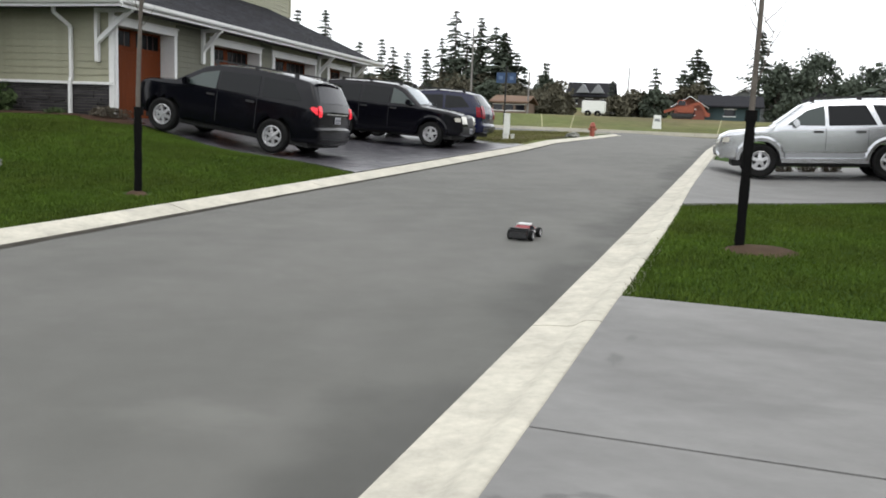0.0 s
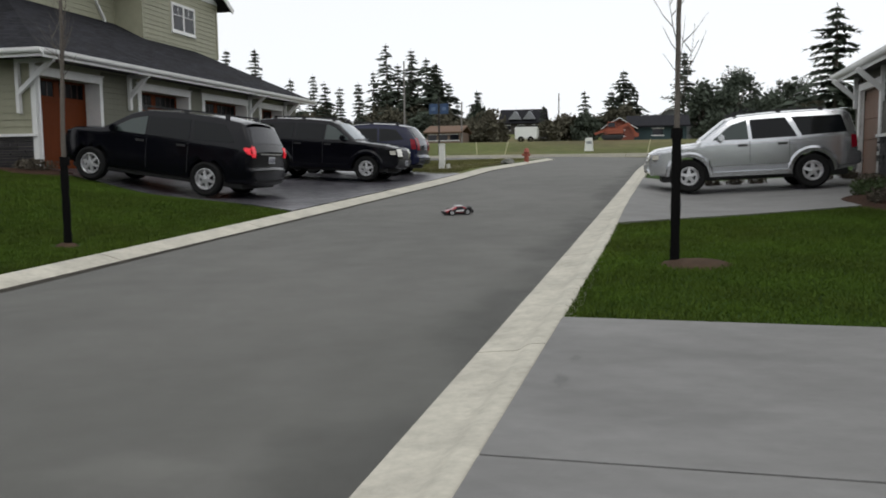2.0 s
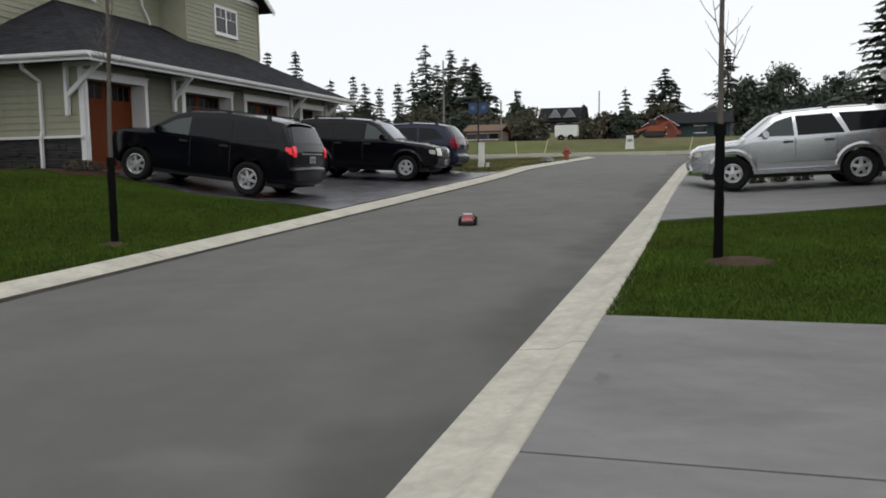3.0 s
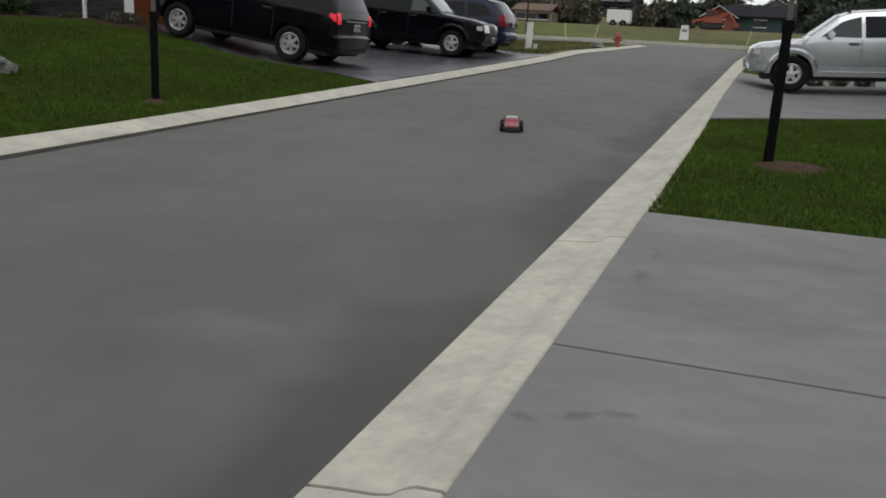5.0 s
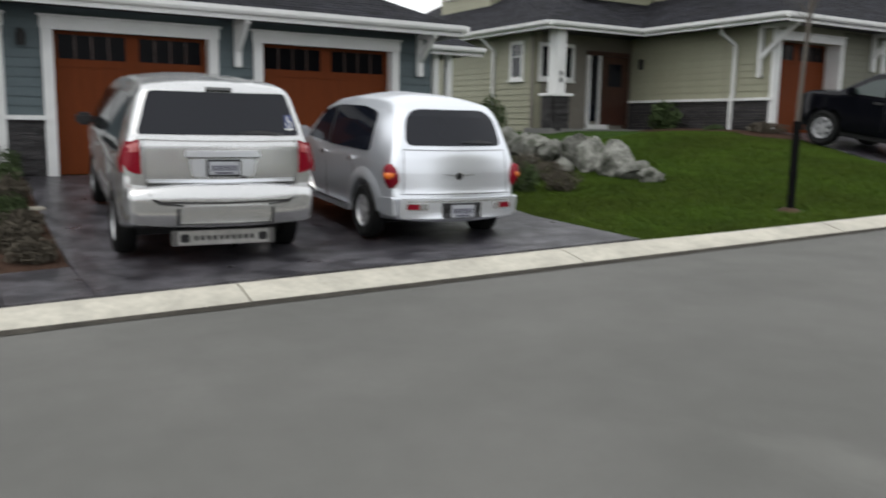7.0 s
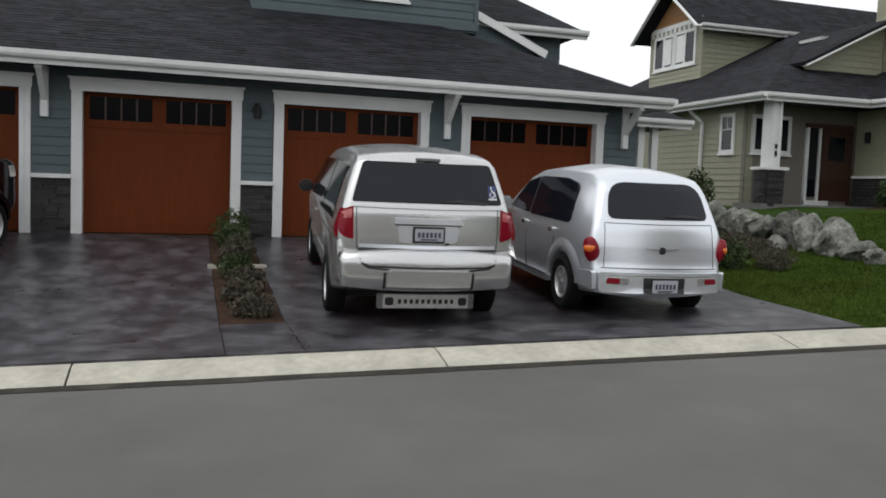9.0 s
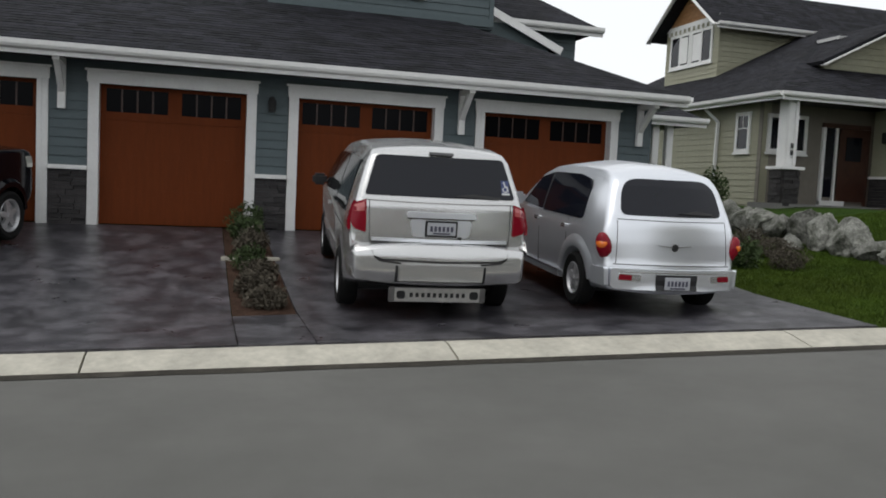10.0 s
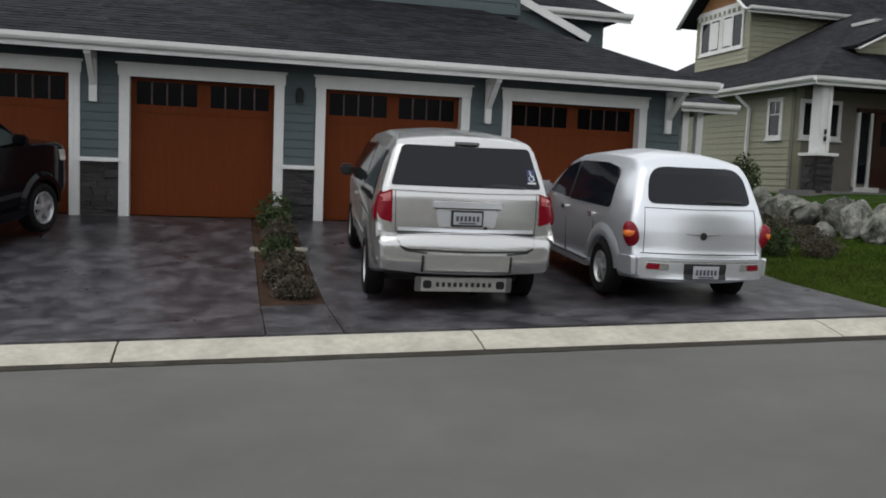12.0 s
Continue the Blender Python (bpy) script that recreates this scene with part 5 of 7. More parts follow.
def minivan(m):
    car = thing("minivan", m, "light silver minivan with tinted glass and a rear sign bar", "minivan")
    up = [(2.42, 0.34), (2.50, 0.50), (2.47, 0.74), (2.36, 0.92), (1.95, 1.06), (1.50, 1.16), (0.55, 1.70), (0.2, 1.79), (-0.8, 1.87), (-1.8, 1.87), (-2.12, 1.845), (-2.23, 1.825), (-2.29, 1.78), (-2.46, 1.36), (-2.50, 1.26), (-2.52, 1.06), (-2.53, 0.89), (-2.56, 0.87), (-2.62, 0.85), (-2.665, 0.78), (-2.67, 0.62), (-2.63, 0.51), (-2.54, 0.48)]
    sh = Shell(up, 0.34, [(1.55, (0.41, 0.34)), (-1.55, (0.41, 0.34))], 0.985, 1.10, 0.27, 2.5, -2.66, 0.18, 0.06, 0.085, 0.05)
    sh.body("body", CHAMPAGNE, car)
    for s in (1, -1):
        flip = (lambda p: p) if s > 0 else mirrored
        sh.side("front_window", [(1.35, 1.16), (0.55, 1.62), (0.30, 1.66), (0.28, 1.12)], GLASS_SIDE, car, s)
        sh.side("side_window", [(0.22, 1.12), (0.24, 1.66), (-0.85, 1.72), (-0.88, 1.12)], GLASS_SIDE, car, s)
        sh.side("rear_quarter_window", [(-0.95, 1.14), (-0.92, 1.71), (-1.98, 1.70), (-2.16, 1.16)], GLASS_SIDE, car, s)
        sh.side("side_moulding", [(1.1, 0.58), (1.1, 0.66), (-1.1, 0.66), (-1.1, 0.58)], CHAMPAGNE, car, s, 0.014)
        sh.side("door_seam", [(0.255, 0.38), (0.262, 1.1), (0.25, 1.1), (0.243, 0.38)], TRIMBLACK, car, s, 0.001)
        sh.side("door_seam", [(-0.90, 0.46), (-0.90, 1.1), (-0.912, 1.1), (-0.912, 0.46)], TRIMBLACK, car, s, 0.001)
        sh.side("slide_rail", [(-0.95, 0.98), (-0.95, 1.0), (-2.0, 1.0), (-2.0, 0.98)], TRIMBLACK, car, s, 0.002)
        sh.side("door_handle", [(0.16, 0.98), (0.16, 1.02), (-0.02, 1.02), (-0.02, 0.98)], CHAMPAGNE, car, s, 0.03, thick=0.03)
        lamp = sh.rear("tail_lamp", flip(rounded([(0.78, 0.99), (0.93, 1.03), (0.945, 1.27), (0.785, 1.33)], [0.02, 0.07, 0.06, 0.02])), LAMP_RED, car, 0.016, 0.04, "rounded red tail lamp", 0.04)
        sh.side("lamp_wrap", rounded([(-2.41, 1.050), (-2.41, 1.250), (-2.46, 1.310), (-2.485, 1.000)], [0.06, 0.06, 0.01, 0.01]), LAMP_RED, lamp, s, 0.010, thick=0.03, cut=0.05)
        sh.rear("reversing_lens", flip(rounded([(0.80, 1.21), (0.915, 1.20), (0.925, 1.255), (0.80, 1.305)], 0.015)), mat("pale_red_lens", (0.42, 0.10, 0.10), 0.12, vary=0, coat=0.6), lamp, 0.019, 0.008)
        sh.rear("bumper_seam", flip(band([(0.735, 0.860), (0.70, 0.760), (0.64, 0.715), (0.42, 0.695)], 0.018)), TRIMBLACK, car, 0.003, 0.01)
    sh.rear("rear_window", rounded([(-0.80, 1.378), (0.80, 1.378), (0.68, 1.785), (-0.68, 1.785)], [0.03, 0.03, 0.05, 0.05]), GLASS_DARK, car, 0.011, cut=0.08)
    sh.rear("rear_wiper", [(-0.13, 1.395), (-0.62, 1.378), (-0.64, 1.395), (-0.35, 1.422)], TRIMBLACK, car, 0.02, 0.012)
    sh.rear("brake_light", rounded([(-0.13, 1.808), (0.13, 1.808), (0.13, 1.832), (-0.13, 1.832)], 0.008), TRIMBLACK, car, 0.035, 0.05)
    sh.rear("window_ledge", band([(-0.80, 1.328), (-0.4, 1.322), (0, 1.320), (0.4, 1.322), (0.80, 1.328)], 0.016), CHAMPAGNE, car, 0.018, 0.03)
    sh.rear("tailgate_seam", band([(-0.73, 0.885), (0, 0.882), (0.73, 0.885)], 0.014), TRIMBLACK, car, 0.002, 0.01)
    # Lighter paint than the body: the bright light on the ledge, put into colour.
    sh.rear("tailgate_lip", band([(-0.72, 0.912), (0, 0.909), (0.72, 0.912)], 0.030), SILVER, car, 0.016, 0.03)
    for s in (1, -1):
        sh.rear("tailgate_seam", [(s * 0.738, 0.890), (s * 0.748, 1.330), (s * 0.756, 1.330), (s * 0.746, 0.890)], TRIMBLACK, car, 0.002, 0.01)
    # Grip and plate recess get the same lighter paint for the light they catch.
    grip = sh.rear("tailgate_grip", rounded([(-0.37, 1.165), (0.37, 1.165), (0.355, 1.225), (-0.355, 1.225)], 0.02), SILVER, car, 0.045, 0.06)
    sh.rear("grip_shadow", band([(-0.35, 1.15), (0.35, 1.15)], 0.012), TRIMBLACK, grip, 0.014, 0.02)
    sh.rear("plate_recess", rounded([(-0.30, 0.965), (0.30, 0.965), (0.33, 1.145), (-0.33, 1.145)], 0.04), SILVER, car, 0.006, 0.01)
    part("plate_frame", box(-2.598, -0.17, 0.97, -2.58, 0.17, 1.14, 0.006), TRIMBLACK, car)
    plate(car, -2.604, 1.056, 0.0, 0.30, 0.13)
    sh.rear("badge", rounded([(-0.22, 0.945), (-0.18, 0.945), (-0.18, 0.975), (-0.22, 0.975)], 0.01), TRIMBLACK, car, 0.01)
    sh.rear("bumper_pad", band([(-0.70, 0.760), (-0.62, 0.728), (0, 0.715), (0.62, 0.728), (0.70, 0.760)], 0.018), DARKMETAL, car, 0.002, 0.01)
    cover = sh.rear("lift_cover", rounded([(-0.44, 0.475), (0.44, 0.475), (0.445, 0.700), (-0.445, 0.700)], 0.012), CHAMPAGNE, car, 0.035, 0.06)
    for s in (1, -1):
        sh.rear("cover_bracket", [(s * 0.452, 0.500), (s * 0.475, 0.500), (s * 0.475, 0.680), (s * 0.452, 0.680)], TRIMBLACK, cover, 0.02, 0.03)
    sh.rear("bumper_underside", [(-0.80, 0.490), (0.80, 0.490), (0.80, 0.505), (-0.80, 0.505)], TRIMBLACK, car, 0.004, 0.02)
    permit = sh.rear("window_sticker", [(-0.745, 1.445), (-0.655, 1.445), (-0.65, 1.575), (-0.735, 1.575)], mat("blue_sticker", (0.02, 0.035, 0.13), 0.4, vary=0), car, 0.013, 0.006, "blue and white parking permit sticker")
    ring = [(-0.697 + 0.026 * math.cos(k * math.tau / 12), 1.485 + 0.03 * math.sin(k * math.tau / 12)) for k in range(13)]
    for (ya, za), (yb, zb) in zip(ring, ring[1:]):
        if not (ya > -0.69 and za > 1.49):
            sh.rear("sticker_sign", [(ya, za - 0.004), (yb, zb - 0.004), (yb, zb + 0.006), (ya, za + 0.006)] if abs(yb - ya) > 0.008 else [(ya - 0.005, za), (ya + 0.005, za), (yb + 0.005, zb), (yb - 0.005, zb)], WHITE, permit, 0.0165, 0.004)
    for quad in ([(-0.700, 1.510), (-0.688, 1.510), (-0.680, 1.545), (-0.692, 1.545)], [(-0.690, 1.547), (-0.674, 1.547), (-0.674, 1.563), (-0.690, 1.563)], [(-0.725, 1.501), (-0.69, 1.501), (-0.69, 1.512), (-0.725, 1.512)], [(-0.735, 1.465), (-0.72, 1.465), (-0.715, 1.500), (-0.725, 1.500)], [(-0.745, 1.428), (-0.655, 1.428), (-0.655, 1.445), (-0.745, 1.445)]):
        sh.rear("sticker_sign", quad, WHITE, permit, 0.0165, 0.004)
    sign = part("sign_bar", box(-2.60, -0.52, 0.275, -2.57, 0.52, 0.435, 0.01), mat("dull_sign_metal", (0.16, 0.155, 0.15), 0.4, 0.4, scale=9, vary=0.2), car, "silver sign bar with dark plain writing bars")
    part("sign_face", box(-2.606, -0.455, 0.285, -2.60, 0.455, 0.428), mat("sign_silver", (0.50, 0.49, 0.46), 0.45, 0.3, scale=12, vary=0.2), sign)
    for k in range(10):
        y = 0.28 - k * 0.062
        part("writing_bar", box(-2.610, y - 0.017, 0.332, -2.606, y + 0.017, 0.378), TRIMBLACK, sign)
    for y in (0.39, -0.39):
        part("emblem", box(-2.610, y - 0.045, 0.315, -2.606, y + 0.045, 0.398, 0.012), TRIMBLACK, sign)
    mirrors(sh, car, 1.05, 1.14, TRIMBLACK)
    underbody(car, -1.85, 2.3, 0.86, 0.24, 0.55)
    wheels(car, (1.55, -1.55), 0.87, 0.345, 0.225)
    return car


def retro_wagon(m):
    car = thing("retro_wagon", m, "small silver retro-style wagon with dark tinted glass", "car")
    up = [(2.10, 0.30), (2.16, 0.45), (2.13, 0.62), (2.02, 0.78), (1.75, 0.94), (1.2, 1.02), (0.98, 1.07), (0.42, 1.48), (0.12, 1.575), (-0.5, 1.63), (-1.2, 1.62), (-1.5, 1.60), (-1.65, 1.57), (-1.74, 1.51), (-1.80, 1.43), (-1.94, 1.13), (-1.985, 1.0), (-2.02, 0.82), (-2.045, 0.62), (-2.065, 0.56), (-2.075, 0.44), (-2.06, 0.36), (-2.03, 0.31)]
    sh = Shell(up, 0.27, [(1.30, (0.38, 0.31)), (-1.31, (0.38, 0.31))], 0.845, 0.94, 0.27, 2.16, -2.08, 0.22, 0.055, 0.10, 0.07)
    sh.body("body", SILVER, car)
    for s in (1, -1):
        flip = (lambda p: p) if s > 0 else mirrored
        sh.side("front_window", rounded([(0.72, 1.05), (0.34, 1.41), (-0.02, 1.50), (-0.055, 1.02)], 0.03), GLASS_DARK, car, s)
        sh.side("rear_window_side", rounded([(-0.10, 1.01), (-0.08, 1.505), (-0.90, 1.52), (-1.34, 1.47), (-1.42, 1.02)], [0.03, 0.03, 0.03, 0.14, 0.08]), GLASS_DARK, car, s)
        sh.side("door_pillar", [(-0.01, 1.03), (-0.01, 1.49), (-0.14, 1.49), (-0.14, 1.03)], TRIMBLACK, car, s, 0.008)
        sh.side("door_seam", [(0.0, 0.34), (-0.005, 0.98), (-0.017, 0.98), (-0.012, 0.34)], TRIMBLACK, car, s, 0.001)
        sh.side("door_seam", [(-0.95, 0.62), (-1.0, 0.98), (-1.012, 0.98), (-0.962, 0.62)], TRIMBLACK, car, s, 0.001)
        for x in (0.12, -0.85):
            sh.side("door_handle", rounded([(x, 0.87), (x, 0.92), (x - 0.13, 0.92), (x - 0.13, 0.87)], 0.015), CHROME, car, s, 0.03, thick=0.03)
        for cx in (1.30, -1.31):
            # flared wings that stand proud of the doors
            bm = bmesh.new()
            rows = []
            for k in range(15):
                a = radians(8 + 164 * k / 14)
                row = []
                for j, (rad, yy) in enumerate(((0.375, -0.02), (0.385, 0.022), (0.42, 0.032), (0.48, 0.024), (0.54, 0.006), (0.60, -0.02))):
                    x, z = cx + rad * math.cos(a), 0.31 + rad * math.sin(a) * (0.98 if rad < 0.5 else 0.94)
                    row.append(bm.verts.new((x, s * (sh.half(x, z) + yy), z)))
                rows.append(row)
            for p, q in zip(rows, rows[1:]):
                for j in range(5):
                    bm.faces.new((p[j], p[j + 1], q[j + 1], q[j]))
            bmesh.ops.recalc_face_normals(bm, faces=bm.faces)
            part("wing", bm, SILVER, car, smooth=True)
        sill = sh.side("running_board", [(0.90, 0.26), (0.90, 0.33), (-0.90, 0.33), (-0.90, 0.26)], SILVER, car, s, 0.06, thick=0.1)
        sh.side("sill_strip", [(0.88, 0.33), (0.88, 0.345), (-0.88, 0.345), (-0.88, 0.33)], CHROME, sill, s, 0.064, thick=0.03)
        # oval lamps set in the rear corners
        ball = lathe([(math.sin(math.pi * k / 10) + 1e-4, math.cos(math.pi * k / 10)) for k in range(11)], 20)
        lamp = part("tail_lamp", ball, LAMP_RED, car, "oval red and amber tail lamp", smooth=True)
        lamp.location, lamp.rotation_euler, lamp.scale = (-1.945, s * 0.772, 0.775), (-s * radians(20), radians(-8), 0), (0.105, 0.088, 0.165)
        ball = lathe([(math.sin(math.pi * k / 10) + 1e-4, math.cos(math.pi * k / 10)) for k in range(11)], 16)
        amber = part("amber_lens", ball, LAMP_AMBER, lamp, smooth=True)
        amber.location, amber.scale = (-0.12, s * 0.14, 0.28), (0.86, 0.86, 0.42)
        fog = sh.rear("fog_recess", flip(rounded([(0.42, 0.425), (0.67, 0.43), (0.66, 0.505), (0.41, 0.50)], 0.02)), CHROME, car, 0.062, 0.03)
        sh.rear("fog_lamp", flip(rounded([(0.52, 0.435), (0.66, 0.438), (0.652, 0.498), (0.515, 0.494)], 0.015)), LAMP_RED, fog, 0.067, 0.02)
        sh.rear("tailgate_seam", [(s * 0.665, 0.605), (s * 0.672, 0.605), (s * 0.655, 1.07), (s * 0.648, 1.07)], TRIMBLACK, car, 0.002, 0.01)
    sh.rear("rear_window", rounded([(-0.615, 1.13), (0.615, 1.13), (0.55, 1.525), (-0.55, 1.525)], [0.09, 0.09, 0.20, 0.20], 7), GLASS_DARK, car, 0.006, cut=0.08)
    sh.rear("rear_wiper", [(-0.05, 1.165), (-0.48, 1.155), (-0.50, 1.175), (-0.30, 1.20)], TRIMBLACK, car, 0.02, 0.012)
    sh.rear("window_seam", band([(-0.655, 1.078), (0, 1.072), (0.655, 1.078)], 0.008), TRIMBLACK, car, 0.002, 0.01)
    sh.rear("bumper_gap", band([(-0.70, 0.592), (0, 0.592), (0.70, 0.592)], 0.010), TRIMBLACK, car, 0.003, 0.01)
    em = sh.rear("winged_emblem", [(-0.20, 0.812), (0, 0.79), (0.20, 0.812), (0.20, 0.818), (0, 0.806), (-0.20, 0.818)], mat("dull_chrome", (0.35, 0.35, 0.36), 0.3, 0.8, vary=0), car, 0.012)
    part("emblem_disc", lathe([(0.001, 0.012), (0.03, 0.010), (0.042, 0.0)], 16), DARKMETAL, em).matrix_basis = Matrix.Translation((-2.10, 0, 0.795)) @ Matrix.Rotation(radians(90), 4, "Z")
    sh.rear("bumper", rounded([(-0.735, 0.335), (0.735, 0.335), (0.74, 0.56), (-0.74, 0.56)], [0.06, 0.06, 0.03, 0.03]), SILVER, car, 0.055, 0.10, cut=0.05)
    for s in (1, -1):
        sh.side("bumper_corner", rounded([(-1.80, 0.36), (-1.78, 0.54), (-2.06, 0.56), (-2.07, 0.35)], 0.03), SILVER, car, s, 0.022, thick=0.05, cut=0.05)
    sh.rear("bumper_step", band([(-0.66, 0.515), (0, 0.518), (0.66, 0.515)], 0.014), CHROME, car, 0.060, 0.02)
    sh.rear("plate_recess", rounded([(-0.24, 0.335), (0.24, 0.335), (0.25, 0.505), (-0.25, 0.505)], 0.015), TRIMBLACK, car, 0.062, 0.02)
    plate(car, -2.222, 0.415, 0.0, 0.30, 0.14)
    mirrors(sh, car, 0.72, 1.03, SILVER)
    underbody(car, -1.55, 1.95, 0.68, 0.2, 0.45)
    wheels(car, (1.30, -1.31), 0.765, 0.315, 0.205, spokes=5, rim=0.60)
    return car


def off_roader(m, name, label, paint, up, belt, w0, arches, windows, wheel_r, lean=0.28, rim=0.66, rail=True, cladding=None, rear=None, front=None, spokes=6, seams=()):
    xf, xr = max(p[0] for p in up), min(p[0] for p in up)
    car = thing(name, m, label, "car")
    sh = Shell(up, 0.36, arches, w0, belt, lean, xf, xr, 0.14, 0.07, 0.06, 0.05)
    sh.body("body", paint, car)
    for s in (1, -1):
        for i, w in enumerate(windows):
            sh.side("side_window", w, GLASS_SIDE if i else GLASS_FRONT, car, s)
        for a, b in seams:
            sh.side("door_seam", [(a, 0.48), (a, belt - 0.02), (a - 0.012, belt - 0.02), (a - 0.012, 0.48)], TRIMBLACK, car, s, 0.001)
            sh.side("door_handle", [(a + b, belt - 0.13), (a + b, belt - 0.08), (a + b + 0.2, belt - 0.08), (a + b + 0.2, belt - 0.13)], TRIMBLACK if paint != SILVER else SILVER, car, s, 0.03, thick=0.03)
        if cladding:
            sh.side("side_step", [(arches[0][0] - 0.45, 0.34), (arches[0][0] - 0.45, 0.44), (arches[1][0] + 0.45, 0.44), (arches[1][0] + 0.45, 0.34)], cladding, car, s, 0.09, thick=0.12)
            for cx, r in arches:
                bm = bmesh.new()
                rows = []
                for k in range(13):
                    a = radians(2 + 176 * k / 12)
                    rows.append([bm.verts.new((cx + q * math.cos(a), s * (sh.half(cx + q * math.cos(a), r[1] + q * math.sin(a)) + d), r[1] + q * math.sin(a))) for q, d in ((r[0] - 0.01, -0.05), (r[0] - 0.01, 0.045), (r[0] + 0.06, 0.05), (r[0] + 0.11, 0.0))])
                for p, q in zip(rows, rows[1:]):
                    for j in range(3):
                        bm.faces.new((p[j], p[j + 1], q[j + 1], q[j]))
                bmesh.ops.recalc_face_normals(bm, faces=bm.faces)
                part("arch_flare", bm, cladding, car, smooth=True)
        if rail:
            zt = max(p[1] for p in up)
            part("roof_rail", bar((0.35, s * (w0 - 0.26), zt + 0.05), (xr + 0.75, s * (w0 - 0.26), zt + 0.05), 0.035, 0.035), TRIMBLACK, car)
            for x in (0.3, (0.3 + xr + 0.75) / 2, xr + 0.8):
                part("rail_foot", box(x - 0.05, s * (w0 - 0.26) - 0.02, zt - 0.05, x + 0.05, s * (w0 - 0.26) + 0.02, zt + 0.04), TRIMBLACK, car)
    rear and rear(sh, car)
    front and front(sh, car)
    mirrors(sh, car, windows[0][0][0] - 0.18, belt + 0.02, paint)
    underbody(car, xr + 0.25, xf - 0.3, w0 - 0.14, 0.26, 0.6)
    wheels(car, [a[0] for a in arches], w0 - 0.115, wheel_r, 0.25, spokes=spokes, rim=rim)
    return car


def black_suv(m):
    up = [(2.16, 0.40), (2.26, 0.55), (2.25, 0.88), (2.15, 1.07), (1.9, 1.16), (1.2, 1.22), (0.55, 1.62), (0.25, 1.72), (-0.5, 1.77), (-1.5, 1.755), (-2.05, 1.70), (-2.16, 1.66), (-2.40, 1.24), (-2.46, 1.10), (-2.47, 0.75), (-2.53, 0.70), (-2.53, 0.50), (-2.45, 0.38)]

    def rear(sh, car):
        sh.across("rear_window", [(-2.395, 1.27), (-2.33, 1.39), (-2.26, 1.51), (-2.195, 1.62)], GLASS_DARK, car, -0.92, 0.92, 0.01, taper=0.1)
        sh.across("spoiler", [(-2.16, 1.66), (-2.26, 1.665)], BLACKPAINT, car, -0.85, 0.85, 0.03)
        for s in (1, -1):
            sh.across("tail_lamp", [(-2.47, 0.98), (-2.455, 1.10), (-2.41, 1.21)], LAMP_LIT, car, (0.88 if s > 0 else -1.04), (1.04 if s > 0 else -0.88), 0.012, "lit red tail lamp")
            sh.side("tail_lamp", [(-2.28, 1.12), (-2.29, 1.18), (-2.42, 1.18), (-2.46, 1.03), (-2.41, 1.03)], LAMP_LIT, car, s, 0.012, "lit red tail lamp", cut=0.08)
        sh.across("chrome_strip", [(-2.465, 1.045), (-2.46, 1.075)], CHROME, car, -0.66, 0.66, 0.02)
        sh.across("bumper_guard", [(-2.52, 0.42), (-2.54, 0.52)], TRIMBLACK, car, -0.9, 0.9, 0.012)
        plate(car, -2.53, 0.93, 0.05)

    win = [[(1.0, 1.20), (0.50, 1.50), (0.12, 1.60), (0.10, 1.19)], [(0.04, 1.19), (0.06, 1.60), (-0.92, 1.64), (-0.98, 1.20)], [(-1.06, 1.21), (-1.0, 1.64), (-1.75, 1.61), (-2.05, 1.26)]]
    return off_roader(m, "sport_utility", "glossy black sport utility with lit tail lamps, nose to garage", BLACKPAINT, up, 1.16, 0.985, [(1.43, (0.44, 0.385)), (-1.43, (0.44, 0.385))], win, 0.385, rim=0.61, rear=rear, seams=((0.06, 0.05), (-0.95, 0.05)))


def black_pickup(m):
    up = [(2.22, 0.42), (2.32, 0.55), (2.31, 0.80), (2.24, 0.98), (1.9, 1.06), (1.05, 1.14), (0.45, 1.62), (0.15, 1.72), (-0.6, 1.76), (-1.6, 1.75), (-2.05, 1.70), (-2.22, 1.2), (-2.28, 1.1), (-2.30, 0.7), (-2.36, 0.62), (-2.36, 0.46), (-2.25, 0.40)]

    def front(sh, car):
        sh.across("windscreen", [(0.98, 1.18), (0.80, 1.33), (0.55, 1.525), (0.44, 1.605)], SCREEN, car, -0.92, 0.92, 0.012, "pale reflecting windscreen", taper=0.05)
        sh.across("grille", [(2.318, 0.68), (2.312, 0.80), (2.27, 0.92)], TRIMBLACK, car, -0.45, 0.45, 0.012)
        sh.across("bumper", [(2.30, 0.44), (2.35, 0.50), (2.35, 0.62), (2.32, 0.66)], TRIMBLACK, car, -1.0, 1.0, 0.03, thick=0.05)
        for s in (1, -1):
            sh.across("headlamp", [(2.318, 0.74), (2.30, 0.86), (2.25, 0.95)], LAMP_CLEAR, car, (0.52 if s > 0 else -1.03), (1.03 if s > 0 else -0.52), 0.016, "clear headlamp")
            sh.side("side_lamp", rounded([(2.27, 0.79), (2.25, 0.92), (2.08, 0.90), (2.11, 0.79)], 0.03), LAMP_CLEAR, car, s, 0.012, cut=0.08)
        plate(car, 2.40, 0.56, 0.0, s=1)

    win = [[(0.85, 1.18), (0.40, 1.52), (0.12, 1.62), (0.10, 1.17)], [(0.03, 1.17), (0.05, 1.62), (-0.80, 1.64), (-0.85, 1.17)], [(-0.93, 1.17), (-0.90, 1.64), (-1.80, 1.62), (-2.0, 1.2)]]
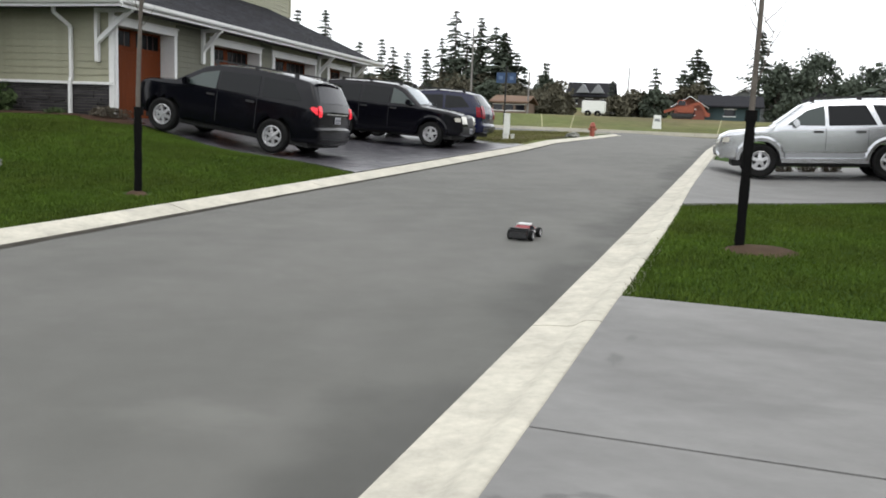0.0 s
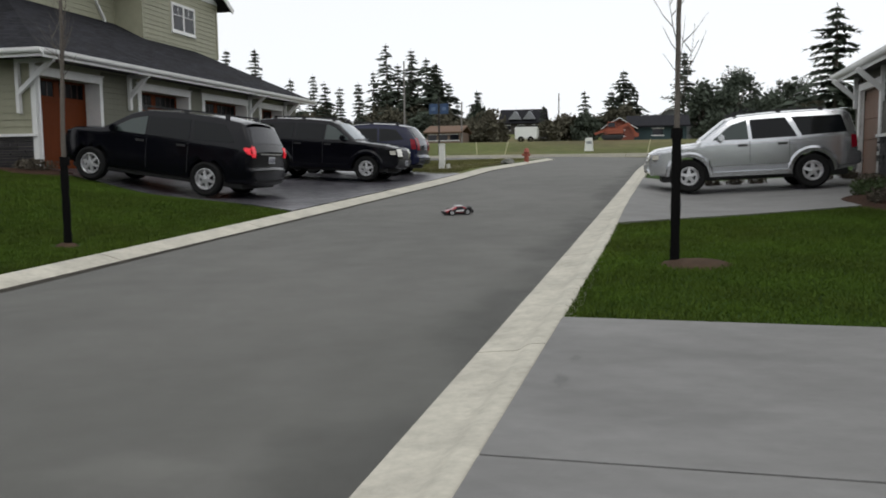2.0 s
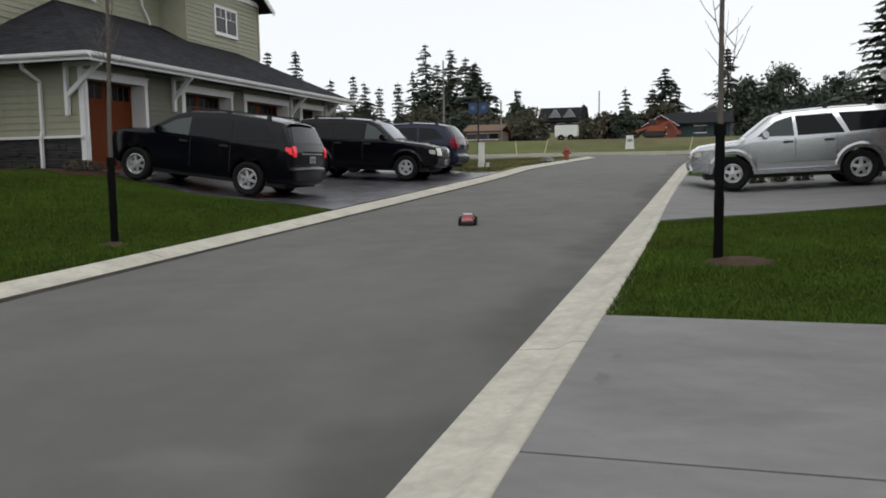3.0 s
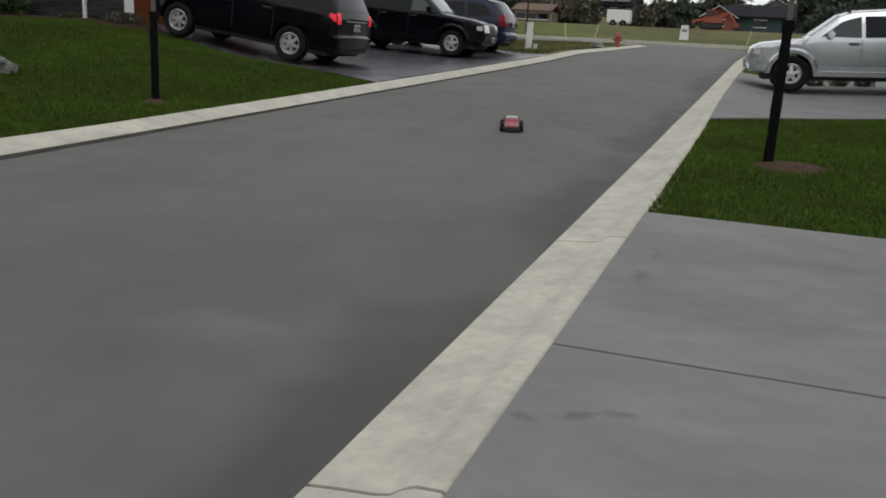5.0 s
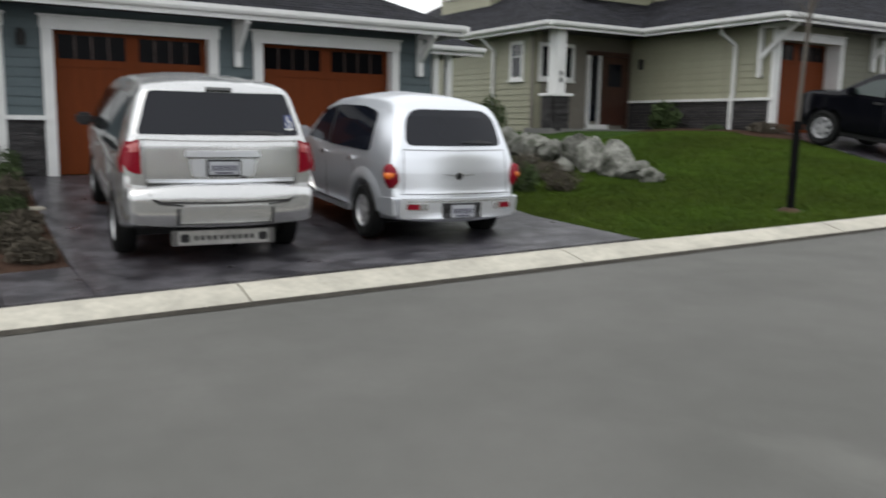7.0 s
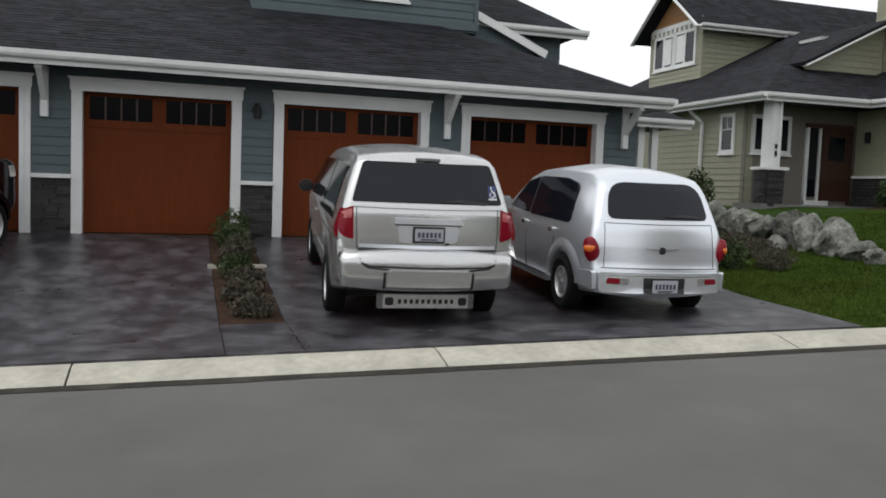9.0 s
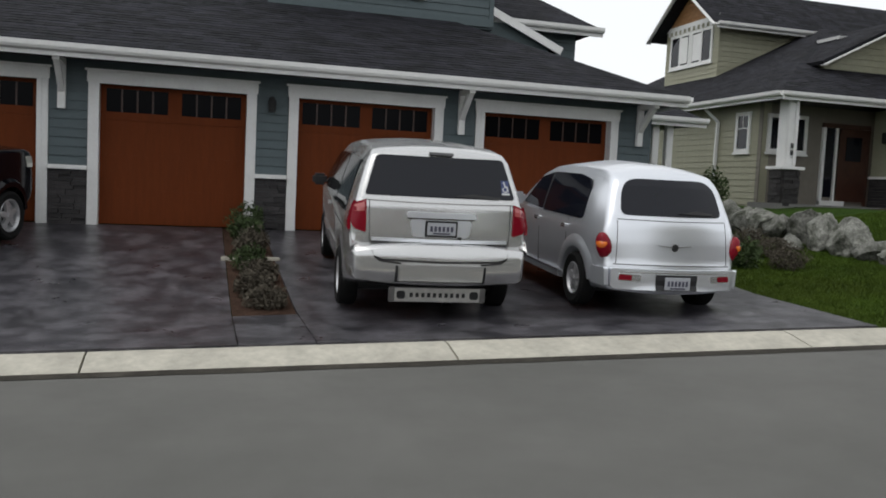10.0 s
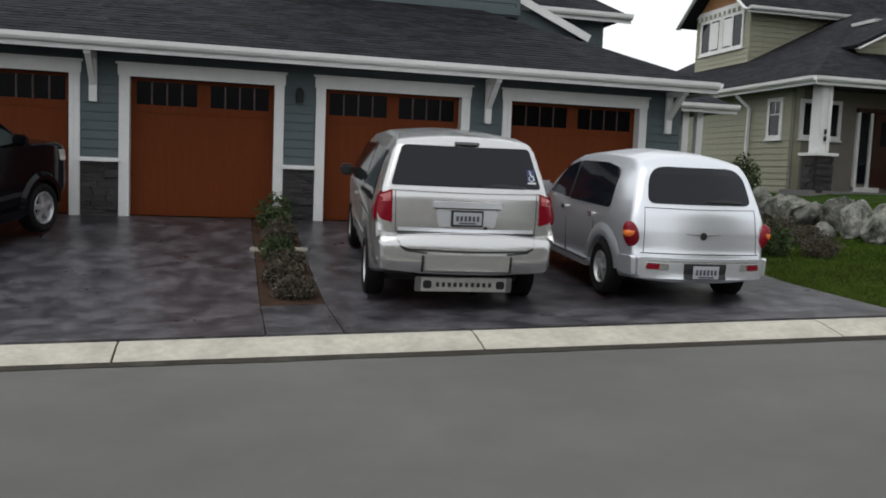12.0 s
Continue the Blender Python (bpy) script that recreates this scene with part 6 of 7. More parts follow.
    return off_roader(m, "sport_utility", "black off-road wagon parked facing the road, clear headlamps", BLACKPAINT, up, 1.14, 0.90, [(1.40, (0.44, 0.37)), (-1.42, (0.44, 0.37))], win, 0.37, front=front, spokes=5, rim=0.60, seams=((0.04, 0.05), (-0.9, 0.05)), cladding=BLACKPAINT)


SCREEN = mat("windscreen_glass", (0.25, 0.28, 0.30), 0.05, 0.6, vary=0)


def navy_suv(m):
    up = [(2.20, 0.40), (2.28, 0.55), (2.25, 0.82), (2.0, 0.98), (1.15, 1.08), (0.4, 1.52), (0.1, 1.62), (-0.6, 1.69), (-1.4, 1.67), (-1.85, 1.60), (-2.18, 1.2), (-2.25, 1.0), (-2.25, 0.7), (-2.32, 0.62), (-2.30, 0.45), (-2.2, 0.38)]

    def rear(sh, car):
        sh.across("rear_window", [(-2.17, 1.22), (-2.06, 1.36), (-1.95, 1.50), (-1.90, 1.56)], GLASS_DARK, car, -0.9, 0.9, 0.01, taper=0.1)
        for s in (1, -1):
            sh.across("tail_lamp", [(-2.262, 0.86), (-2.25, 1.02), (-2.20, 1.18), (-2.15, 1.26)], LAMP_RED, car, (0.72 if s > 0 else -1.06), (1.06 if s > 0 else -0.72), 0.014)
            sh.side("tail_lamp", [(-2.08, 0.88), (-2.02, 1.22), (-2.16, 1.2), (-2.24, 0.9)], LAMP_RED, car, s, 0.012, cut=0.08)
        plate(car, -2.33, 0.95, 0.05)

    win = [[(0.85, 1.10), (0.35, 1.42), (0.1, 1.50), (0.08, 1.08)], [(0.0, 1.08), (0.02, 1.50), (-0.85, 1.54), (-0.90, 1.10)], [(-0.98, 1.11), (-0.94, 1.54), (-1.5, 1.51), (-1.8, 1.2)]]
    return off_roader(m, "sport_utility", "dark navy blue crossover with tall red tail lamps", BLUEPAINT, up, 1.06, 0.93, [(1.36, (0.41, 0.36)), (-1.36, (0.41, 0.36))], win, 0.36, rear=rear)


GREYSILVER = mat("grey_silver_car_paint", (0.52, 0.53, 0.55), 0.22, 0.9, vary=0, coat=0.5)
STEPGREY = mat("grey_side_cladding", (0.30, 0.31, 0.32), 0.4, 0.3, vary=0.05)


def silver_off_roader(m):
    up = [(2.14, 0.46), (2.24, 0.58), (2.24, 0.78), (2.17, 0.94), (2.02, 1.02), (1.1, 1.12), (0.45, 1.62), (0.2, 1.70), (-0.6, 1.735), (-1.6, 1.735), (-2.08, 1.70), (-2.17, 1.62), (-2.27, 1.18), (-2.29, 0.8), (-2.36, 0.74), (-2.36, 0.52), (-2.25, 0.44)]

    def front(sh, car):
        sh.across("windscreen", [(1.03, 1.18), (0.80, 1.34), (0.55, 1.525), (0.46, 1.60)], SCREEN, car, -0.92, 0.92, 0.012, taper=0.05)
        sh.across("grille", [(2.24, 0.76), (2.21, 0.86), (2.175, 0.93)], CHROME, car, -0.5, 0.5, 0.012)
        for s in (1, -1):
            sh.across("headlamp", [(2.24, 0.76), (2.20, 0.87), (2.172, 0.935)], LAMP_CLEAR, car, (0.55 if s > 0 else -1.03), (1.03 if s > 0 else -0.55), 0.016)
            sh.side("side_lamp", [(2.16, 0.80), (2.14, 0.91), (2.0, 0.90), (2.02, 0.80)], LAMP_CLEAR, car, s, 0.012, cut=0.08)
            sh.side("tail_lamp", [(-2.16, 0.85), (-2.14, 1.15), (-2.26, 1.13), (-2.27, 0.87)], LAMP_RED, car, s, 0.012, cut=0.08)
        sh.across("rear_bumper", [(-2.37, 0.50), (-2.385, 0.6), (-2.37, 0.74)], TRIMBLACK, car, -1.0, 1.0, 0.02, thick=0.05)
        for s in (1, -1):
            sh.side("rear_bumper_corner", [(-1.86, 0.50), (-1.80, 0.78), (-2.34, 0.78), (-2.34, 0.50)], GREYSILVER, car, s, 0.015, cut=0.12)
        for s in (1, -1):
            sh.side("door_cladding", [(0.86, 0.46), (0.86, 0.56), (-0.86, 0.56), (-0.86, 0.46)], STEPGREY, car, s, 0.012)
            sh.side("cladding_strip", [(0.86, 0.60), (0.86, 0.64), (-0.86, 0.64), (-0.86, 0.60)], GREYSILVER, car, s, 0.022, thick=0.03)
            sh.side("front_bumper_corner", [(1.86, 0.46), (1.84, 0.66), (2.20, 0.70), (2.22, 0.46)], GREYSILVER, car, s, 0.03, thick=0.05, cut=0.08)
        sh.across("front_bumper", [(2.24, 0.50), (2.245, 0.6), (2.24, 0.70)], GREYSILVER, car, -1.03, 1.03, 0.05, thick=0.08)
        sh.across("bumper_intake", [(2.24, 0.53), (2.242, 0.59)], TRIMBLACK, car, -0.6, 0.6, 0.056)
        sh.across("roof_spoiler", [(-2.05, 1.71), (-2.22, 1.69)], GREYSILVER, car, -0.85, 0.85, 0.03)

    win = [[(0.80, 1.18), (0.40, 1.50), (0.05, 1.60), (0.02, 1.16)], [(-0.06, 1.16), (-0.02, 1.60), (-0.78, 1.61), (-1.02, 1.17)], [(-1.12, 1.18), (-0.92, 1.61), (-1.95, 1.60), (-2.06, 1.22)]]
    return off_roader(m, "sport_utility", "silver off-road wagon with flared arches and side steps", GREYSILVER, up, 1.13, 0.88, [(1.34, (0.45, 0.385)), (-1.34, (0.45, 0.385))], win, 0.385, cladding=GREYSILVER, front=front, spokes=5, rim=0.57, seams=((0.0, 0.05), (-0.85, 0.05)))


def dark_truck(m):
    up = [(2.24, 0.50), (2.34, 0.62), (2.34, 1.02), (2.26, 1.20), (2.05, 1.27), (1.22, 1.34), (0.62, 1.80), (0.2, 1.90), (-1.6, 1.91), (-2.15, 1.87), (-2.3, 1.3), (-2.35, 0.6), (-2.3, 0.45)]
    win = [[(1.05, 1.38), (0.5, 1.73), (0.1, 1.80), (0.08, 1.36)], [(0.0, 1.36), (0.02, 1.80), (-0.9, 1.81), (-0.95, 1.36)], [(-1.05, 1.36), (-1.0, 1.81), (-1.9, 1.77), (-2.1, 1.41)]]

    def front(sh, car):
        for s in (1, -1):
            sh.side("headlamp", rounded([(2.27, 0.98), (2.22, 1.15), (1.98, 1.17), (2.02, 1.00)], 0.03), LAMP_CLEAR, car, s, 0.012, "clear headlamp", cut=0.08)
            sh.side("body_strip", [(0.95, 0.62), (0.95, 0.68), (-0.98, 0.68), (-0.98, 0.62)], TRIMBLACK, car, s, 0.014)

    return off_roader(m, "sport_utility", "black off-road wagon with bright alloy wheels, nose to garage", BLACKPAINT, up, 1.33, 0.90, [(1.45, (0.43, 0.365)), (-1.45, (0.43, 0.365))], win, 0.365, cladding=BLACKPAINT, front=front, seams=((0.04, 0.05), (-0.97, 0.05)), spokes=5)


def stand(x, y, yaw, wheelbase, make, dz=0.02):
    """Sets a car on the ground: its height and pitch from the ground under its axles."""
    c, s = math.cos(radians(yaw)), math.sin(radians(yaw))
    h = wheelbase / 2
    zf, zr = ground_z(x + c * h, y + s * h), ground_z(x - c * h, y - s * h)
    return make(Matrix.Translation((x, y, (zf + zr) / 2 + dz)) @ Euler((0, -math.atan2(zf - zr, wheelbase), radians(yaw))).to_matrix().to_4x4())


stand(-11.08, 2.67, 175.5, 3.1, minivan)
stand(-10.3, 5.18, 177, 2.6, retro_wagon)
stand(-10.5, 17.75, 180, 2.86, black_suv)
stand(-8.85, 24.3, 0, 2.82, black_pickup)
stand(-8.95, 27.4, 180, 2.72, navy_suv, -0.02)
stand(2.80, 20.95, 180, 2.68, silver_off_roader)
stand(-12.46, -3.93, 159, 2.9, dark_truck)


def toy_car():
    """A radio-controlled car: red shell, black wheels. Scale one to ten."""
    car = thing("toy_car", Matrix(), "red and black radio-controlled toy car with silver roof", "toy car")
    up = [(0.22, 0.035), (0.235, 0.06), (0.20, 0.085), (0.10, 0.10), (0.04, 0.145), (-0.07, 0.15), (-0.13, 0.115), (-0.20, 0.11), (-0.22, 0.08), (-0.21, 0.04)]
    silver_shell = mat("toy_silver_shell", (0.5, 0.5, 0.5), 0.35, 0.2, vary=0.05)
    red = mat("toy_red_shell", (0.24, 0.014, 0.02), 0.3, vary=0.05, coat=0.4)
    sh = Shell(up, 0.035, [(0.135, (0.052, 0.042)), (-0.135, (0.052, 0.042))], 0.105, 0.09, 0.35, 0.235, -0.22, 0.02, 0.01, 0.01, 0.005)
    body = sh.body("body", red, car)
    for s in (1, -1):
        sh.side("side_window", [(0.055, 0.10), (0.03, 0.135), (-0.06, 0.138), (-0.09, 0.105)], GLASS_DARK, car, s, 0.002, thick=0.003)
        sh.side("side_panel", [(0.20, 0.045), (0.17, 0.084), (0.06, 0.10), (-0.20, 0.105), (-0.205, 0.05)], TRIMBLACK, car, s, 0.006, thick=0.003)
        sh.side("side_mark", [(0.06, 0.060), (0.05, 0.085), (-0.08, 0.092), (-0.08, 0.066)], WHITE, car, s, 0.009, thick=0.003)
        part("wing_strut", box(-0.20, s * 0.06 - 0.006, 0.10, -0.185, s * 0.06 + 0.006, 0.126), TRIMBLACK, car)
    sh.across("windscreen", [(0.09, 0.108), (0.045, 0.142)], GLASS_DARK, car, -0.8, 0.8, 0.006, thick=0.003)
    sh.across("bonnet_mark", [(0.185, 0.090), (0.115, 0.101)], WHITE, car, -0.55, 0.55, 0.006, "white bonnet marking", thick=0.003)
    sh.across("rear_window", [(-0.115, 0.123), (-0.085, 0.141)], GLASS_DARK, car, -0.6, 0.6, 0.011, thick=0.003)
    sh.across("roof_panel", [(0.045, 0.146), (-0.01, 0.15), (-0.07, 0.15), (-0.12, 0.121)], mat("toy_silver", (0.6, 0.6, 0.6), 0.35, 0.2, vary=0.05), car, -1.0, 1.0, 0.008, thick=0.008)
    sh.across("rear_deck", [(-0.135, 0.117), (-0.20, 0.112), (-0.218, 0.082)], TRIMBLACK, car, -1.08, 1.08, 0.008, thick=0.008)
    part("rear_cover", box(-0.222, -0.098, 0.05, -0.115, 0.098, 0.121, 0.012), TRIMBLACK, car)
    part("roof_shell", box(-0.088, -0.072, 0.140, 0.04, 0.072, 0.159, 0.008), silver_shell, car)
    part("rear_wing", box(-0.235, -0.10, 0.124, -0.175, 0.10, 0.134, 0.004), TRIMBLACK, car)
    part("front_bumper", box(0.222, -0.10, 0.025, 0.262, 0.10, 0.072, 0.008), TRIMBLACK, car)
    part("rear_bumper", box(-0.25, -0.10, 0.03, -0.215, 0.10, 0.085, 0.008), TRIMBLACK, car)
    part("chassis", box(-0.2, -0.07, 0.02, 0.2, 0.07, 0.04), TRIMBLACK, car)
    ws = []
    for x in (0.135, -0.135):
        for s in (1, -1):
            ws.append(wheel(car, x, s * 0.112, 0.052, 0.05, s, spokes=5, rim_material=ALLOY))
    return car, ws


TOY, TOY_WHEELS = toy_car()
TOY.scale = (1.12, 1.12, 1.12)


# ---- planting, rocks and street things ----
def cloud_mesh(name, verts, faces, material, parent=None, kind=""):
    me = bpy.data.meshes.new(name)
    me.from_pydata(verts, [], faces)
    me.materials.append(material)
    ob = new(name, me)
    ob.parent = parent
    return tagged(ob, kind=kind) if kind else ob


def blades(name, count, place, material, height, width, seed, label):
    """Short grass blades over a patch: place(rng, n) gives x and y arrays."""
    rng = np.random.default_rng(seed)
    xs, ys = place(rng, count)
    v = np.zeros((len(xs), 3, 3))
    a = rng.uniform(0, math.tau, len(xs))
    h = height * rng.uniform(0.5, 1.2, len(xs))
    lean = rng.normal(0, 0.45, (len(xs), 2)) * h[:, None]
    z = np.array([ground_z(x, y) - 0.022 for x, y in zip(xs, ys)])
    dx, dy = np.cos(a) * width, np.sin(a) * width
    v[:, 0] = np.stack([xs - dx, ys - dy, z], 1)
    v[:, 1] = np.stack([xs + dx, ys + dy, z], 1)
    v[:, 2] = np.stack([xs + lean[:, 0], ys + lean[:, 1], z + h], 1)
    me = bpy.data.meshes.new(name)
    n = len(xs)
    me.vertices.add(3 * n)
    me.vertices.foreach_set("co", v.ravel())
    me.loops.add(3 * n)
    me.loops.foreach_set("vertex_index", np.arange(3 * n))
    me.polygons.add(n)
    me.polygons.foreach_set("loop_start", np.arange(n) * 3)
    me.polygons.foreach_set("loop_total", np.full(n, 3))
    me.update(calc_edges=True)
    me.materials.append(material)
    return tagged(new(name, me), label, "grass", "", "stuff")


BLADE = mat("grass_blade", (0.060, 0.104, 0.012), 0.75, scale=0.5, vary=0.3, spec=0.12, second=(0.06, 0.075, 0.012), second_scale=0.45, second_amount=0.5)


def lawn_right(rng, n):
    x, y = rng.uniform(-0.9, 8, n), rng.uniform(6.6, 17, n)
    keep = (x > -0.90 + 0.0600 * y - 0.03 * np.sin(y * 7) * np.sin(y * 2.3) - 0.07 * np.clip((y - 10) / 8, 0, 1)) & (y > 6.70 - 0.02 * x) & (y < 13.33 + 0.62 * np.maximum(x + 0.1, 0)) & (np.hypot(x - 0.75, y - 9.55) > 0.33)
    return x[keep], y[keep]


def lawn_left(rng, n):
    x, y = rng.uniform(-15, -5.8, n), rng.uniform(6.6, 19.5, n)
    edge = -7.645 + 0.088 * y - 0.08 * np.clip((7.6 - y) / 1.5, 0, 1)
    keep = (x < edge) & (y > 6.82 + 0.12 * (-7.1 - x)) & (y < 15.15 + 0.34 * (-6.6 - x)) & (np.hypot(x + 7.60, y - 10.14) > 0.22)
    return x[keep], y[keep]


def verge(rng, n):
    x, y = rng.uniform(-16, -4.5, n), rng.uniform(26, 50, n)
    keep = (x < -5.6) & (y > 26.1 + 1.05 * (-5.4 - x))
    return x[keep], y[keep]


blades("grass_right", 260000, lawn_right, BLADE, 0.045, 0.006, 4, "short mown green lawn beside the concrete driveway")
blades("grass_left", 330000, lawn_left, BLADE, 0.05, 0.008, 5, "short mown green lawn before the tan house")
ROUGH = mat("rough_grass_blade", (0.13, 0.13, 0.05), 0.85, scale=0.25, vary=0.35, spec=0.1)
blades("grass_verge", 60000, verge, ROUGH, 0.09, 0.016, 6, "rough thin grass on the empty lot")


def patch(name, cx, cy, rx, ry, material, label, lift=0.004, kind="structure", bump=0.03):
    bm = bmesh.new()
    rings = []
    for k in range(5):
        r = k / 4
        ring = []
        for i in range(24):
            a = math.tau * i / 24
            q = r * (1 + 0.12 * noise.noise((math.cos(a) * 2 + cx, math.sin(a) * 2 + cy, 1)))
            x, y = cx + rx * q * math.cos(a), cy + ry * q * math.sin(a)
            ring.append(bm.verts.new((x, y, ground_z(x, y) + lift + bump * (1 - r * r) - 0.03 * r ** 4)))
        rings.append(ring)
    for p, q in zip(rings, rings[1:]):
        for i in range(24):
            bm.faces.new((p[i], p[(i + 1) % 24], q[(i + 1) % 24], q[i]))
    bmesh.ops.remove_doubles(bm, verts=bm.verts, dist=0.001)
    bmesh.ops.recalc_face_normals(bm, faces=bm.faces)
    bm.normal_update()
    if sum(f.normal.z for f in bm.faces) < 0:
        bmesh.ops.reverse_faces(bm, faces=bm.faces)
    return tagged(part(name, bm, material, smooth=True), label, "soil", "", kind)


patch("soil_ring", 0.78, 9.55, 0.42, 0.38, DIRT, "bare brown soil ring round the young tree")
patch("soil_ring", -7.60, 10.14, 0.17, 0.16, DIRT, "small bare soil ring round the young tree")
patch("bark_bed", -15.6, 17.1, 2.6, 0.75, MULCH, "bark mulch bed along the tan house", bump=0.08)
patch("bark_bed", -13.6, 17.3, 0.9, 1.0, MULCH, "bark mulch bed at the garage corner", bump=0.08)
patch("bark_bed", 4.8, 16.6, 0.9, 2.2, MULCH, "bark mulch bed before the dark house", bump=0.1)


def young_tree(x, y, wrap_h, lean, seed, top=5.5):
    rnd = random.Random(seed)
    z = ground_z(x, y) - 0.05
    t = thing("young_tree", Matrix.Translation((x, y, z)), "bare young street tree with black wrapped trunk", "tree", "young street trees")
    pts = [(lean * h, 0.02 * math.sin(h * 2 + seed), h) for h in frange(0, top, 0.5)]
    trunk = part("trunk", tube(pts, [0.034 * (1 - 0.8 * h / top) + 0.006 for h in frange(0, top, 0.5)], 10), BARK, t, smooth=True)
    n = 9
    wp = [(lean * h, 0.02 * math.sin(h * 2 + seed), h) for h in frange(0.0, wrap_h, wrap_h / n)]
    part("trunk_wrap", tube(wp, [0.054 + 0.004 * math.sin(k * 2.1) for k in range(len(wp))], 12), WRAP, t, "black plastic trunk wrap", smooth=True)
    part("stake_tie", tube([(lean * wrap_h, 0, wrap_h - 0.10), (lean * wrap_h, 0, wrap_h + 0.02)], [0.068, 0.066], 12), WRAP, t)
    for k in range(7):
        h = rnd.uniform(1.7, top * 0.85)
        a = rnd.uniform(0, math.tau)
        ln = rnd.uniform(0.7, 1.3) * (1 - 0.5 * h / top)
        p = Vector((lean * h, 0, h))
        path, rad = [p], [0.006]
        d = Vector((math.cos(a) * 0.30, math.sin(a) * 0.30, 0.9))
        for i in range(6):
            d = (d + Vector((rnd.uniform(-0.15, 0.15), rnd.uniform(-0.15, 0.15), 0.22))).normalized()
            path.append(path[-1] + d * ln / 6)
            rad.append(0.006 * (1 - i / 6.5))
        bm = tube(path, rad, 5)
        for i in (2, 3, 4):
            q = path[i]
            d2 = Vector((rnd.uniform(-1, 1), rnd.uniform(-1, 1), 0.9)).normalized()
            tube([q, q + d2 * 0.18, q + d2 * 0.36 + Vector((0, 0, 0.06))], [0.006, 0.004, 0.002], 4, bm=bm)
        part("limb", bm, BARK, trunk, smooth=True)
    return t


young_tree(0.56, 9.66, 1.52, 0.0, 3)
young_tree(-7.60, 10.14, 1.25, 0.03, 8)


def rock(x, y, sx, sy, sz, seed, sink=0.2):
    bm = bmesh.new()
    bmesh.ops.create_icosphere(bm, subdivisions=4, radius=1)
    rnd = random.Random(seed)
    cuts = [(Vector((rnd.uniform(-1, 1), rnd.uniform(-1, 1), rnd.uniform(-0.3, 1))).normalized(), rnd.uniform(0.5, 0.85)) for _ in range(18)]
    for v in bm.verts:
        p = v.co.copy()
        for n, d in cuts:
            over = p.dot(n) - d
            if over > 0:
                p -= n * over
        p *= 1 + 0.16 * noise.noise(p * 2.1 + Vector((seed, 0, 0))) + 0.09 * noise.noise(p * 5 + Vector((seed, 5, 0))) + 0.05 * noise.noise(p * 11 + Vector((seed, 9, 0)))
        v.co = Vector((p.x * sx, p.y * sy, p.z * sz))
    m = Matrix.Translation((x, y, ground_z(x, y) + sz * (1 - 2 * sink))) @ Matrix.Rotation(rnd.uniform(0, math.tau), 4, "Z")
    ob = part("boulder", bm, ROCK, smooth=True)
    ob.matrix_basis = m
    return tagged(ob, "grey lichen-stained granite boulder in the lawn wall", "rock", "boulders of the garden wall")


wall_rnd = random.Random(5)
x = -10.55
k = 0
while x > -18.0:
    s = wall_rnd.uniform(0.38, 0.50) if k > 1 else (0.27, 0.34)[k]
    x -= s * 0.80
    rock(x, 10.58 - 0.12 * (x + 11) + wall_rnd.uniform(-0.06, 0.06), s * 0.98, s * 0.8, s * (wall_rnd.uniform(0.78, 0.92) if k > 1 else 0.62), 20 + k, 0.14)
    if k % 2 and k > 2:
        rock(x - 0.3, 10.18 - 0.12 * (x + 11), s * 0.45, s * 0.4, s * 0.36, 120 + k, 0.2)
    x -= s * 0.66
    k += 1


def foliage(name, x, y, rx, ry, h, count, material, leaf, seed, label, category="shrub", group="", stems=True, z=None):
    """A shrub: twigs and many small leaves in an uneven mound."""
    rnd = np.random.default_rng(seed)
    base = ground_z(x, y) - 0.02 if z is None else z
    t = thing(name, Matrix.Translation((x, y, base)), label, category, group)
    u = rnd.normal(0, 1, (count, 3))
    u /= np.linalg.norm(u, axis=1)[:, None]
    r = rnd.uniform(0.35, 1.0, count) ** 0.6
    lump = 1 + 0.28 * np.sin(3 * np.arctan2(u[:, 1], u[:, 0]) + seed) * np.cos(2.3 * u[:, 2] + seed)
    p = u * (r * lump)[:, None] * [rx, ry, h * 0.55] + [0, 0, h * 0.5]
    p[:, 2] = np.maximum(p[:, 2], 0.01)
    d1, d2 = rnd.normal(0, leaf, (count, 3)), rnd.normal(0, leaf, (count, 3))
    v = np.stack([p - d1, p + d2 * 0.6, p + d1, p - d2 * 0.6], 1).reshape(-1, 3)
    f = np.arange(4 * count).reshape(-1, 4)
    cloud_mesh("leaves", v.tolist(), f.tolist(), material, t, "stuff")
    if stems:
        for k in range(5):
            a = k * 2.4 + seed
            bm = tube([(0.03 * math.cos(a), 0.03 * math.sin(a), -0.02), (rx * 0.45 * math.cos(a), ry * 0.45 * math.sin(a), h * 0.45), (rx * 0.7 * math.cos(a), ry * 0.7 * math.sin(a), h * 0.8)], [0.012, 0.008, 0.003], 4)
            part("stem", bm, BARK, t)
    return t


# planting bed between the driveways
wedge("planting_bed", -14.95, -9.26, lambda x: 0.41, lambda x: 1.10, MULCH, "reddish bark mulch bed between two driveways", lift=0.012, step=0.6)
for x in (-12.45,):
    bm = bmesh.new()
    box(x - 0.05, 0.34, ground_z(x, 0.75) - 0.1, x + 0.05, 1.18, ground_z(x, 0.75) + 0.06, 0.012, bm=bm)
    tagged(part("bed_edging", bm, KERB), "small pale concrete edging across the planting bed", "edging", "", "structure")
